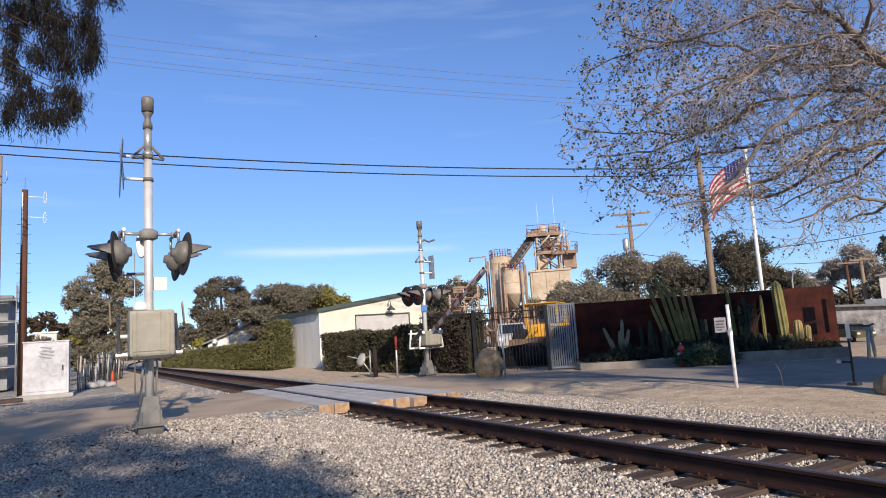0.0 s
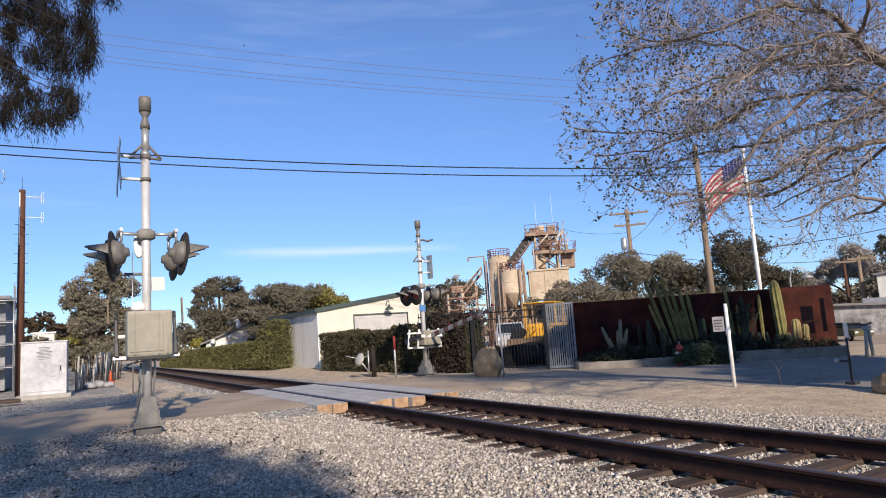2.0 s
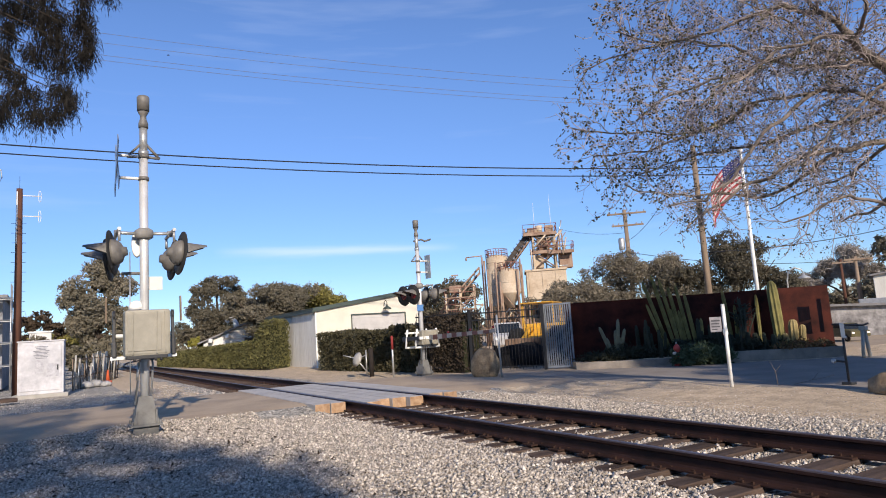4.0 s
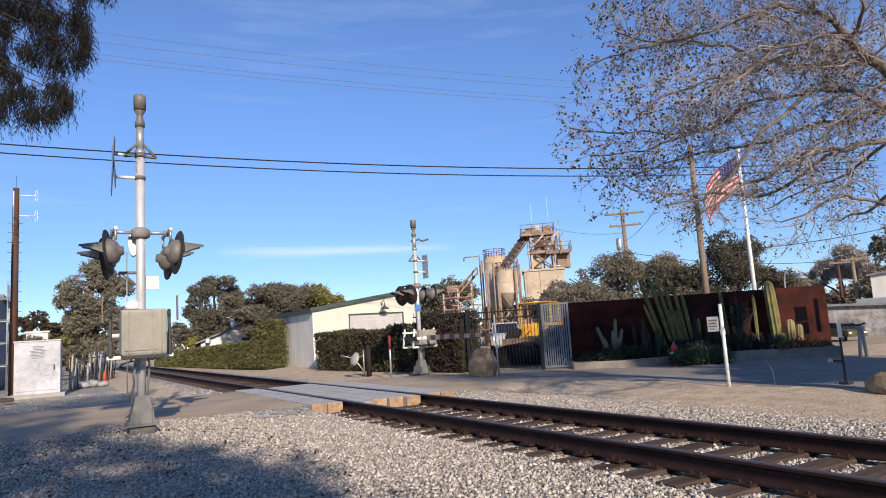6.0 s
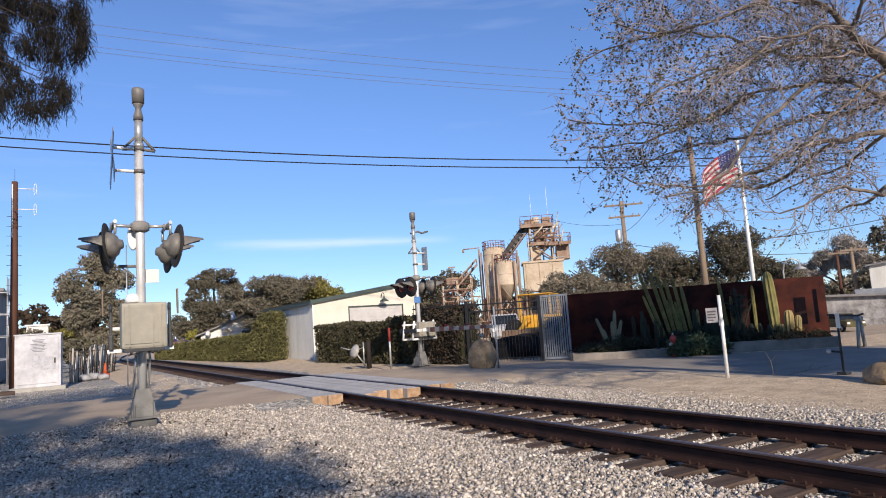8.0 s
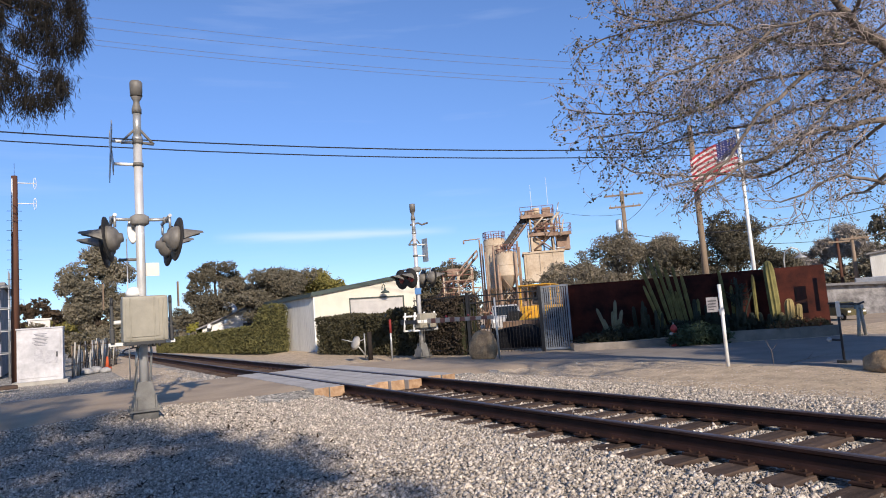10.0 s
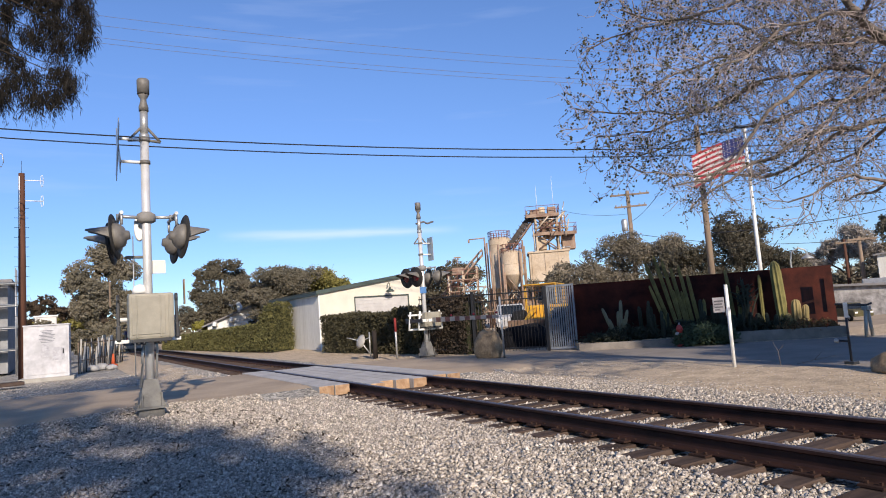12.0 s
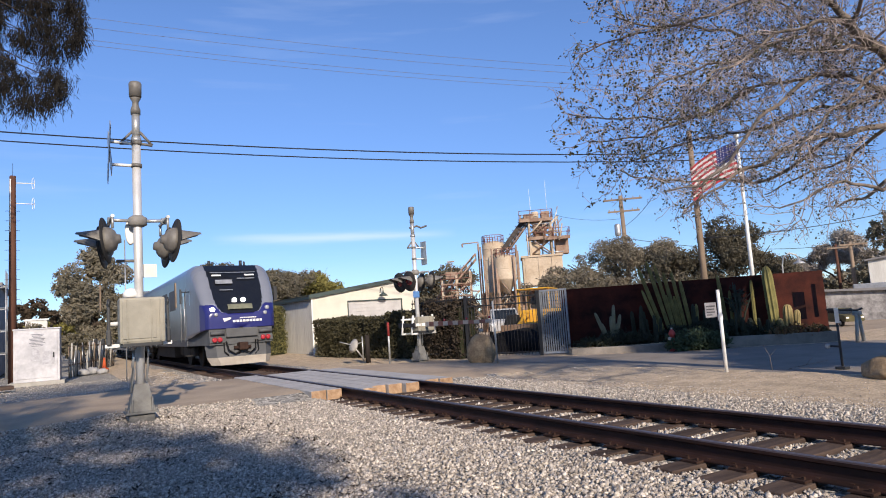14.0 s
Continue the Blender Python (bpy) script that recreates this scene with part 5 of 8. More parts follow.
def eucalyptus():
    """Only its hanging outer foliage reaches into view."""
    foot = Vector((-5.2, 7.2, 0))
    t = thing("eucalyptus_tree", "eucalyptus tree with hanging narrow dark leaves", "tree", foot)
    bm = bmesh.new()
    tube(bm, [(0, 0, -0.2), (0.2, 0.1, 2.5), (0.7, 0.4, 5.2), (1.2, 0.7, 7.5)], 0.34, 10, 0.14)
    # sprays: x, y, z, how wide and how tall each tuft is
    tufts = [(5.14, 2.12, 5.83, 0.34, 0.21), (5.48, 2.12, 5.85, 0.16, 0.21), (5.56, 2.12, 5.58, 0.1, 0.18), (5.17, 2.12, 5.51, 0.31, 0.16), (5.49, 2.12, 5.36, 0.11, 0.11), (5.25, 2.12, 5.25, 0.2, 0.1), (4.93, 2.12, 5.33, 0.15, 0.11), (5.24, 2.12, 4.89, 0.21, 0.13), (5.33, 2.12, 4.73, 0.1, 0.13), (5.17, 2.12, 4.58, 0.11, 0.1), (4.97, 2.12, 4.53, 0.2, 0.1)]
    tufts += [(4.93, 2.12, 4.79, 0.2, 0.08), (4.7, 2.11, 4.69, 0.16, 0.07), (4.63, 2.1, 4.51, 0.06, 0.13), (4.74, 2.11, 5.88, 0.28, 0.16), (4.98, 2.12, 6.1, 0.33, 0.1), (5.49, 2.12, 6.21, 0.16, 0.08), (4.67, 2.11, 5.58, 0.13, 0.11), (4.63, 2.1, 5.2, 0.1, 0.23), (4.76, 2.11, 5.0, 0.15, 0.07), (5.76, 2.11, 6.36, 0.13, 0.07)]
    crown = [((3.3, 1.4, 6.9), 0.9), ((2.4, 1.2, 6.8), 1.3), ((4.4, 1.8, 7.0), 0.7), ((0.8, 0.8, 8.2), 1.6), ((2.6, 1.3, 8.5), 1.3), ((4.2, 1.4, 8.6), 1.0)]
    rng = np.random.default_rng(9)
    tips, width = [], []
    for x, y, z, rx, rz in tufts:
        mid = Vector((x * 0.75, y * 0.7 + 0.1, z + 0.35))
        tube(bm, [(1.0, 0.6, 6.6), mid, (x - rx, y, z + 0.06), (x, y, z + rz * 0.4)], 0.011, 5, 0.003)
        n = int(60 + 3600 * rx * rz)
        d = rng.normal(size=(n, 3)) * np.array([rx, 0.20, rz]) * 0.40
        tips.append(np.array([x, y, z]) + d)
        width.append(np.full(n, 0.0042))
    for (x, y, z), r in crown:
        tube(bm, [(1.0, 0.6, 6.6), (x * 0.7, y * 0.7, z - 0.3), (x, y, z)], 0.03, 5, 0.006)
        tips.append(np.array([x, y, z]) + rng.normal(size=(700, 3)) * r * 0.5)
        width.append(np.full(700, 0.014))
    part("trunk", bm, BARKDARK, t, "dark trunk and thin limbs", True)
    tips, width = np.concatenate(tips), np.concatenate(width)
    # each spray is a hanging twig with narrow leaves along it
    n = len(tips)
    sway = rng.normal(0, 0.28, (n, 3)) + np.array([0, 0, -1.0])
    reach = rng.uniform(0.08, 0.22, n)
    pts, ups, wide = [], [], []
    for k in range(9):
        f = k / 8
        pts.append(tips + sway * (reach * f)[:, None] + rng.normal(0, 0.012, (n, 3)) + np.array([0, 0, -0.05]) * f * f)
        ups.append(sway * 0.7 + rng.normal(0, 0.38, (n, 3)) + np.array([0, 0, -0.5]))
        wide.append(width)
    p, u, wide = np.concatenate(pts), np.concatenate(ups), np.concatenate(wide)[:, None]
    u /= np.linalg.norm(u, axis=1, keepdims=True)
    m = len(p)
    w = np.cross(u, rng.normal(size=(m, 3)))
    w /= np.linalg.norm(w, axis=1, keepdims=True)
    s = rng.uniform(0.05, 0.11, m)[:, None]
    v = np.stack([p, p + u * s * 0.45 + w * wide, p + u * s, p + u * s * 0.45 - w * wide], 1).reshape(-1, 3)
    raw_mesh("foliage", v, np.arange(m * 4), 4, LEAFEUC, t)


# ---- poles and wires ----
def cable(name, label, a, b, sag, r):
    bm = bmesh.new()
    a, b = Vector(a), Vector(b)
    tube(bm, [a.lerp(b, k / 24) - Vector((0, 0, 4 * sag * (k / 24) * (1 - k / 24))) for k in range(25)], r, 5)
    return structure(name, bm, WIRE, label, "cable", True, "structure")


def pole(label, at, tall, r0, r1, bark, lean=(0, 0), arms=(), name="utility_pole"):
    p = thing(name, label, "pole", at)
    bm = bmesh.new()
    rod(bm, (0, 0, -0.3), (lean[0], lean[1], tall), r0, r1, 12)
    part("shaft", bm, bark, p)
    for z, half, turn in arms:
        bm = bmesh.new()
        box(bm, (-half, -0.05, z - 0.06), (half, 0.05, z + 0.06), 0.006, Matrix.Translation((lean[0] * z / tall, lean[1] * z / tall - 0.0, 0)) @ pose(0, -0.17, 0) @ pose(0, 0, 0, 0, 0, turn))
        arm = part("cross_arm", bm, POLEWOOD, p)
        for x in (-0.9, -0.55, 0.55, 0.9):
            bm = bmesh.new()
            m = Matrix.Translation((lean[0] * z / tall, lean[1] * z / tall, 0)) @ pose(0, -0.17, 0) @ pose(0, 0, 0, 0, 0, turn)
            lathe(bm, [(0.02, 0.05), (0.045, 0.08), (0.03, 0.13), (0.04, 0.17), (0.015, 0.2)], (x * half, 0, z), 8, m)
            part("insulator", bm, BOXGREY, arm)
    return p


def build_poles():
    p = pole("tall dark-brown wooden pole with two white antenna arms", (-1.46, 33, 0), 8.75, 0.17, 0.12, POLEDARK, (0.0, 0), name="antenna_pole")
    for z in (8.45, 7.55):
        bm = bmesh.new()
        rod(bm, (0.1, 0, z), (0.78, 0, z), 0.02, n=6)
        part("antenna_arm", bm, WHITE, p, "white antenna arm")
        bm = bmesh.new()
        tube(bm, [(0.75 + 0.05 * math.cos(q), 0, z + 0.26 * math.sin(q)) for q in np.linspace(0, 6.28, 17)], 0.011, 5)
        part("dipole_loop", bm, WHITE, p, "thin white dipole loop")
    bm = bmesh.new()
    rod(bm, (-0.08, -0.13, 6.3), (-0.08, -0.13, 8.6), 0.025, n=6)
    part("conduit", bm, WHITE, p)
    bm = bmesh.new()
    rod(bm, (0, 0, 8.7), (0, 0, 9.3), 0.008, n=5)
    part("whip", bm, IRON, p)
    for k in range(12):
        bm = bmesh.new()
        rod(bm, (-0.28, 0, 2.6 + 0.42 * k), (0.26, 0, 2.6 + 0.42 * k), 0.009, n=5)
        part("climbing_step", bm, IRON, p)
    p = pole("slim wooden pole with a curved street light bracket", (-2.15, 30, 0), 9.4, 0.10, 0.07, POLEWOOD)
    bm = bmesh.new()
    tube(bm, [(0, 0, 8.4), (0.16, 0, 8.3), (0.24, 0, 8.5), (0.2, 0, 8.8), (0, 0, 8.9)], 0.02, 6)
    part("bracket", bm, GALV, p)
    p = pole("weathered wooden utility pole with two cross arms", (34.9, 33.0, 0), 9.25, 0.19, 0.13, POLEWOOD, (-0.1, 0), ((8.95, 1.35, -40), (8.1, 1.1, -40)))
    bm = bmesh.new()
    lathe(bm, [(0.2, 0), (0.22, 0.1), (0.22, 0.75), (0.15, 0.85)], (-0.35, 0.3, 6.4), 14)
    part("transformer", bm, GALV, p, "grey pole transformer can")
    pole("weathered leaning wooden utility pole behind the steel wall", (22.2, 17.05, 0), 8.3, 0.135, 0.10, POLEWOOD, (0.02, 0))
    pole("dark utility pole far along the road", (51.2, 27.4, 0), 5.0, 0.13, 0.10, POLEDARK, arms=((4.7, 0.8, -40),))
    pole("brown utility pole far along the road", (46.3, 23.8, 0), 4.7, 0.15, 0.11, POLEWOOD, arms=((4.5, 0.9, -40),))
    f = thing("flagpole", "white flagpole behind the steel wall", "flagpole", (22.39, 15.09, 0))
    bm = bmesh.new()
    rod(bm, (0, 0, -0.2), (0, 0, 7.5), 0.085, 0.05, 14)
    part("shaft", bm, WHITE, f, "white-painted shaft")
    bm = bmesh.new()
    bmesh.ops.create_uvsphere(bm, u_segments=12, v_segments=8, radius=0.09, matrix=pose(0, 0, 7.57))
    part("finial", bm, WHITE, f)
    cable("power_cable", "black overhead power cable", (-14, 31.6, 10.54), (37, 17.2, 8.9), 1.15, 0.026)
    cable("power_cable", "black overhead power cable", (-14, 31.6, 10.21), (37, 17.2, 8.54), 1.15, 0.024)
    thin = mat("thin_grey_cable", (0.20, 0.19, 0.20), rough=0.7, bump=0)
    for z0, z1 in ((23.1, 17.4), (22.4, 17.0), (21.6, 16.2), (21.25, 15.9)):
        c = cable("high_voltage_cable", "thin distant overhead cable", (-8, 48, z0), (44, 27.5, z1), 0.9, 0.012)
        c.data.materials[0] = thin
    cable("service_cable", "thin overhead service cable", (34.8, 33, 7.6), (36.6, 42.9, 9.7), 0.3, 0.012)
    cable("service_cable", "thin overhead service cable", (34.8, 33, 7.0), (22.2, 17.05, 8.2), 0.6, 0.014)
    cable("service_cable", "thin overhead service cable", (22.2, 17.05, 3.9), (52.5, 20.0, 7.6), 0.5, 0.02)
    cable("service_cable", "thin overhead service cable", (34.8, 33, 6.2), (51.2, 27.4, 4.9), 0.5, 0.02)


# ---- aggregate plant ----
def handrail(parent, pts, high=1.0):
    bm = bmesh.new()
    for z in (high, high * 0.5):
        tube(bm, [Vector(p) + Vector((0, 0, z)) for p in pts], 0.025, 5)
    for a, b in zip(pts, pts[1:]):
        for k in range(4):
            p = Vector(a).lerp(Vector(b), k / 3)
            rod(bm, p, p + Vector((0, 0, high)), 0.022, n=5)
    return part("handrail", bm, mat("red_oxide_rail", (0.28, 0.13, 0.10), rough=0.8), parent, "rusty red handrail")


def plant():
    """Batching plant. In its own space x runs across the view, y away from it."""
    s = thing("batching_plant", "dusty cream silos and rusty steel towers of a batching plant", "industrial plant", (31.9, 44.9, 0), "", -36.5)
    for x, y, r, top, shoulder, tip, label in ((-0.1, 1.9, 0.96, 7.5, 3.3, 2.0, "tall dusty cream silo with cone bottom"), (0.85, 0.0, 0.90, 6.1, 4.25, 3.05, "cream silo with cone bottom")):
        bm = bmesh.new()
        lathe(bm, [(0.22, tip), (r, shoulder), (r * 1.02, shoulder + 0.02), (r * 1.02, shoulder + 0.12), (r, shoulder + 0.14), (r, top), (r * 0.9, top + 0.15), (0.2, top + 0.3)], (x, y, 0), 28)
        silo = part("silo", bm, SILO, s, label)
        bm = bmesh.new()
        for z in np.arange(shoulder + 0.9, top, 0.95):
            lathe(bm, [(r * 1.012, z), (r * 1.012, z + 0.05)], (x, y, 0), 28)
        part("weld_band", bm, SILO, silo)
        for k in range(4):
            q = math.radians(45 + 90 * k)
            bm = bmesh.new()
            rod(bm, (x + r * math.cos(q), y + r * math.sin(q), -0.2), (x + r * math.cos(q), y + r * math.sin(q), shoulder + 0.3), 0.08, n=6)
            part("silo_leg", bm, PLANTRUST, s)
            bm = bmesh.new()
            q2 = math.radians(135 + 90 * k)
            rod(bm, (x + r * math.cos(q), y + r * math.sin(q), 0.6), (x + r * math.cos(q2), y + r * math.sin(q2), 2.6), 0.04, n=5)
            rod(bm, (x + r * math.cos(q), y + r * math.sin(q), 4.4), (x + r * math.cos(q2), y + r * math.sin(q2), 2.6), 0.04, n=5)
            part("brace", bm, PLANTRUST, s)
        ring = [(x + r * math.cos(q), y + r * math.sin(q), top) for q in np.linspace(0, 2 * math.pi, 9)]
        handrail(s, ring, 0.75)
    for x, y, z in ((-1.35, 0.9, 7.6), (-1.15, 0.3, 7.2), (1.95, -0.3, 6.6), (1.55, -0.9, 6.2), (-0.2, -0.6, 6.9), (-0.9, -0.2, 6.4), (1.85, 0.5, 7.2), (0.1, -1.0, 5.2)):
        bm = bmesh.new()
        rod(bm, (x, y, -0.2), (x, y, z), 0.075, n=8)
        part("fill_pipe", bm, PLANTRUST, s, "rusty vertical fill pipe")
    bm = bmesh.new()
    rod(bm, (-2.7, 0.9, 7.65), (-1.3, 0.9, 7.7), 0.05, n=6)
    rod(bm, (-2.7, 0.9, 7.65), (-2.7, 0.9, 7.35), 0.08, n=6)
    part("vent_arm", bm, PLANTRUST, s)
    # square weigh bin and tower with platforms
    bm = bmesh.new()
    box(bm, (2.3, -0.2, 3.6), (5.6, 2.8, 6.0), 0.04)
    box(bm, (2.2, -0.3, 5.95), (5.7, 2.9, 6.12), 0.02)
    for x in (2.5, 3.6, 4.7):
        box(bm, (x, -0.26, 3.7), (x + 0.08, -0.18, 5.9))
    part("aggregate_bin", bm, SILO, s, "square dusty aggregate bin")
    for x in (2.4, 5.5):
        for y in (0, 2.6):
            bm = bmesh.new()
            rod(bm, (x, y, -0.2), (x, y, 3.7), 0.12, n=6)
            part("bin_leg", bm, PLANTRUST, s)
    for x0, x1, z0, z1 in ((3.1, 4.9, 6.1, 9.2),):
        for x in (x0, x1):
            for y in (0.4, 2.2):
                bm = bmesh.new()
                box(bm, (x - 0.08, y - 0.08, z0), (x + 0.08, y + 0.08, z1))
                part("tower_leg", bm, SILO, s)
        for y in (0.4, 2.2):
            for a, b in (((x0, 6.2), (x1, 7.6)), ((x1, 6.2), (x0, 7.6)), ((x0, 7.7), (x1, 9.0)), ((x1, 7.7), (x0, 9.0))):
                bm = bmesh.new()
                rod(bm, (a[0], y, a[1]), (b[0], y, b[1]), 0.06, n=6)
                part("brace", bm, PLANTRUST, s)
    for x0, x1, z, y0, y1 in ((2.3, 5.1, 9.15, 0.1, 2.5), (4.3, 6.4, 7.5, 0.0, 2.6), (2.8, 5.1, 7.6, 0.2, 2.4)):
        bm = bmesh.new()
        box(bm, (x0, y0, z), (x1, y1, z + 0.12), 0.01)
        box(bm, (x0, y0 - 0.03, z - 0.16), (x1, y0 + 0.05, z))
        part("platform", bm, PLANTRUST, s, "rusty steel platform")
        handrail(s, [(x0, y0, z + 0.1), (x1, y0, z + 0.1), (x1, y1, z + 0.1)], 0.7)
    bm = bmesh.new()
    box(bm, (2.7, 0.7, 9.27), (3.5, 1.8, 9.75), 0.05)
    part("drive_head", bm, PLANTRUST, s, "rusty conveyor drive head")
    bm = bmesh.new()
    rod(bm, (3.7, 1.2, 9.3), (3.7, 1.2, 9.95), 0.3, n=12)
    part("dust_collector", bm, SILO, s, "dusty round collector")
    bm = bmesh.new()
    for y in (0.8, 1.6):
        rod(bm, (1.0, y, 6.5), (3.3, y, 9.3), 0.07, n=6)
        rod(bm, (1.0, y, 7.0), (3.3, y, 9.8), 0.06, n=6)
        for k in range(9):
            p = Vector((1.0, y, 6.5)).lerp(Vector((3.3, y, 9.3)), k / 8)
            rod(bm, p, p + Vector((0.28 if k < 8 else 0, 0, 0.5 + (0.34 if k < 8 else 0))), 0.035, n=5)
    part("conveyor_frame", bm, PLANTRUST, s, "rusty inclined conveyor frame")
    bm = bmesh.new()
    a = math.atan2(2.8, 2.3)
    box(bm, (0, 0.85, 0.12), (math.hypot(2.3, 2.8), 1.55, 0.2), 0.0, Matrix.Translation((1.0, 0, 6.5)) @ Euler((0, -a, 0)).to_matrix().to_4x4())
    part("conveyor_belt", bm, RUBBER, s, "black conveyor belt")
    bm = bmesh.new()
    box(bm, (0.1, 0.72, 0.22), (math.hypot(2.3, 2.8) - 0.2, 0.78, 0.62), 0.0, Matrix.Translation((1.0, 0, 6.5)) @ Euler((0, -a, 0)).to_matrix().to_4x4())
    for k in range(8):
        box(bm, (0.25 + 0.42 * k, 0.66, 0.05), (0.31 + 0.42 * k, 0.72, 0.75), 0.0, Matrix.Translation((1.0, 0, 6.5)) @ Euler((0, -a, 0)).to_matrix().to_4x4())
    part("conveyor_guard", bm, mat("dark_sooty_steel", (0.10, 0.085, 0.075), (0.06, 0.05, 0.045), rough=0.85), s, "dark side guard of the conveyor")
    for x, z in ((3.35, 12.0), (4.75, 12.6)):
        bm = bmesh.new()
        rod(bm, (x, 1.2, 9.4), (x, 1.2, z), 0.022, 0.008, 5)
        part("whip_antenna", bm, WHITE, s, "thin white whip antenna")
    bm = bmesh.new()
    vs = []
    for w_, z in ((0.95, 9.1), (0.95, 8.2), (0.35, 7.2)):
        vs.append([(4.0 - w_ * 0.6, 1.3 - w_ * 0.6, z), (4.0 + w_ * 0.6, 1.3 - w_ * 0.6, z), (4.0 + w_ * 0.6, 1.3 + w_ * 0.6, z), (4.0 - w_ * 0.6, 1.3 + w_ * 0.6, z)])
    for a_, b_ in zip(vs, vs[1:]):
        ra, rb = [bm.verts.new(p) for p in a_], [bm.verts.new(p) for p in b_]
        for k in range(4):
            bm.faces.new((ra[k], rb[k], rb[(k + 1) % 4], ra[(k + 1) % 4]))
    bmesh.ops.remove_doubles(bm, verts=bm.verts[:], dist=0.001)
    hop = part("feed_hopper", bm, PLANTRUST, s, "rusty feed hopper")
    hop.modifiers.new("thick", "SOLIDIFY").thickness = 0.04
    rng = random.Random(31)
    for k in range(78):
        x, y = rng.uniform(-2.0, 5.6), rng.uniform(-0.6, 3.0)
        z = rng.uniform(0.2, 3.2) if x < 2.4 else rng.uniform(5.8, 8.8)
        bm = bmesh.new()
        d_ = rng.choice(((1, 0, 0), (0, 0, 1), (1, 0, 1), (-1, 0, 1), (0, 1, 0)))
        ln = rng.uniform(0.8, 1.9)
        rod(bm, (x, y, z), (min(5.8, x + d_[0] * ln), y + d_[1] * ln, z + d_[2] * ln), rng.uniform(0.03, 0.07), n=6)
        part("pipe_run", bm, rng.choice((PLANTRUST, SILO, GALV)), s)
    for k, (x0, x1, z0, z1) in enumerate(((5.2, 6.3, 6.2, 7.45), (3.0, 3.9, 6.3, 7.4), (4.2, 4.9, 9.3, 9.9))):
        bm = bmesh.new()
        box(bm, (x0, 0.8, z0), (x1, 2.2, z1), 0.03)
        part("equipment_box", bm, SILO if k % 2 else PLANTRUST, s, "dusty equipment housing")
    bm = bmesh.new()
    box(bm, (-1.2, 2.6, 0), (5.8, 5.5, 3.4), 0.05)
    part("control_room", bm, PLANTRUST, s, "rusty clad control room behind the silos")
    # lower stair tower and second conveyor
    for x in (-4.6, -3.4, -2.2):
        for y in (0.4, 1.8):
            bm = bmesh.new()
            rod(bm, (x, y, -0.2), (x, y, 4.6 + 0.7 * (x + 4.6) / 2.4), 0.07, n=6)
            part("stair_leg", bm, SILO, s)
    for y in (0.35, 1.85):
        for i in range(4):
            for j in range(4):
                x0_, z0_ = -4.7 + 0.8 * i, 0.6 + 1.0 * j
                bm = bmesh.new()
                rod(bm, (x0_, y, z0_), (x0_ + 0.8, y, z0_ + (1.0 if (i + j) % 2 else -0.1)), 0.035, n=5)
                part("lattice_bar", bm, SILO if (i + j) % 3 else PLANTRUST, s)
    for z in (2.2, 3.2, 4.2):
        bm = bmesh.new()
        box(bm, (-4.7, 0.3, z), (-2.1, 1.9, z + 0.09))
        part("stair_landing", bm, PLANTRUST, s)
        handrail(s, [(-4.7, 0.3, z + 0.09), (-2.1, 0.3, z + 0.09)], 0.8)
    for k in range(3):
        bm = bmesh.new()
        for y in (0.5, 0.9):
            rod(bm, (-4.5 + 0.2 * k, y, 1.2 + k), (-2.6 + 0.2 * k, y, 2.2 + k), 0.05, n=5)
        for j in range(8):
            f = j / 7
            box(bm, (-4.5 + 0.2 * k + 1.9 * f - 0.1, 0.5, 1.22 + k + f), (-4.5 + 0.2 * k + 1.9 * f + 0.1, 0.9, 1.26 + k + f))
        part("stair_flight", bm, PLANTRUST, s)
    bm = bmesh.new()
    for y in (2.4, 3.1):
        rod(bm, (-7.5, y, 0.6), (-1.7, y, 6.4), 0.08, n=6)
        rod(bm, (-7.5, y, 1.1), (-1.7, y, 6.9), 0.06, n=6)
        for k in range(14):
            p = Vector((-7.5, y, 0.6)).lerp(Vector((-1.7, y, 6.4)), k / 13)
            rod(bm, p, p + Vector((0, 0, 0.5)), 0.035, n=5)
    part("conveyor_frame", bm, PLANTRUST, s, "rusty inclined conveyor frame")
    bm = bmesh.new()
    box(bm, (-4.3, 0.6, 4.7), (-3.3, 1.5, 5.3), 0.05)
    rod(bm, (-3.8, 1.0, 5.2), (-3.8, 1.0, 6.2), 0.03, n=5)
    box(bm, (-4.1, 0.9, 6.15), (-3.5, 1.05, 6.25))
    part("motor_house", bm, PLANTRUST, s, "rusty motor housing")


# ---- vehicles ----
def wheel(parent, x, y, z, r, w, axis_turn=0, rim=None):
    e = Matrix.Translation((x, y, z)) @ Euler((radians(90), 0, 0)).to_matrix().to_4x4()
    bm = bmesh.new()
    lathe(bm, [(r * 0.55, -w / 2), (r * 0.95, -w / 2), (r, -w * 0.3), (r, w * 0.3), (r * 0.95, w / 2), (r * 0.55, w / 2)], n=22, m=e)
    t = part("wheel", bm, RUBBER, parent, "black tyre")
    bm = bmesh.new()
    lathe(bm, [(r * 0.15, -w * 0.52), (r * 0.56, -w * 0.5), (r * 0.56, w * 0.5), (r * 0.15, w * 0.52)], n=16, m=e)
    part("rim", bm, rim or GALV, t)


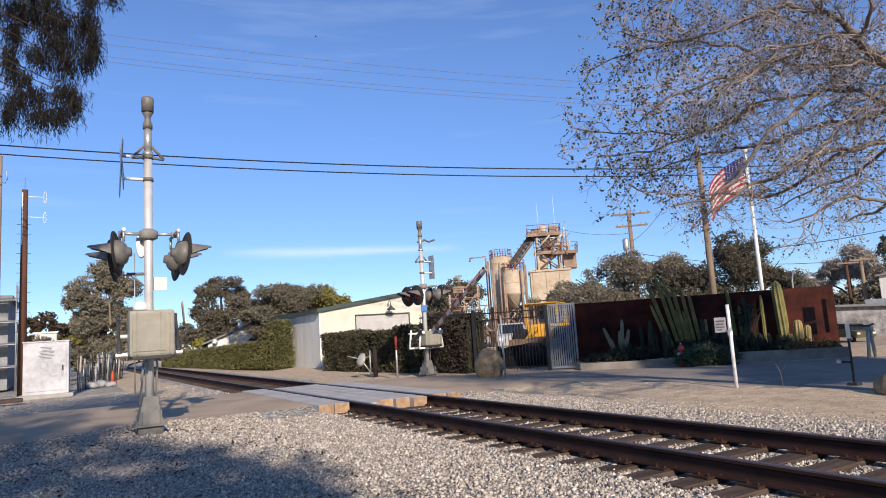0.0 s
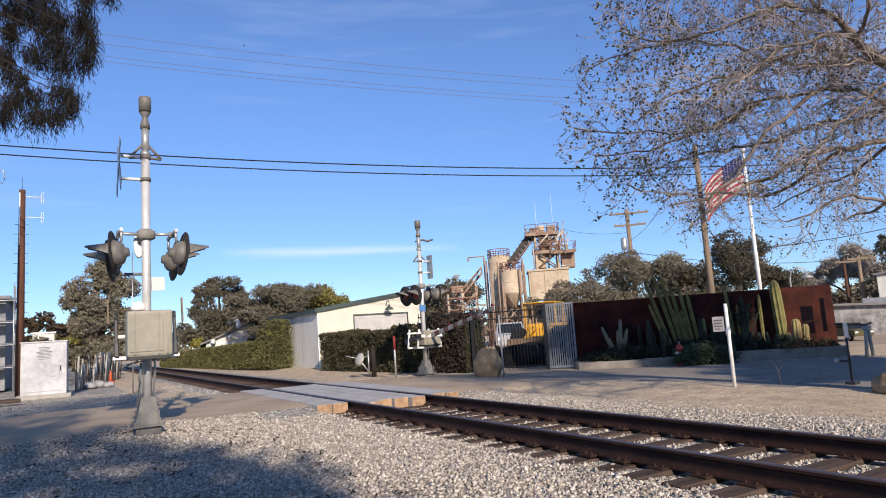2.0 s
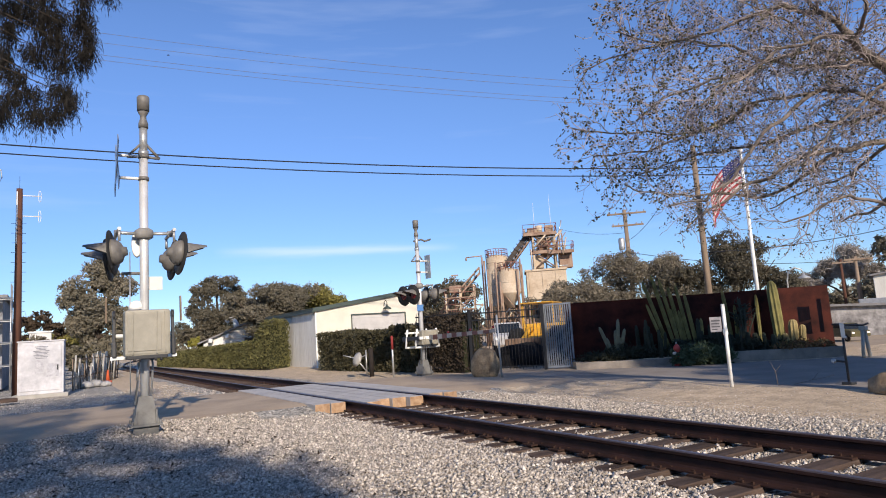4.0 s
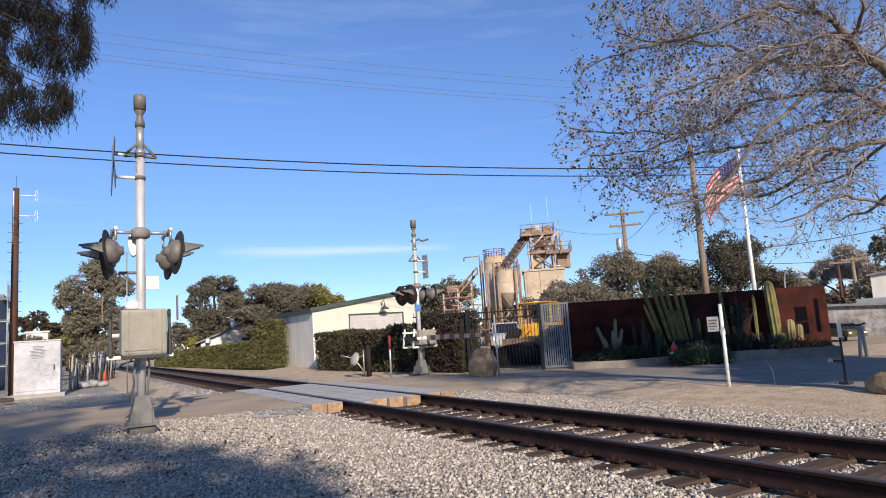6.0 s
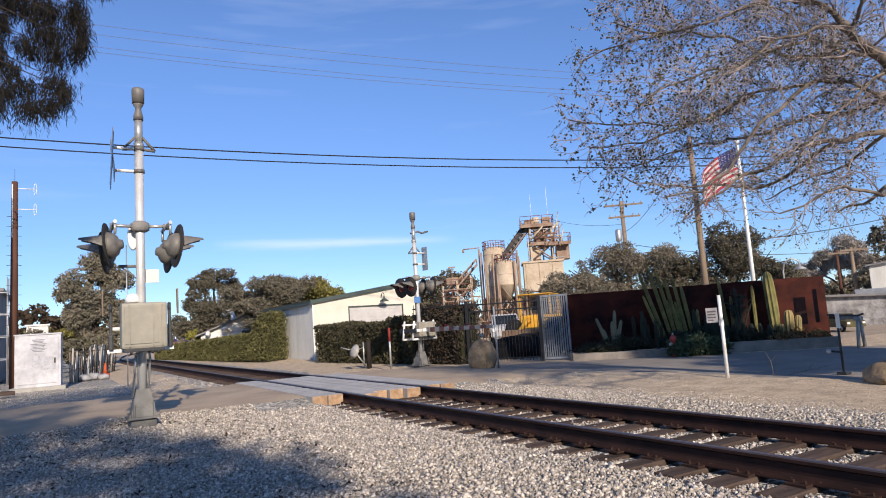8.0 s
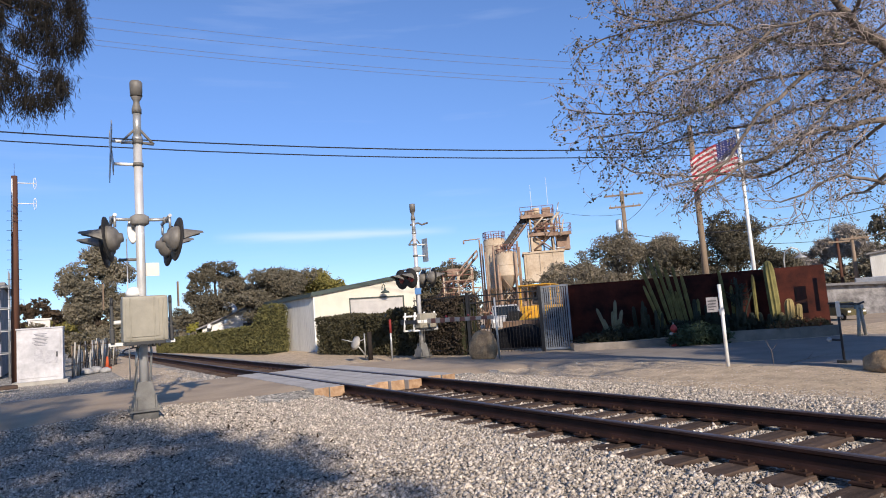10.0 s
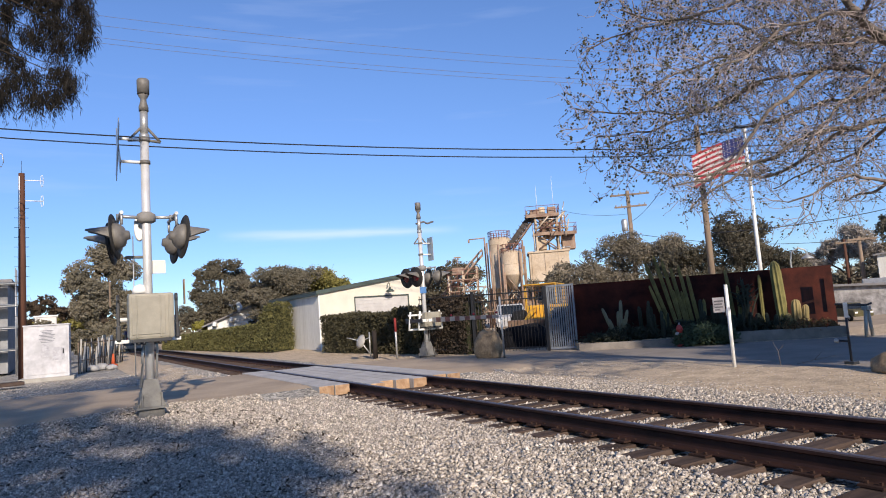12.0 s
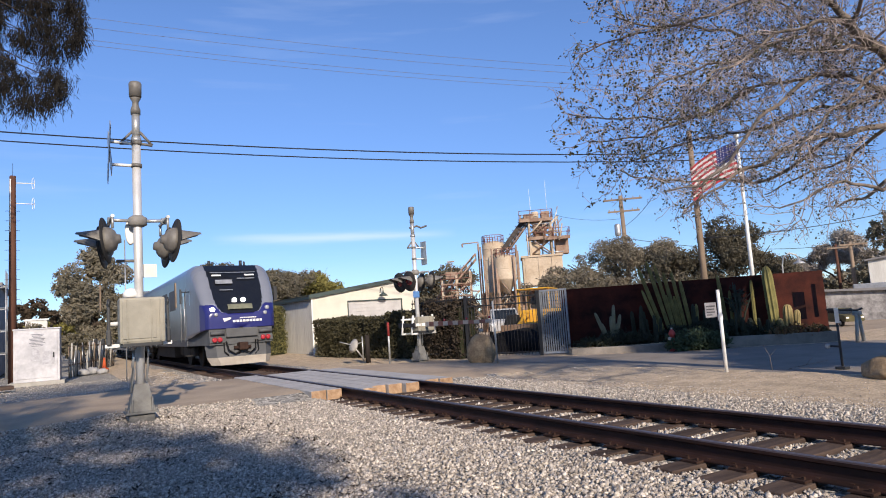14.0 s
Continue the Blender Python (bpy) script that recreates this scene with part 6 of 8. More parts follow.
def loader():
    l = thing("wheel_loader", "yellow wheel loader with open cab frame parked behind the gate", "wheel loader", (17.1, 21.3, 0), "", 40)
    bm = bmesh.new()
    box(bm, (0.0, -0.7, 0.75), (1.7, 0.7, 1.55), 0.08)
    box(bm, (-1.7, -0.5, 0.55), (-0.2, 0.5, 1.05), 0.05)
    part("body", bm, YELLOW, l, "yellow engine body")
    for x in (-0.55, 1.25):
        for y in (-0.62, 0.62):
            bm = bmesh.new()
            box(bm, (x - 0.045, y - 0.04, 1.0), (x + 0.045, y + 0.04, 2.35), 0.01)
            part("cab_post", bm, YELLOW, l)
    bm = bmesh.new()
    box(bm, (-0.75, -0.66, 2.35), (1.45, 0.66, 2.395), 0.02)
    part("cab_roof", bm, YELLOW, l, "flat yellow roof")
    bm = bmesh.new()
    box(bm, (0.1, -0.3, 1.6), (0.6, 0.3, 1.75), 0.05)
    box(bm, (0.5, -0.3, 1.7), (0.62, 0.3, 2.1), 0.04)
    part("operator_seat", bm, BLACK, l)
    bm = bmesh.new()
    for y in (-0.4, 0.4):
        tube(bm, [(0.2, y, 1.35), (-0.8, y, 1.25), (-1.8, y, 0.95), (-2.4, y, 0.55)], 0.10, 8)
    part("lift_arm", bm, YELLOW, l)
    bm = bmesh.new()
    pr = [(-2.3, 0.15), (-2.9, 0.1), (-3.1, 0.2), (-2.6, 0.35), (-2.35, 0.6), (-2.5, 1.0), (-2.3, 1.02), (-2.15, 0.6)]
    a = [bm.verts.new((x, -0.95, z)) for x, z in pr]
    b = [bm.verts.new((x, 0.95, z)) for x, z in pr]
    for i in range(len(pr)):
        j = (i + 1) % len(pr)
        bm.faces.new((a[i], a[j], b[j], b[i]))
    bm.faces.new(a[::-1])
    bm.faces.new(b)
    part("bucket", bm, PLANTRUST, l, "worn steel bucket")
    for x in (-1.05, 1.1):
        for y in (-0.8, 0.8):
            wheel(l, x, y, 0.70, 0.70, 0.46, rim=BLACK)
    return l


def pickup(label, at, turn, paint, name="pickup_truck", kind="pickup truck"):
    c = thing(name, label, kind, at, "", turn)
    side = [(-2.6, 0.45), (2.55, 0.45), (2.6, 0.9), (2.45, 1.05), (1.25, 1.12), (0.65, 1.75), (-0.75, 1.78), (-0.95, 1.15), (-2.6, 1.12)]
    bm = bmesh.new()
    a = [bm.verts.new((x, -0.9 + (0.12 if z > 1.3 else 0), z)) for x, z in side]
    b = [bm.verts.new((x, 0.9 - (0.12 if z > 1.3 else 0), z)) for x, z in side]
    for i in range(len(side)):
        j = (i + 1) % len(side)
        bm.faces.new((a[i], a[j], b[j], b[i]))
    bm.faces.new(a[::-1])
    bm.faces.new(b)
    bmesh.ops.bevel(bm, geom=bm.edges[:], offset=0.04, segments=2, affect="EDGES")
    part("body", bm, paint, c)
    glass = mat("dark_window_glass", (0.02, 0.025, 0.03), rough=0.08, bump=0)
    for y in (-0.835, 0.835):
        bm = bmesh.new()
        vs = [bm.verts.new((x, y * (1.02 if z < 1.3 else 0.955), z)) for x, z in ((1.02, 1.18), (0.58, 1.66), (-0.62, 1.69), (-0.78, 1.2))]
        bm.faces.new(vs)
        r = bmesh.ops.extrude_face_region(bm, geom=bm.faces[:])
        bmesh.ops.translate(bm, verts=[v for v in r["geom"] if isinstance(v, bmesh.types.BMVert)], vec=(0, 0.03 if y > 0 else -0.03, 0))
        part("side_window", bm, glass, c, "dark side window")
    bm = bmesh.new()
    box(bm, (0, -0.72, -0.01), (0.72, 0.72, 0.02), 0.0, Matrix.Translation((1.24, 0, 1.16)) @ Euler((0, radians(-134), 0)).to_matrix().to_4x4())
    part("windscreen", bm, glass, c, "dark windscreen")
    for x in (-1.7, 1.65):
        for y in (-0.82, 0.82):
            wheel(c, x, y, 0.36, 0.36, 0.22)
    for y in (-0.7, 0.7):
        bm = bmesh.new()
        box(bm, (2.54, y - 0.14, 0.75), (2.63, y + 0.14, 0.92), 0.02)
        part("headlight", bm, WHITE, c, "clear headlight")
    return c


# ---- cactus bed ----
def column(bm, base, top, r, ribs=9, index=0):
    """A ribbed cactus column with a rounded tip."""
    base, top = Vector(base), Vector(top)
    d = top - base
    n = ribs * 2
    u = d.orthogonal().normalized()
    w = d.normalized().cross(u)
    rings = []
    for f, s in ((0, 0.82), (0.15, 0.95), (0.5, 1.0), (0.85, 0.95), (0.95, 0.75), (0.99, 0.4), (1.0, 0.08)):
        rings.append([bm.verts.new(base + d * f + (u * math.cos(2 * math.pi * k / n) + w * math.sin(2 * math.pi * k / n)) * r * s * (1.0 if k % 2 else 0.78)) for k in range(n)])
    for a, b in zip(rings, rings[1:]):
        for k in range(n):
            f = bm.faces.new((a[k], a[(k + 1) % n], b[(k + 1) % n], b[k]))
            f.material_index = index
    bm.faces.new(rings[0][::-1])
    bm.faces.new(rings[-1])


def cactus(label, at, stems, material_, seed, group="cacti"):
    c = thing("column_cactus", label, "cactus", at, group)
    rng = random.Random(seed)
    for x, y, h, lx, ly, r in stems:
        bm = bmesh.new()
        column(bm, (x, y, -0.1), (x + lx, y + ly, h), r * (0.74 if r < 0.15 else 0.9))
        part("stem", bm, material_, c)
    return c


def build_cacti():
    # places run along the bed: f from the gate end to the far end, back from the kerb
    a, d = Vector((14.2, 16.3, 0.2)), Vector((0.711, -0.703, 0))
    nrm = Vector((0.703, 0.711, 0))

    def spot(f, back):
        return a + d * f + nrm * back

    rng = random.Random(6)
    across = d

    def spread(n, high, r, wide, tilt=0.0):
        rows = []
        for k in range(n):
            o = rng.uniform(-wide, wide)
            p = across * o + nrm * rng.uniform(-0.25, 0.25)
            lean = across * (o * 0.35 + tilt * high) + nrm * rng.uniform(-0.1, 0.1)
            rows.append((p.x, p.y, high * rng.uniform(0.68, 1.0), lean.x, lean.y, r * rng.uniform(0.85, 1.15)))
        return rows
    def fan(rows):
        return [(across.x * o, across.y * o, h, across.x * l, across.y * l, r) for o, h, l, r in rows]
    cactus("tall fanned clump of yellow-green column cacti against the wall", (16.97, 14.26, 0.2), fan(((-0.26, 2.45, -0.74, 0.085), (-0.10, 2.64, -0.62, 0.085), (0.03, 2.50, -0.52, 0.08), (0.16, 2.22, -0.40, 0.085), (-0.36, 1.7, -0.58, 0.07), (0.0, 1.5, -0.22, 0.07))), CACTUS, 1)
    cactus("leaning tall green column cacti beside the fanned clump", (17.25, 14.06, 0.2), fan(((0.02, 2.26, -0.36, 0.08), (0.18, 1.95, -0.28, 0.085), (0.30, 1.15, 0.02, 0.08), (-0.12, 1.45, -0.2, 0.07))), CACTUS, 14)
    cactus("pale grey-green branching cactus by the gate", (15.39, 15.48, 0.2), [(0, 0, 0.95, 0.02, 0, 0.10)] + [(across.x * o * 0.15, across.y * o * 0.15, h, across.x * o, across.y * o, 0.08) for o, h in ((-0.42, 1.08), (-0.26, 0.72), (0.10, 1.30), (0.26, 0.98), (0.16, 0.7))], mat("pale_cactus_skin", (0.20, 0.20, 0.135), (0.13, 0.13, 0.085), rough=0.7, scale=3, fine=40, bump=0.2), 2)
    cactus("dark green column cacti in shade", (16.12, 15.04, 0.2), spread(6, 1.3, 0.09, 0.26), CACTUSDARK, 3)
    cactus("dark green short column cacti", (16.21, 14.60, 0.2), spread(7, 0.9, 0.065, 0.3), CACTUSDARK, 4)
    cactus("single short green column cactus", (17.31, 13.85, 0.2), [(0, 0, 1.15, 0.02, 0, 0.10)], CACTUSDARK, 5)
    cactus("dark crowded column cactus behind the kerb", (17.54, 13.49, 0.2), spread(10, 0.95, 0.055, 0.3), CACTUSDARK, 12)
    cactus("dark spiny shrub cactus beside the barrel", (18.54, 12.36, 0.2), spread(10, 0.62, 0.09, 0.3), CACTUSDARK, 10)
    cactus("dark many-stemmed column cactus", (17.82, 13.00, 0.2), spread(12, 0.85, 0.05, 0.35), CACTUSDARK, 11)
    cactus("slim yellow-green column cacti behind the bed", (18.27, 13.33, 0.2), [(0, 0, 2.02, -0.14, 0.12, 0.085), (0.1, -0.1, 1.5, -0.02, 0, 0.08)], CACTUS, 7)
    cactus("thin pale column cactus against the wall", (18.87, 12.81, 0.2), [(0, 0, 1.78, 0.0, 0, 0.08)], CACTUS, 13)
    cactus("thick golden-green ribbed column cactus", (19.06, 12.26, 0.2), [(0, 0, 2.16, -0.08, 0.07, 0.19)], CACTUS, 8)
    cactus("fat fuzzy golden barrel cactus", (19.14, 11.91, 0.2), [(0, 0, 0.95, 0.05, 0, 0.16), (0.14, -0.14, 0.78, 0.08, -0.05, 0.14), (-0.14, 0.1, 0.55, -0.05, 0.03, 0.12)], mat("golden_spines", (0.34, 0.265, 0.12), (0.20, 0.155, 0.07), rough=0.8, scale=3, fine=60, bump=0.6), 9)
    # a spindly branching tree cactus
    c = thing("tree_cactus", "spindly branching dark tree cactus with forked arms", "cactus", (18.36, 12.96, 0.2))
    twist = random.Random(44)
    for k in range(9):
        bm = bmesh.new()
        o = twist.uniform(-0.35, 0.35)
        way = [Vector((0, 0, -0.1)), across * o * 0.4 + Vector((0, 0, 0.7)), across * o + nrm * twist.uniform(-0.2, 0.2) + Vector((0, 0, twist.uniform(1.1, 1.75)))]
        tube(bm, way, 0.035, 6, 0.022)
        for j in range(4):
            st = way[1].lerp(way[2], 0.2 + 0.2 * j)
            tube(bm, [st, st + across * twist.uniform(-0.2, 0.2) + Vector((0, 0, 0.06)), st + across * twist.uniform(-0.28, 0.28) + Vector((0, 0, twist.uniform(0.1, 0.3)))], 0.022, 5, 0.014)
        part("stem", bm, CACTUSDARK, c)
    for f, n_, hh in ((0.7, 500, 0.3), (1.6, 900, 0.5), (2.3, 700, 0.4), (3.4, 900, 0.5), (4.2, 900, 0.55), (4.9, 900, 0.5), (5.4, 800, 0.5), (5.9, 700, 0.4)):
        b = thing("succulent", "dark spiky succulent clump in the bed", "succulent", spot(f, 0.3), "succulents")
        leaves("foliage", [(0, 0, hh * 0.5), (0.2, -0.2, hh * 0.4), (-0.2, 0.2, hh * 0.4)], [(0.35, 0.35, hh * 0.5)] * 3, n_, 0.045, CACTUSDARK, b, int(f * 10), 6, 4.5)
    b = thing("shrub", "round grey-green shrub spilling over the kerb gap", "shrub", (16.5, 13.2, 0))
    leaves("foliage", [(0, 0, 0.28), (-0.35, 0.3, 0.22), (0.35, -0.3, 0.25)], [(0.5, 0.5, 0.32), (0.45, 0.4, 0.26), (0.42, 0.45, 0.27)], 5000, 0.05, mat("blue_green_shrub", (0.075, 0.10, 0.055), (0.05, 0.065, 0.035), rough=0.7, bump=0, vary=0.4), b, 41, 6, 2.6)
    b = thing("shrub", "low red and yellow succulents at the end of the bed", "shrub", spot(6.7, 0.1))
    leaves("foliage", [(-0.4, 0.3, 0.12), (0, 0, 0.15), (0.35, -0.4, 0.12)], [(0.4, 0.35, 0.2)] * 3, 2500, 0.05, mat("rusty_succulent", (0.22, 0.10, 0.05), (0.10, 0.09, 0.04), rough=0.7, bump=0, vary=0.5), b, 42, 8)
    h = thing("fire_hydrant", "small red fire hydrant beside the kerb", "hydrant", (15.9, 13.55, 0.0))
    bm = bmesh.new()
    lathe(bm, [(0.11, 0), (0.11, 0.05), (0.075, 0.07), (0.075, 0.46), (0.10, 0.48), (0.10, 0.53), (0.07, 0.60), (0.02, 0.65)], n=16)
    part("barrel", bm, RED, h, "red iron barrel")
    for sx in (-1, 1):
        bm = bmesh.new()
        rod(bm, (0, 0, 0.38), (sx * 0.15, 0, 0.38), 0.045, n=10)
        part("outlet", bm, GALV, h)
    bm = bmesh.new()
    rod(bm, (0, 0, 0.64), (0, 0, 0.70), 0.025, n=6)
    part("cap_nut", bm, GALV, h)


# ---- small things round the crossing ----
BIRD_WAY = (Vector((20.56, 56.4, 30.1)), Vector((-22.1, 70.0, 21.7)))


def boulder(label, at, size, seed):
    bm = bmesh.new()
    bmesh.ops.create_icosphere(bm, subdivisions=4, radius=1.0)
    for v in bm.verts:
        n = v.co.normalized()
        k = 1 + 0.16 * noise.noise(n * 1.3 + Vector((seed, 0, 0))) + 0.08 * noise.noise(n * 3.1 + Vector((0, seed, 0))) + 0.03 * noise.noise(n * 8)
        v.co = Vector((n.x * size[0], n.y * size[1], n.z * size[2])) * k
    b = structure("boulder", bm, ROCK, label, "boulder", True, "")
    b.location = at
    return b


def post(name, label, at, tall, r, material_, lean=(0, 0)):
    p = thing(name, label, "post", at)
    bm = bmesh.new()
    rod(bm, (0, 0, -0.1), (lean[0], lean[1], tall), r, n=10)
    part("shaft", bm, material_, p)
    return p


def text_plate(parent, name, lines, w, h, at, turn):
    """A sign plate facing -y before its turn, with bars for writing that cannot be read."""
    bm = bmesh.new()
    m = Matrix.Translation(at) @ pose(0, 0, 0, 0, 0, turn)
    box(bm, (-w / 2, -0.004, -h / 2), (w / 2, 0.004, h / 2), 0.0, m)
    # the white plate is coloured grey as if seen in shade
    plate = part(name, bm, mat("shade_greyed_sign_white", (0.33, 0.31, 0.325), (0.24, 0.23, 0.245), rough=0.6), parent, "white sign plate greyed for shade")
    for z, x0, x1, t in lines:
        bm = bmesh.new()
        box(bm, (x0 * w, -0.009, z * h - t * h / 2), (x1 * w, -0.005, z * h + t * h / 2), 0.0, m)
        part("writing_bar", bm, mat("faded_sign_ink", (0.11, 0.11, 0.12), (0.08, 0.08, 0.09), rough=0.7), plate)
    return plate


def small_things():
    boulder("tan rounded boulder at the road edge", (11.3, 16.95, 0.36), (0.45, 0.42, 0.56), 2.0)
    boulder("large tan boulder at the asphalt edge", (11.95, 5.68, 0.08), (0.52, 0.5, 0.27), 5.0)
    p = post("marker_post", "thin steel post with a red painted top", (10.1, 20.9, 0), 1.3, 0.035, GALV)
    bm = bmesh.new()
    rod(bm, (0, 0, 0.95), (0, 0, 1.42), 0.045, n=10)
    part("red_top", bm, mat("dull_red_paint", (0.26, 0.04, 0.035), (0.18, 0.03, 0.028), rough=0.7), p, "faded red painted top")
    post("marker_post", "thin bare steel post before the gate", (11.4, 16.25, 0), 1.85, 0.03, GALV, (-0.03, 0))
    p = post("sign_post", "white square post with a small sign plate", (11.64, 8.65, 0), 1.64, 0.036, WHITE)
    text_plate(p, "sign_plate", ((0.25, -0.38, 0.38, 0.10), (0.05, -0.38, 0.30, 0.08), (-0.15, -0.38, 0.34, 0.08), (-0.33, -0.38, 0.1, 0.08)), 0.22, 0.30, (-0.12, 0.12, 1.24), -42)
    bm = bmesh.new()
    box(bm, (-0.05, -0.03, 1.02), (0.04, 0.03, 1.14), 0.01)
    part("bracket", bm, WHITE, p)
    p = post("reflector_post", "white reflector post with a black barrier bracket", (12.62, 6.9, 0), 1.12, 0.022, BLACK)
    bm = bmesh.new()
    box(bm, (-0.036, -0.05, 0.86), (0.036, -0.038, 1.14), 0.004, pose(0, 0, 0, 0, 0, -50))
    part("reflector_plate", bm, WHITE, p, "white reflector plate")
    bm = bmesh.new()
    box(bm, (-0.09, -0.09, 0.0), (0.09, 0.09, 0.06), 0.01)
    part("black_base", bm, BLACK, p)
    bm = bmesh.new()
    rod(bm, (0, 0, 0.42), (-0.10, 0.13, 0.44), 0.02, n=8)
    part("lamp_arm", bm, BLACK, p)
    bm = bmesh.new()
    bmesh.ops.create_uvsphere(bm, u_segments=12, v_segments=8, radius=0.045, matrix=pose(-0.12, 0.16, 0.44))
    part("lamp", bm, GALV, p, "small round grey lamp")
    s = thing("barrier_stand", "grey concrete stand carrying a folded barrier arm", "barrier", (19.35, 10.0, 0))
    for x in (-1, 1):
        bm = bmesh.new()
        rod(bm, (x * 0.17, 0, 0), (x * 0.05, 0, 0.78), 0.05, 0.045, 8)
        part("leg", bm, CONCRETE, s)
    bm = bmesh.new()
    box(bm, (-0.09, -0.09, 0.74), (0.09, 0.09, 0.86), 0.02)
    part("cap", bm, CONCRETE, s)
    bm = bmesh.new()
    tube(bm, [(-0.45, 0.6, 0.95), (0, 0, 0.88), (0.08, -0.12, 0.93)], 0.028, 8)
    part("barrier_arm", bm, BLACK, s)
    # satellite dish on its frame
    d = thing("satellite_dish", "small pale satellite dish on a steel tripod", "satellite dish", (10.15, 23.5, 0))
    bm = bmesh.new()
    m = Matrix.Translation((-0.3, 0.0, 0.62)) @ Euler((radians(72), 0, radians(-78))).to_matrix().to_4x4()
    lathe(bm, [(0.03, 0.06), (0.16, 0.045), (0.27, 0.0), (0.28, 0.0), (0.17, 0.06), (0.03, 0.075)], n=24, m=m)
    part("dish", bm, mat("dull_dish_grey", (0.42, 0.40, 0.36), (0.33, 0.31, 0.28), rough=0.7), d, "pale round dish")
    bm = bmesh.new()
    rod(bm, (-0.3, 0, 0.62), (0.15, -0.05, 0.0), 0.025, n=8)
    rod(bm, (0.12, 0.1, 0.0), (0.12, 0.1, 0.95), 0.03, n=8)
    rod(bm, (-0.3, 0, 0.62), (0.12, 0.1, 0.75), 0.02, n=6)
    rod(bm, (-0.75, 0.25, 0.8), (-0.32, 0.05, 0.65), 0.018, n=6)
    part("tripod", bm, GALV, d, "grey steel tripod")
    p = post("short_post", "short dark wooden post beside the dish", (10.3, 23.2, 0), 1.0, 0.09, mat("tarred_post_wood", (0.035, 0.028, 0.024), rough=0.85))
    # white equipment cabinet
    c = thing("equipment_cabinet", "white painted steel track-side equipment cabinet with patched paint", "cabinet", (-0.52, 30.9, 0), "", -4)
    bm = bmesh.new()
    box(bm, (-0.78, -0.40, 0.05), (0.78, 0.55, 2.08), 0.015)
    part("body", bm, mat("patched_white_paint", (0.58, 0.565, 0.565), (0.42, 0.41, 0.415), rough=0.6, scale=1.1, fine=6, bump=0.05, dirt=0.3), c, "white body with grey overpainted patches")
    bm = bmesh.new()
    box(bm, (-0.81, -0.44, 2.08), (0.81, 0.58, 2.13), 0.01)
    part("roof", bm, M["patched_white_paint"], c)
    bm = bmesh.new()
    box(bm, (-0.70, -0.425, 0.18), (0.70, -0.402, 1.98), 0.006)
    door = part("door", bm, M["patched_white_paint"], c)
    for k in range(9):
        bm = bmesh.new()
        half = 0.14 + 0.05 * (k < 6) + 0.04 * (k % 3)
        box(bm, (0.02 - half, -0.431, 1.42 + 0.056 * k), (0.02 + half, -0.426, 1.446 + 0.056 * k))
        part("writing_bar", bm, mat("faded_print_grey", (0.22, 0.22, 0.24), (0.16, 0.16, 0.18), rough=0.7), door)
    for x in (-0.45, -0.15, 0.2, 0.48):
        bm = bmesh.new()
        box(bm, (x - 0.006, -0.431, 0.2), (x + 0.006, -0.426, 1.38))
        part("rib", bm, M["patched_white_paint"], door)
    for x0, x1, z0, z1 in ((0.18, 0.62, 0.70, 1.22), (-0.20, 0.10, 0.85, 1.36)):
        bm = bmesh.new()
        box(bm, (x0, -0.430, z0), (x1, -0.426, z1), 0.001)
        part("paint_patch", bm, mat("overpaint_grey", (0.50, 0.49, 0.50), (0.36, 0.35, 0.36), rough=0.65, scale=5, fine=20), door, "grey overpainted patch")
    bm = bmesh.new()
    box(bm, (0.55, -0.45, 0.95), (0.6, -0.425, 1.15), 0.005)
    part("handle", bm, IRON, door)
    bm = bmesh.new()
    box(bm, (-0.95, -0.55, -0.1), (0.95, 0.7, 0.05), 0.01)
    part("plinth", bm, CONCRETE, c)
    # fence, debris, barrels along the yard
    f = thing("yard_fence", "leaning dark metal yard fence with grey sheets", "fence", (0.6, 34.0, 0), "", 76)
    for k in range(44):
        bm = bmesh.new()
        x = 0.24 * k
        tilt = 0.05 * math.sin(k * 2.1)
        rod(bm, (x, 0, -0.1), (x + tilt * 2.2, 0.1 * math.sin(k * 3.7), 1.25 + 0.22 * math.sin(k * 1.3)), 0.022 + 0.02 * (k % 4 == 1), n=5)
        part("paling", bm, (POLEWOOD, GALV, IRON, CONCRETE)[(k * 7) % 4], f)
    for z in (0.45, 1.25):
        bm = bmesh.new()
        box(bm, (0, -0.02, z), (10.5, 0.02, z + 0.06))
        part("rail", bm, POLEWOOD, f)
    for k, (x, w) in enumerate(((4.5, 0.9), (6.2, 1.0), (8.0, 1.2), (9.6, 0.9))):
        bm = bmesh.new()
        box(bm, (x, 0.05, 0), (x + w, 0.08, 1.5 + 0.1 * (k % 2)), 0.0, pose(0, 0, 0, 4 - 3 * k, 0, 2))
        part("sheet", bm, GALV, f, "grey corrugated sheet")
    p = post("safety_cone", "orange plastic marker cone beside the fence", (2.2, 37.5, 0), 0.1, 0.2, mat("orange_plastic", (0.55, 0.11, 0.04), (0.42, 0.08, 0.03), rough=0.6))
    bm = bmesh.new()
    rod(bm, (0, 0, 0.0), (0, 0, 0.62), 0.11, 0.04, 14)
    part("cone", bm, M["orange_plastic"], p)
    for k, (x, y, s) in enumerate(((1.6, 36.2, 0.36), (2.0, 35.4, 0.26), (1.2, 35.6, 0.30))):
        bm = bmesh.new()
        bmesh.ops.create_icosphere(bm, subdivisions=3, radius=1)
        for v in bm.verts:
            q = v.co.normalized()
            v.co = Vector((q.x * s, q.y * s * 0.8, max(-0.1, q.z * s * 0.6))) * (1 + 0.25 * noise.noise(q * 2.2 + Vector((k, 0, 0))))
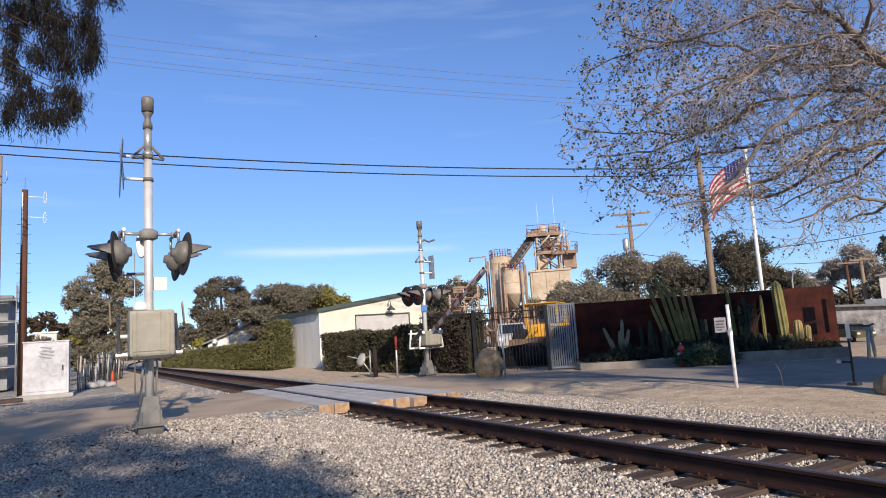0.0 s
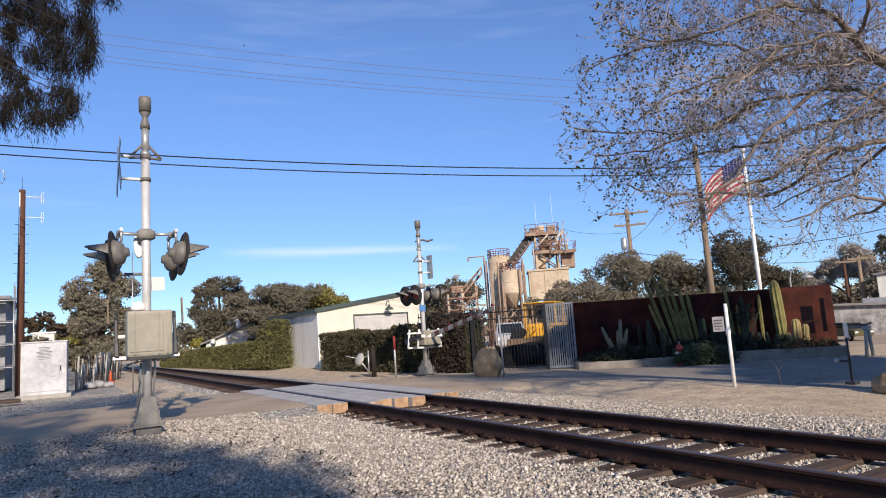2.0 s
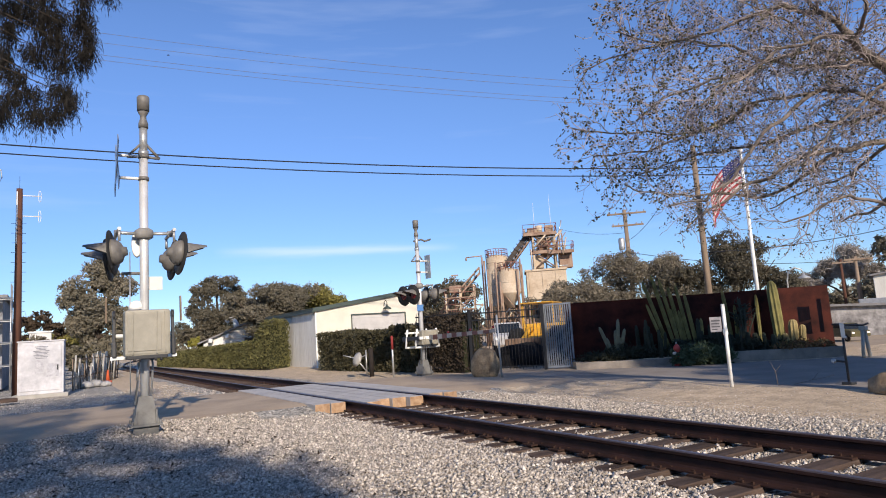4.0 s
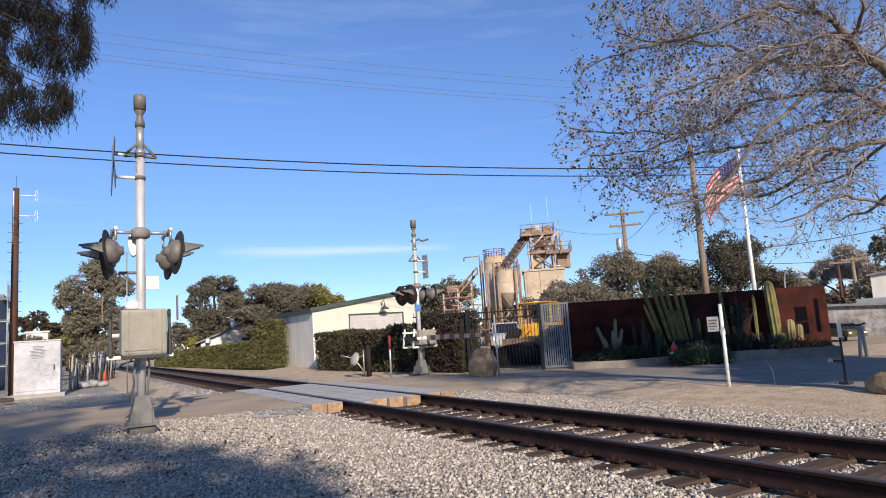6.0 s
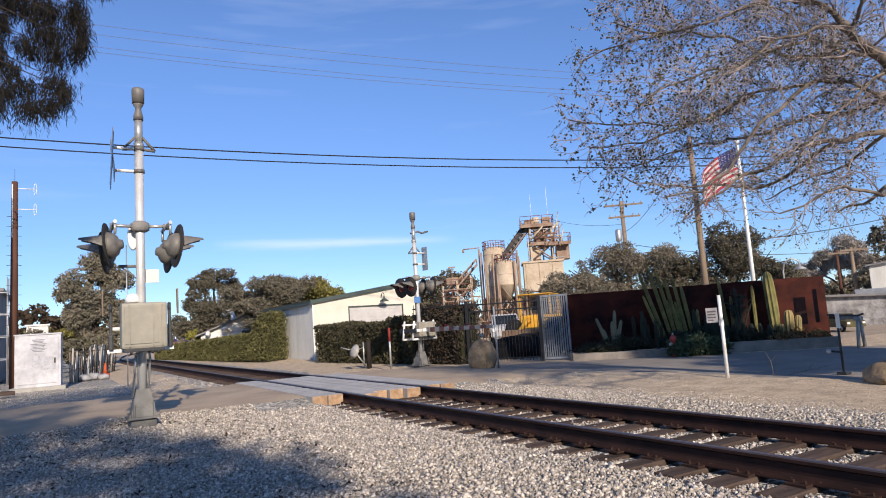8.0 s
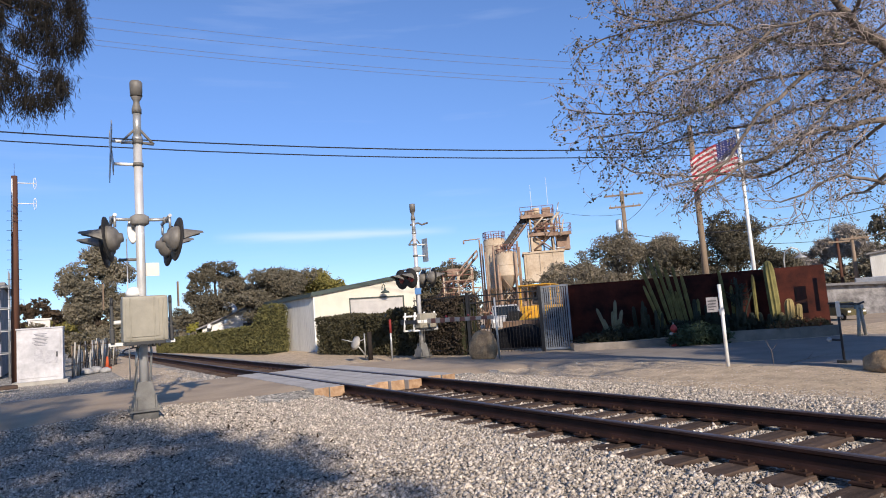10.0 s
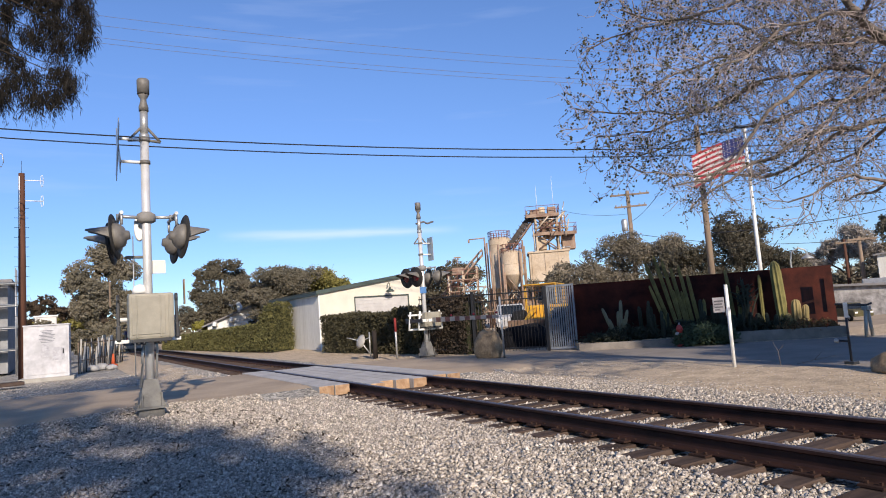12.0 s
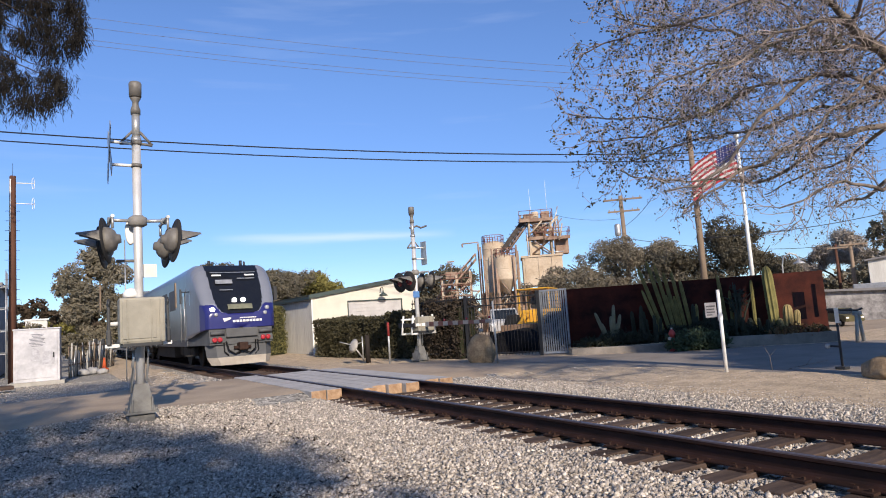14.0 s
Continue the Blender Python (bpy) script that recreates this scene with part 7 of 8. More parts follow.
        b = structure("debris_bag", bm, mat("grubby_plastic", (0.42, 0.41, 0.40), (0.24, 0.235, 0.23), rough=0.6, scale=4, bump=0.5, deep=0.03), "crumpled pale debris bag on the gravel", "bag", True, "")
        b.location = (x, y, 0.02)
    bm = bmesh.new()
    box(bm, (-0.55, -0.3, 0), (0.55, 0.3, 0.13), 0.02)
    b = structure("timber_baulk", bm, TIE, "short weathered timber lying on gravel", "timber", False, "")
    b.matrix_basis = pose(-1.75, 27.6, 0, 0, 0, 12)
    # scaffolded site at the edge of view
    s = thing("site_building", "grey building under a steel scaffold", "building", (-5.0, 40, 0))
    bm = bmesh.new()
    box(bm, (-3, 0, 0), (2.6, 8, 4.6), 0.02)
    # plaster grey is set dark to include shade on the wall
    part("wall", bm, mat("shaded_wall_plaster", (0.30, 0.30, 0.30), (0.20, 0.20, 0.205), rough=0.85, scale=1.2), s)
    bm = bmesh.new()
    box(bm, (-3.2, -0.2, 4.6), (2.8, 8.2, 4.75), 0.02)
    part("roof", bm, ROOFGREY, s)
    for k in range(4):
        bm = bmesh.new()
        rod(bm, (-1.5 + 1.5 * k, -1.2, -0.1), (-1.5 + 1.5 * k, -1.2, 5.2), 0.03, n=6)
        rod(bm, (-1.5 + 1.5 * k, -0.2, -0.1), (-1.5 + 1.5 * k, -0.2, 5.2), 0.03, n=6)
        part("scaffold_standard", bm, GALV, s)
    for z in (1.2, 2.3, 3.4, 4.5):
        bm = bmesh.new()
        for y in (-1.2, -0.2):
            rod(bm, (-1.6, y, z), (3.1, y, z), 0.025, n=6)
        box(bm, (-1.5, -1.15, z - 0.08), (3.0, -0.25, z - 0.03))
        part("scaffold_deck", bm, GALV, s)
    b = thing("white_shed", "small white flat-roofed shed beyond the yard", "building", (-1.05, 62, 0))
    bm = bmesh.new()
    box(bm, (-0.9, 0, 0), (0.6, 2.5, 3.45), 0.02)
    part("wall", bm, BIRD, b)
    bm = bmesh.new()
    box(bm, (-1.0, -0.1, 3.45), (0.7, 2.6, 3.57), 0.01)
    part("roof", bm, WHITE, b)
    # low house behind the long hedge
    h = thing("low_house", "low white house with a sloping grey roof and white roof vents", "house", (9.3, 51.2, 0), "", -12)
    bm = bmesh.new()
    t0, t1, wd = 1.80, 3.95, 5.6
    a = [bm.verts.new(p) for p in ((0, 0, 0), (wd, 0, 0), (wd, 0, t1), (0, 0, t0))]
    q = [bm.verts.new(v.co + Vector((0, 6, 0))) for v in a]
    for i in range(4):
        j = (i + 1) % 4
        bm.faces.new((a[i], q[i], q[j], a[j]))
    bm.faces.new(a)
    bm.faces.new(q[::-1])
    bmesh.ops.recalc_face_normals(bm, faces=bm.faces[:])
    part("wall", bm, BIRD, h, "white plastered wall")
    an = math.atan2(t1 - t0, wd)
    bm = bmesh.new()
    box(bm, (-0.4, -0.35, 0.02), (wd / math.cos(an) + 0.3, 6.3, 0.13), 0.01, Matrix.Translation((0, 0, t0)) @ Euler((0, -an, 0)).to_matrix().to_4x4())
    part("roof", bm, ROOFGREY, h, "grey sheet roof")
    bm = bmesh.new()
    tube(bm, [(2.35, 1.0, 2.6), (2.35, 1.0, 3.1), (2.2, 0.95, 3.4), (1.85, 0.85, 3.45), (1.62, 0.8, 3.25)], 0.19, 12)
    part("roof_vent", bm, WHITE, h, "white curved roof vent")
    for x, z in ((0.55, 1.72), (1.75, 2.0)):
        bm = bmesh.new()
        tube(bm, [(x, -0.02, z), (x, -0.2, z + 0.22), (x - 0.05, -0.4, z + 0.20), (x - 0.1, -0.5, z - 0.02)], 0.15, 10)
        part("wall_vent", bm, WHITE, h, "white hooded wall vent")
    bm = bmesh.new()
    for x in (2.9, 3.9):
        box(bm, (x, -0.03, 1.35), (x + 0.7, 0.02, 1.95), 0.01)
    part("window", bm, BLACK, h, "dark window")
    tree("small bright yellow-green bush by the hedge end", (8.95, 52.6, 0), (0.06, 0.8), [(0, 0, 1.75, 0.6, 0.6, 0.45), (0.7, 0, 1.6, 0.5, 0.5, 0.4)], 3000, 0.08, mat("sunlit_lime_leaves", (0.30, 0.27, 0.05), (0.18, 0.165, 0.04), rough=0.6, scale=1.2, bump=0, vary=0.4), 61, name="bush")
    # far end of the road
    # the plaster's grey mottling paints dappled tree shade onto a white wall
    for label, at, turn, size, m1 in (("small pale plastered building beyond the steel wall", (32.2, 18.0, 0), -58, (5.4, 3.0, 1.72), mat("dapple_shaded_plaster", (0.40, 0.38, 0.365), (0.13, 0.122, 0.118), rough=0.85, scale=2.2, fine=14)), ("grey corrugated shed with sloping roof", (46.9, 18.1, 0), -63.5, (9, 6, 3.6), SIDING)):
        b = thing("far_building", label, "building", at, "", turn)
        bm = bmesh.new()
        w, dp, hh = size
        rise = 0.28 if hh > 3 else -0.12
        pr = [(-w / 2, 0), (w / 2, 0), (w / 2, hh * (0.9 + rise)), (-w / 2, hh * 0.9)]
        a = [bm.verts.new((x, 0, z)) for x, z in pr]
        q = [bm.verts.new((x, dp, z)) for x, z in pr]
        for i in range(4):
            j = (i + 1) % 4
            bm.faces.new((a[i], a[j], q[j], q[i]))
        bm.faces.new(a[::-1])
        bm.faces.new(q)
        part("wall", bm, m1, b)
        bm = bmesh.new()
        an = math.atan2(hh * rise, w)
        box(bm, (-0.2, -0.25, 0.01), (w / math.cos(an) + 0.2, dp + 0.2, 0.12), 0.0, Matrix.Translation((-w / 2, 0, hh * 0.9)) @ Euler((0, -an, 0)).to_matrix().to_4x4())
        part("roof", bm, ROOFGREY, b)
    t = thing("flatbed_trailer", "long grey box trailer with a blue stripe", "trailer", (38.6, 16.6, 0), "", -62)
    bm = bmesh.new()
    box(bm, (-3.0, -1.1, 0.7), (3.5, 1.1, 1.75), 0.04)
    part("body", bm, mat("grey_trailer_paint", (0.30, 0.31, 0.33), (0.22, 0.23, 0.25), rough=0.6), t)
    bm = bmesh.new()
    box(bm, (-2.9, -1.13, 0.75), (3.4, -1.105, 1.15), 0.01)
    part("blue_panel", bm, mat("blue_paint", (0.05, 0.13, 0.32), rough=0.5), t, "faded blue side panel")
    for x in (-2, 2):
        for y in (-0.95, 0.95):
            wheel(t, x, y, 0.42, 0.42, 0.28)
    cart = pickup("small dull-yellow utility cart parked beyond the bed", (28.4, 15.35, 0), 235, mat("pale_yellow_paint", (0.11, 0.09, 0.03), rough=0.5), "utility_cart", "cart")
    cart.scale = (0.42, 0.42, 0.42)
    # white paint greyed to carry the yard's shade in its colour
    pickup("white pickup truck parked behind the iron gate", (24.0, 33.3, 0), 236, mat("shaded_white_paint", (0.42, 0.41, 0.40), (0.33, 0.325, 0.32), rough=0.5))
    l = thing("yard_lamp", "grey gooseneck yard lamp", "lamp", (25.3, 15.7, 0))
    bm = bmesh.new()
    tube(bm, [(0, 0, -0.1), (0, 0, 2.6), (0.05, -0.05, 2.95), (0.25, -0.2, 3.1), (0.45, -0.35, 3.0), (0.5, -0.4, 2.85)], 0.03, 8)
    part("arm", bm, GALV, l)
    bm = bmesh.new()
    lathe(bm, [(0.24, 0.0), (0.2, 0.06), (0.05, 0.14), (0.04, 0.24)], (0.5, -0.4, 2.64), 16)
    part("shade", bm, GALV, l, "grey metal shade")
    post("thin_pole", "thin grey steel pole beside the track path", (2.35, 27.2, 0), 5.2, 0.022, GALV)
    # dry twigs at the road edge
    for x, y, pts in ((12.0, 7.9, ((0, 0, 0), (0.02, 0.03, 0.28), (-0.05, 0.1, 0.5))), (12.2, 7.7, ((0, 0, 0.02), (0.1, -0.3, 0.1), (0.05, -0.75, 0.2)))):
        bm = bmesh.new()
        tube(bm, pts, 0.007, 5, 0.003)
        tube(bm, [pts[1], (pts[1][0] + 0.08, pts[1][1] - 0.1, pts[1][2] + 0.14)], 0.006, 4, 0.003)
        b = structure("dry_twig", bm, BARK, "dry fallen twig at the road edge", "twig", False, "")
        b.location = (x, y, 0)
    loader()
    b = thing("bird", "small dark bird gliding high over the crossing", "bird", BIRD_WAY[0])
    bm = bmesh.new()
    lathe(bm, [(0.005, -0.11), (0.03, -0.06), (0.035, 0.0), (0.02, 0.07), (0.006, 0.13)], n=8, m=pose(0, 0, 0, 90))
    part("body", bm, BLACK, b)
    for sx in (-1, 1):
        bm = bmesh.new()
        box(bm, (min(0, sx * 0.2), -0.03, -0.004), (max(0, sx * 0.2), 0.03, 0.004), 0.002, pose(0, 0, 0.01, 0, -14 * sx, 0))
        part("wing", bm, BLACK, b)
    bird_ = b
    # added near-black mound that stands in for the shade around the loader
    bm = bmesh.new()
    bmesh.ops.create_icosphere(bm, subdivisions=4, radius=1.0)
    for v in bm.verts:
        n_ = v.co.normalized()
        v.co = Vector((n_.x * 1.5, n_.y * 0.7, max(-0.05, n_.z * 0.8))) * (1 + 0.18 * noise.noise(n_ * 2.0 + Vector((4, 1, 0))))
    b = structure("tarpaulin", bm, mat("near_black_shade_fill", (0.012, 0.012, 0.014), (0.008, 0.008, 0.009), rough=0.8, scale=3, fine=14, bump=0.5, deep=0.03), "added near-black mound for the shade behind the gate", "heap", True, "")
    b.matrix_basis = pose(14.9, 19.9, 0.02, 0, 0, -48)
    return bird_


build_trees()
far_woods()
sycamore()
eucalyptus()
build_poles()
plant()
build_cacti()
bird = small_things()

# ---- train ----
SILVER = mat("brushed_silver_paint", (0.21, 0.22, 0.235), (0.15, 0.155, 0.17), rough=0.28, metal=0.6, scale=0.6, fine=12, bump=0.03)
NOSEGREY = mat("pale_grey_paint", (0.23, 0.24, 0.27), (0.20, 0.21, 0.24), rough=0.35, metal=0.2, scale=1, bump=0.0)
TRAINBLUE = mat("deep_blue_paint", (0.020, 0.022, 0.135), (0.017, 0.019, 0.115), rough=0.3, scale=1, bump=0.0)
UNDER = mat("dusty_underframe", (0.055, 0.05, 0.045), (0.035, 0.032, 0.03), rough=0.85, scale=3, bump=0.2)
SCREEN = mat("black_windscreen_glass", (0.008, 0.009, 0.012), (0.012, 0.013, 0.016), rough=0.06, bump=0)
PILOT = mat("pilot_grey_steel", (0.115, 0.115, 0.115), (0.085, 0.085, 0.085), rough=0.6, scale=2)
PLOUGH = mat("dusty_pale_plough", (0.40, 0.35, 0.28), (0.30, 0.26, 0.21), rough=0.75, scale=2)
HEAD = mat("lit_headlamp", (1.0, 0.97, 0.88), (1.0, 0.97, 0.88), rough=0.2, bump=0, glow=5.0)
MARK = mat("red_marker_lens", (0.45, 0.03, 0.04), rough=0.25, bump=0)


def loft(rings, cap=True):
    bm = bmesh.new()
    rows = [[bm.verts.new(p) for p in r] for r in rings]
    n = len(rows[0])
    for a, b in zip(rows, rows[1:]):
        for k in range(n):
            bm.faces.new((a[k], a[(k + 1) % n], b[(k + 1) % n], b[k]))
    if cap:
        bm.faces.new(rows[0][::-1])
        bm.faces.new(rows[-1])
    return bm


def body_ring(y, w, zb, zt, r):
    pts = [(-w, y, zb), (-w, y, (zb + zt) / 2), (-w, y, zt - r)]
    for k in range(1, 6):
        q = math.pi / 2 * k / 6
        pts.append((-w + r * (1 - math.cos(q)), y, zt - r + r * math.sin(q)))
    pts += [(-w + r, y, zt), (0, y, zt + 0.02), (w - r, y, zt)]
    for k in range(1, 6):
        q = math.pi / 2 * (1 - k / 6)
        pts.append((w - r * (1 - math.cos(q)), y, zt - r + r * math.sin(q)))
    pts += [(w, y, zt - r), (w, y, (zb + zt) / 2), (w, y, zb)]
    return pts


NOSE = ((0.0, 1.14, 1.42, 1.99, 0.20), (0.12, 1.24, 1.40, 2.20, 0.25), (0.5, 1.35, 1.34, 2.76, 0.32), (0.9, 1.41, 1.28, 3.28, 0.38), (1.25, 1.44, 1.22, 3.64, 0.42), (1.6, 1.46, 1.16, 3.86, 0.45), (2.4, 1.48, 1.10, 3.94, 0.45))


def nose_at(y):
    for a, b in zip(NOSE, NOSE[1:]):
        if a[0] <= y <= b[0]:
            f = (y - a[0]) / (b[0] - a[0])
            return tuple(p + (q - p) * f for p, q in zip(a, b))
    return NOSE[-1]


def bogie(parent, y, axles):
    bm = bmesh.new()
    for x in (-1.05, 1.05):
        box(bm, (x - 0.09, y - 1.7, 0.45), (x + 0.09, y + 1.7, 0.78), 0.04)
        for k in (-0.9, 0.9):
            rod(bm, (x, y + k, 0.4), (x, y + k, 0.9), 0.12, n=8)
    box(bm, (-1.0, y - 0.3, 0.5), (1.0, y + 0.3, 0.8), 0.03)
    b = part("bogie", bm, UNDER, parent, "dusty dark bogie")
    for k in axles:
        for x in (-0.75, 0.75):
            bm = bmesh.new()
            lathe(bm, [(0.5, -0.07), (0.53, -0.05), (0.5, 0.0), (0.49, 0.065), (0.1, 0.07)], n=20, m=Matrix.Translation((x, y + k, 0.49)) @ Euler((0, radians(90), 0)).to_matrix().to_4x4())
            part("wheel", bm, UNDER, b)


def locomotive():
    l = thing("locomotive", "silver-grey diesel locomotive with deep blue nose and lit headlamps", "locomotive", (TRACK_X, 300, 0.18))
    # the nose as a fine skin, split into grey cab, blue band and black windscreen mask
    def fine_ring(y, w, zb, zt, r, swell=1.0):
        pts = [(-w, zb + (zt - r - zb) * k / 14) for k in range(14)]
        pts += [(-w + r - r * math.cos(q), zt - r + r * math.sin(q)) for q in np.linspace(0, math.pi / 2, 17)]
        pts += [((-w + r) + (2 * w - 2 * r) * k / 64, zt) for k in range(1, 64)]
        pts += [(w - r + r * math.cos(q), zt - r + r * math.sin(q)) for q in np.linspace(math.pi / 2, 0, 17)]
        pts += [(w, zt - r - (zt - r - zb) * (k + 1) / 14) for k in range(14)]
        return [Vector((x * swell, y, zb + (z - zb) * swell)) for x, z in pts]
    rings = [fine_ring(-0.05 + 0.05 * f * f, *NOSE[0][1:], f) for f in (0.05, 0.3, 0.55, 0.8, 0.93)]
    rings += [fine_ring(y, *nose_at(y)[1:]) for y in np.linspace(0, 2.4, 150)]

    def mask_half(z):
        return float(np.interp(z, (1.96, 2.02, 2.2, 2.6, 3.4, 3.9), (0.48, 0.66, 0.80, 0.90, 0.95, 1.0)))
    skins = {"cab": [], "band": [], "mask": []}
    for p, q in zip(rings, rings[1:]):
        for k in range(len(p) - 1):
            c = (p[k] + p[k + 1] + q[k] + q[k + 1]) / 4
            low = 1.98 + 0.32 * smooth_step(0.62, 0.95, abs(c.x))
            if c.z > 1.96 and c.y < 1.85 and abs(c.x) < mask_half(c.z):
                kind = "mask"
            elif c.z < low and c.y < 0.52:
                kind = "band"
            else:
                kind = "cab"
            skins[kind].append((p[k], p[k + 1], q[k + 1], q[k]))

    def skin(name, quads, material_, parent, label):
        bm = bmesh.new()
        for quad in quads:
            bm.faces.new([bm.verts.new(v) for v in quad])
        bmesh.ops.remove_doubles(bm, verts=bm.verts[:], dist=0.0005)
        bmesh.ops.recalc_face_normals(bm, faces=bm.faces[:])
        ob = part(name, bm, material_, parent, label, True)
        ob.modifiers.new("thick", "SOLIDIFY").thickness = 0.02
        return ob
    cab = skin("cab_shell", skins["cab"], NOSEGREY, l, "rounded pale grey cab")
    skin("blue_band", skins["band"], TRAINBLUE, cab, "deep blue nose band")
    mask = skin("windscreen_mask", skins["mask"], SCREEN, cab, "glossy black windscreen mask")

    def on_slope(y, x, up=0.03):
        r = nose_at(y)
        return Vector((x, y - 0.03, r[3] + up))
    grey = mat("pale_blind", (0.30, 0.31, 0.33), rough=0.5)
    for x0, x1, y0, y1, m1, nm in ((-0.72, -0.10, 0.72, 0.84, grey, "sun_blind"), (0.10, 0.75, 0.86, 0.885, grey, "sun_blind"), (-0.62, -0.15, 0.52, 0.54, grey, "wiper"), (-0.80, -0.46, 0.97, 1.03, WHITE, "writing_bar"), (0.42, 0.78, 0.97, 1.03, WHITE, "writing_bar"), (-0.85, 0.85, 1.10, 1.12, grey, "trim_strip"), (-0.44, 0.44, 0.04, 0.15, mat("amber_panel", (0.20, 0.20, 0.13), rough=0.4), "destination_panel")):
        bm = bmesh.new()
        vs = [bm.verts.new(p) for p in (on_slope(y0, x0, 0.045), on_slope(y0, x1, 0.045), on_slope(y1, x1, 0.045), on_slope(y1, x0, 0.045))]
        bm.faces.new(vs)
        r = bmesh.ops.extrude_face_region(bm, geom=bm.faces[:])
        bmesh.ops.translate(bm, verts=[v for v in r["geom"] if isinstance(v, bmesh.types.BMVert)], vec=(0, -0.01, 0.005))
        part(nm, bm, m1, mask)
    front = Euler((radians(90), 0, 0)).to_matrix().to_4x4()
    for x, y, z, r, m1, nm in ((-0.16, 0.27, 2.45, 0.08, HEAD, "headlamp"), (0.16, 0.27, 2.45, 0.08, HEAD, "headlamp"), (-0.98, 0.10, 2.12, 0.085, HEAD, "ditch_lamp"), (0.98, 0.10, 2.12, 0.08, GALV, "ditch_lamp"), (-0.88, 0.02, 1.93, 0.07, GALV, "marker_lamp"), (0.88, 0.02, 1.93, 0.07, GALV, "marker_lamp")):
        bm = bmesh.new()
        lathe(bm, [(r, -0.05), (r, 0.05), (r * 0.6, 0.065)], n=18, m=Matrix.Translation((x, y - 0.01, z)) @ front)
        part(nm, bm, m1, cab, "lit white lamp" if m1 is HEAD else "unlit round lamp")
    for x0, x1, z0, z1 in ((-0.30, 0.78, 1.63, 1.71), (-0.05, 0.56, 1.76, 1.80)):
        bm = bmesh.new()
        n = 9
        for k in range(n):
            a = x0 + (x1 - x0) * k / n
            box(bm, (a, -0.064, z0), (a + (x1 - x0) / n * 0.72, -0.02, z1))
        part("lettering_bar", bm, WHITE, cab, "white lettering bars")
    bm = bmesh.new()
    vs = [bm.verts.new(p) for p in ((-0.60, -0.055, 1.66), (-0.36, -0.055, 1.75), (-0.38, -0.055, 1.81), (-0.66, -0.055, 1.79))]
    bm.faces.new(vs)
    r = bmesh.ops.extrude_face_region(bm, geom=bm.faces[:])
    bmesh.ops.translate(bm, verts=[v for v in r["geom"] if isinstance(v, bmesh.types.BMVert)], vec=(0, -0.006, 0))
    part("emblem", bm, WHITE, cab, "plain white emblem shape")
    # bumper, coupler, pilot
    bm = loft([[(-1.12 - 0.14 * y, y, 0.85), (1.12 + 0.14 * y, y, 0.85), (1.12 + 0.14 * y, y, 1.42), (-1.12 - 0.14 * y, y, 1.42)] for y in (0.02, 2.4)])
    part("bumper_beam", bm, PILOT, l, "grey bumper beam")
    bm = bmesh.new()
    box(bm, (-0.56, -0.10, 1.10), (0.56, 0.02, 1.42), 0.03)
    part("front_panel", bm, PILOT, l, "grey front panel")
    for x in (-1, 1):
        bm = bmesh.new()
        box(bm, (x * 0.86 - 0.27, -0.05, 0.92), (x * 0.86 + 0.27, 0.01, 1.12), 0.02)
        rod(bm, (x * 0.86 - 0.24, -0.06, 1.27), (x * 0.86 + 0.24, -0.06, 1.27), 0.07, n=10)
        tray = part("lamp_tray", bm, PILOT, l)
        for k in (-0.10, 0.08):
            bm = bmesh.new()
            lathe(bm, [(0.09, 0), (0.09, 0.05), (0.05, 0.07)], n=14, m=Matrix.Translation((x * 0.86 + k, -0.05, 1.03)) @ front)
            part("red_marker", bm, MARK, tray, "unlit red marker lamp")
    bm = bmesh.new()
    box(bm, (-0.16, -0.35, 0.62), (0.16, 0.1, 0.90), 0.05)
    rod(bm, (-0.3, -0.1, 0.72), (0.3, -0.1, 0.72), 0.06, n=8)
    part("coupler", bm, PLATE, l, "rusty knuckle coupler")
    bm = bmesh.new()
    for x in (-0.55, 0.5):
        tube(bm, [(x, -0.02, 0.95), (x * 0.9, -0.16, 0.65), (x * 0.5, -0.18, 0.50), (x * 0.2, -0.2, 0.58)], 0.03, 7)
        tube(bm, [(x * 1.15, -0.02, 0.95), (x * 1.15, -0.10, 0.6), (x * 0.9, -0.1, 0.45)], 0.025, 7)
    part("air_hose", bm, RUBBER, l, "black air hoses")
    rings = []
    for z, dy, w in ((0.85, 0.05, 1.20), (0.40, -0.12, 1.16), (0.12, -0.28, 1.04)):
        rings.append([(-w, dy + 0.5, z), (-w * 0.75, dy + 0.08, z), (0, dy, z), (w * 0.75, dy + 0.08, z), (w, dy + 0.5, z), (0, dy + 0.4, z)])
    bm = loft(rings)
    bm.normal_update()
    for f in bm.faces:
        f.material_index = 1 if f.calc_center_median().z < 0.38 else 0
    part("pilot", bm, [PILOT, PLOUGH], l, "grey pilot with dusty pale plough edge")
    # long body
    bm = loft([body_ring(2.42, 1.47, 1.1, 3.92, 0.42), body_ring(20.5, 1.47, 1.1, 3.92, 0.42)])
    part("body", bm, SILVER, l, "silver-grey locomotive body")
    bm = bmesh.new()
    box(bm, (-1.48, 2.42, 0.82), (1.48, 20.5, 1.09), 0.02)
    part("sill", bm, PILOT, l)
    bm = bmesh.new()
    box(bm, (-1.2, 7.5, 0.3), (1.2, 13, 0.81), 0.06)
    part("fuel_tank", bm, UNDER, l, "dark fuel tank")
    bogie(l, 4.6, (-1.3, 1.3))
    bogie(l, 17.4, (-1.3, 1.3))
    for sx in (-1, 1):
        bm = bmesh.new()
        box(bm, (sx * 1.475 - 0.012, 2.55, 1.15), (sx * 1.475 + 0.012, 3.25, 3.1), 0.01)
        d = part("cab_door", bm, SILVER, l, "grey cab door")
        bm = bmesh.new()
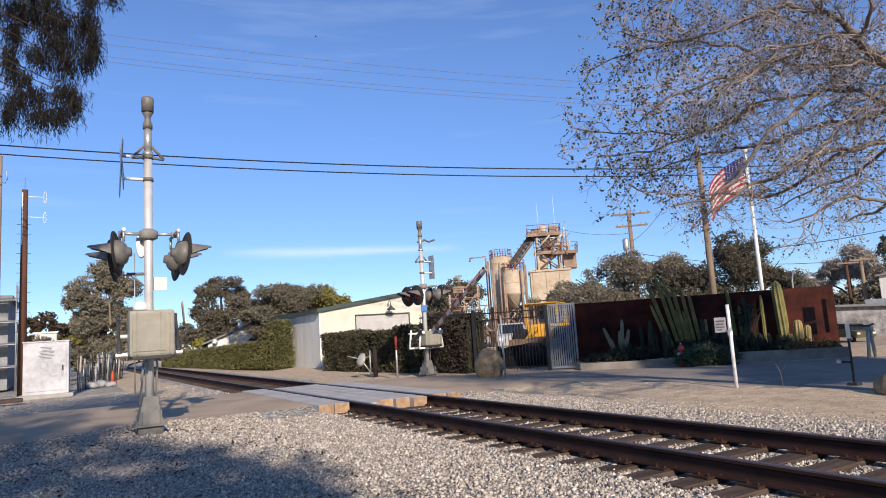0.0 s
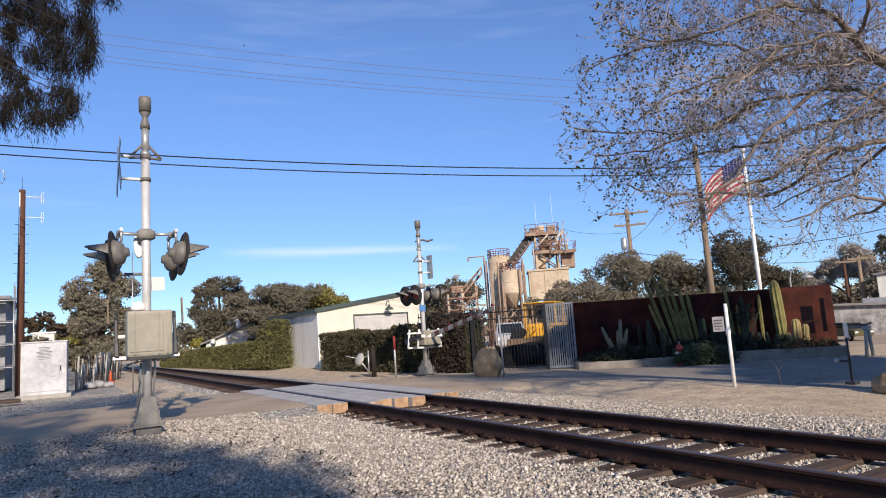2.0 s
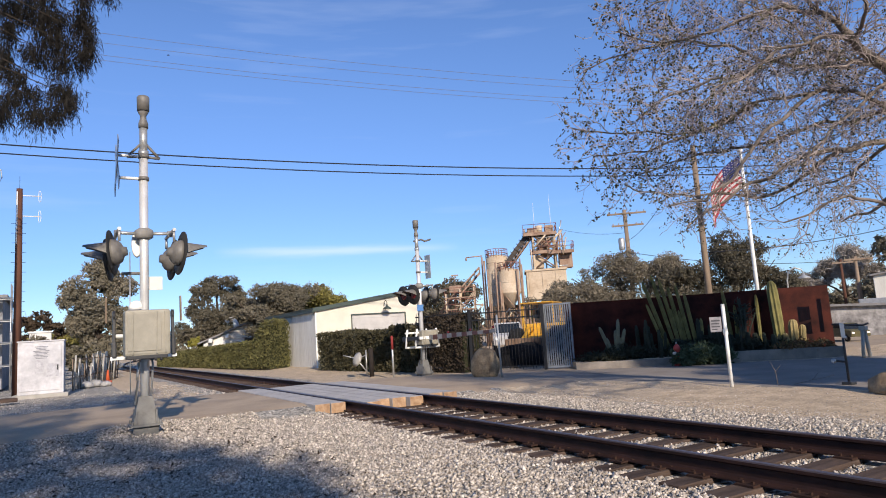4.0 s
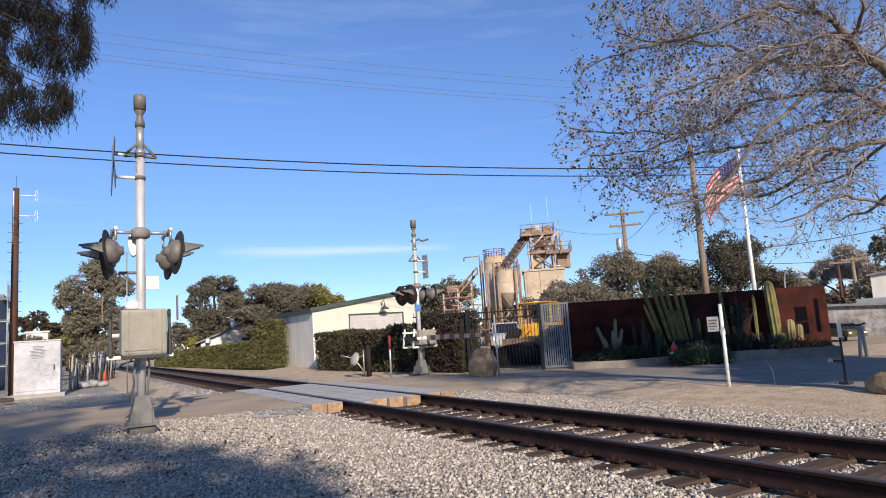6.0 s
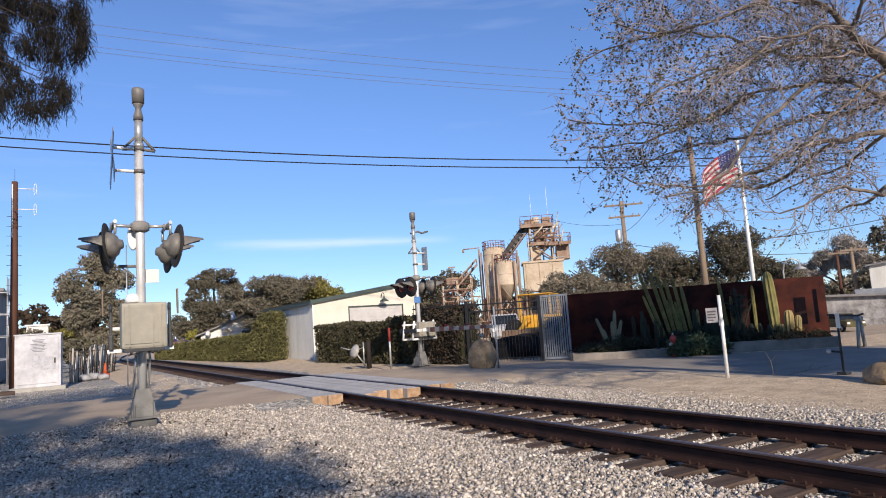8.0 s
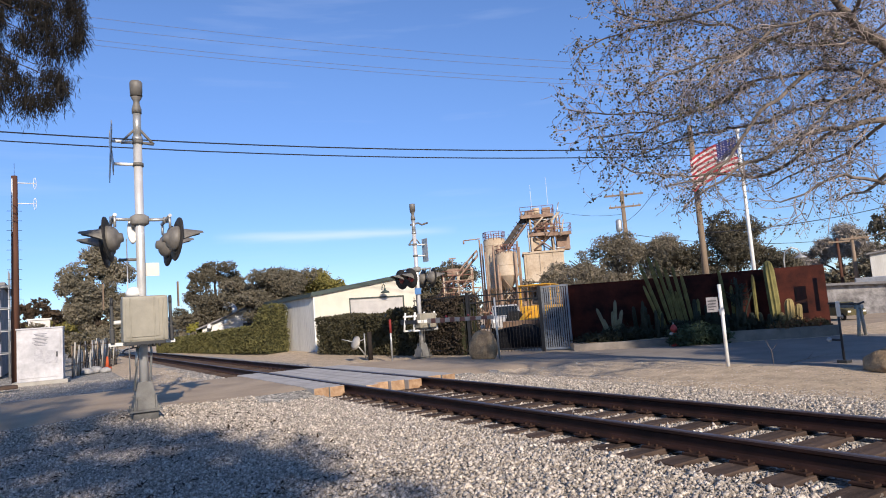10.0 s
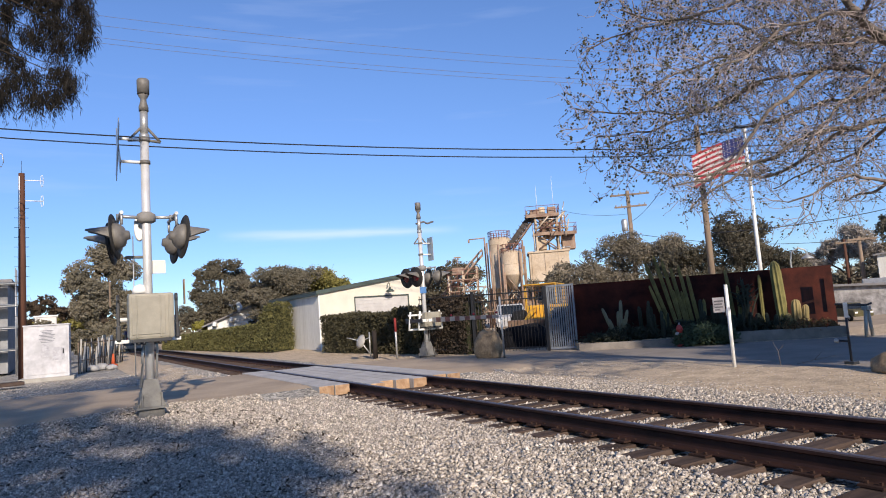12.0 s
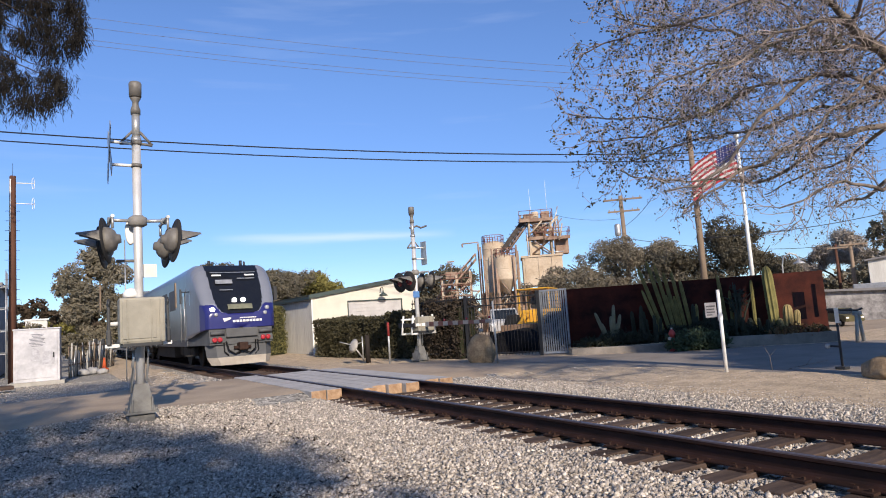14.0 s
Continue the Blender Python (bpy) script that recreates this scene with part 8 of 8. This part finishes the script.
        box(bm, (sx * 1.493 - 0.008, 2.68, 2.3), (sx * 1.493 + 0.008, 3.12, 2.95), 0.01)
        part("window", bm, SCREEN, d, "dark door window")
        bm = bmesh.new()
        box(bm, (sx * 1.455 - 0.012, 1.75, 2.35), (sx * 1.455 + 0.03, 2.4, 3.05), 0.03)
        part("cab_side_window", bm, SCREEN, l, "dark side window")
        for y in (2.5, 3.32):
            bm = bmesh.new()
            rod(bm, (sx * 1.54, y, 1.0), (sx * 1.54, y, 2.8), 0.013, n=6)
            part("handrail", bm, GALV, l)
        bm = bmesh.new()
        rod(bm, (sx * 1.46, 1.9, 2.9), (sx * 1.75, 1.8, 2.9), 0.02, n=6)
        box(bm, (sx * 1.74 - 0.02, 1.66, 2.45), (sx * 1.74 + 0.1 * sx + 0.02, 1.80, 3.0), 0.01)
        part("mirror", bm, BLACK, l, "black mirror")
        for k in range(6):
            y = 5.0 + 2.4 * k
            bm = bmesh.new()
            box(bm, (sx * 1.475 - 0.012, y, 2.35), (sx * 1.475 + 0.012, y + 1.7, 3.2), 0.01)
            g = part("grille", bm, PILOT, l, "dark louvred grille")
        for y in (0.45,):
            for z in (0.45, 0.75):
                bm = bmesh.new()
                box(bm, (sx * 1.36 - 0.1, 2.6, z), (sx * 1.36 + 0.1, 3.2, z + 0.04), 0.005)
                part("step", bm, UNDER, l)
    for x in (-0.7, 0.5):
        bm = bmesh.new()
        rod(bm, (x, 1.9, 3.85), (x, 1.9, 4.08), 0.06, n=10)
        rod(bm, (x + 0.14, 1.9, 3.85), (x + 0.14, 1.9, 4.04), 0.04, n=10)
        part("roof_antenna", bm, BLACK, l)
    bm = bmesh.new()
    box(bm, (-0.8, 5, 3.92), (0.8, 19, 4.05), 0.04)
    part("roof_hatch", bm, PILOT, l)
    return l


def coach():
    c = thing("passenger_coach", "silver passenger coach with a dark window band", "railway coach", (TRACK_X, 330, 0.18), "coaches")
    bm = loft([body_ring(0.0, 1.48, 0.5, 4.25, 0.55), body_ring(25.5, 1.48, 0.5, 4.25, 0.55)])
    part("body", bm, SILVER, c)
    bogie(c, 3.2, (-1.25, 1.25))
    bogie(c, 22.3, (-1.25, 1.25))
    for sx in (-1, 1):
        for z0, z1 in ((1.3, 2.0), (2.9, 3.55)):
            for k in range(10):
                bm = bmesh.new()
                box(bm, (sx * 1.483 - 0.01, 1.6 + 2.25 * k, z0), (sx * 1.483 + 0.01, 3.4 + 2.25 * k, z1), 0.03)
                part("window", bm, SCREEN, c, "dark coach window")
        bm = bmesh.new()
        box(bm, (sx * 1.485 - 0.008, 0.4, 2.3), (sx * 1.485 + 0.008, 25.1, 2.65))
        part("blue_stripe", bm, TRAINBLUE, c)
    bm = bmesh.new()
    box(bm, (-0.6, -0.12, 0.6), (0.6, 0.0, 3.0), 0.04)
    part("gangway", bm, RUBBER, c, "black gangway bellows")
    return c


# ---- flag ----
FLAG_N, FLAG_W, FLAG_H = 5, 2.05, 1.25


def flag():
    """A flag of thirteen bars, each in rigid lengths that swing together; a dark blue corner."""
    f = thing("flag", "red and white striped flag with a blue corner on the pole", "flag", (22.33, 15.17, 7.35), "", 124)
    red = mat("flag_red_cloth", (0.36, 0.05, 0.06), (0.30, 0.04, 0.05), rough=0.85, scale=8, bump=0.1)
    white = mat("flag_white_cloth", (0.52, 0.50, 0.49), (0.45, 0.43, 0.42), rough=0.85, scale=8, bump=0.1)
    blue = mat("flag_blue_cloth", (0.03, 0.035, 0.12), (0.025, 0.03, 0.10), rough=0.85, scale=8, bump=0.1)
    pieces = []
    w, h = FLAG_W / FLAG_N, FLAG_H / 13
    for j in range(13):
        for k in range(FLAG_N):
            corner = k < 2 and j < 7
            bm = bmesh.new()
            box(bm, (-0.01, -0.003, -h * 1.05), (w + 0.01, 0.003, 0))
            ob = part("cloth_strip", bm, blue if corner else (white if j % 2 else red), f)
            if corner:
                bm = bmesh.new()
                for q in range(3):
                    box(bm, (w * (0.2 + 0.3 * q) - 0.014, -0.006, -h * 0.72), (w * (0.2 + 0.3 * q) + 0.014, 0.006, -h * 0.4))
                part("star", bm, white, ob)
            pieces.append((ob, j, k))
    return pieces


loco = locomotive()
coaches = [coach()]
coaches.append(copy_thing(coaches[0], pose(TRACK_X, 360, 0.18)))
strips = flag()

# ---- what moves ----
def on_track(y):
    """Pose of a vehicle whose front is at y."""
    slope = (track_shift(y + 12) - track_shift(y)) / 12
    return pose(TRACK_X + track_shift(y), y, 0.18, 0, 0, -math.degrees(math.atan(slope)))


def motions():
    # signal arms come down and stay down
    down = ((0, 26), (0.6, 21.5), (1.2, 17), (1.6, 14), (2.0, 10), (2.4, 8), (2.8, 6), (3.2, 4), (4.2, 1), (5.0, 0), (14, 0))
    walk(arm_far, [(t, pose(0, 0, 1.22, 0, 0, 174) @ pose(0, 0, 0, a)) for t, a in down])
    walk(arm_near, [(t, pose(0, 0.12, 1.50, 0, 0, 0) @ pose(0, 0, 0, 88 - 1.1 * a)) for t, a in down])
    # the train, at a steady speed
    for ob, back in ((loco, 0.0), (coaches[0], 21.2), (coaches[1], 47.4)):
        walk(ob, [(t, on_track(24.5 + 21.0 * (14 - t) + back)) for t in [0.5 * k for k in range(29)]])
    # a bird glides by, high up
    heading = math.degrees(math.atan2(-(BIRD_WAY[1] - BIRD_WAY[0]).x, (BIRD_WAY[1] - BIRD_WAY[0]).y))
    walk(bird, [(t, Matrix.Translation(BIRD_WAY[0].lerp(BIRD_WAY[1], t / 14)) @ pose(0, 0, 0, 0, 0, heading)) for t in (0, 4, 9, 14)])
    # the flag swings and ripples: how far its end stands out from the pole and hangs down, in metres
    swing = ((0, 1.35, 1.25), (0.5, 1.5, 1.25), (1, 1.4, 1.05), (1.5, 1.5, 1.05), (2, 1.45, 1.25), (2.5, 1.15, 1.4), (3, 1.25, 1.5), (4.2, 1.1, 1.55), (5.5, 0.95, 1.7), (6, 1.2, 1.4), (6.5, 1.5, 1.35), (7, 1.3, 1.35), (7.5, 1.2, 1.05), (8.2, 1.25, 1.2), (9.3, 1.5, 0.95), (10.5, 1.75, 0.7), (11.2, 1.5, 0.95), (12, 1.8, 0.6), (12.5, 1.5, 0.8), (13, 0.4, 1.45), (13.5, 0.85, 1.2), (14, 1.6, 0.95))
    w, h = FLAG_W / FLAG_N, FLAG_H / 13
    ways = []
    for i in range(57):
        t = 0.25 * i
        out, down = (float(np.interp(t, [r[0] for r in swing], [r[c] for r in swing])) for c in (1, 2))
        sag = math.asin(min(0.95, down / FLAG_W))
        veer = math.acos(min(1.0, out / (FLAG_W * math.cos(sag))))
        chain, place = [], Vector((0, 0, 0))
        for k in range(FLAG_N):
            dip = sag * (0.62 + 0.19 * k)
            turn = pose(0, 0, 0, 0, 0, math.degrees(veer) * (0.6 + 0.2 * k) + 16 * math.sin(3.3 * t - 1.3 * k) * (0.3 + 0.2 * k)) @ pose(0, 0, 0, 0, math.degrees(min(1.45, dip)), 0)
            chain.append((place.copy(), turn))
            place = place + turn @ Vector((w, 0, 0))
        ways.append((t, chain))
    for ob, j, k in strips:
        walk(ob, [(t, Matrix.Translation(chain[k][0] + Vector((0, 0.0016 * j, -h * j))) @ chain[k][1]) for t, chain in ways])


motions()
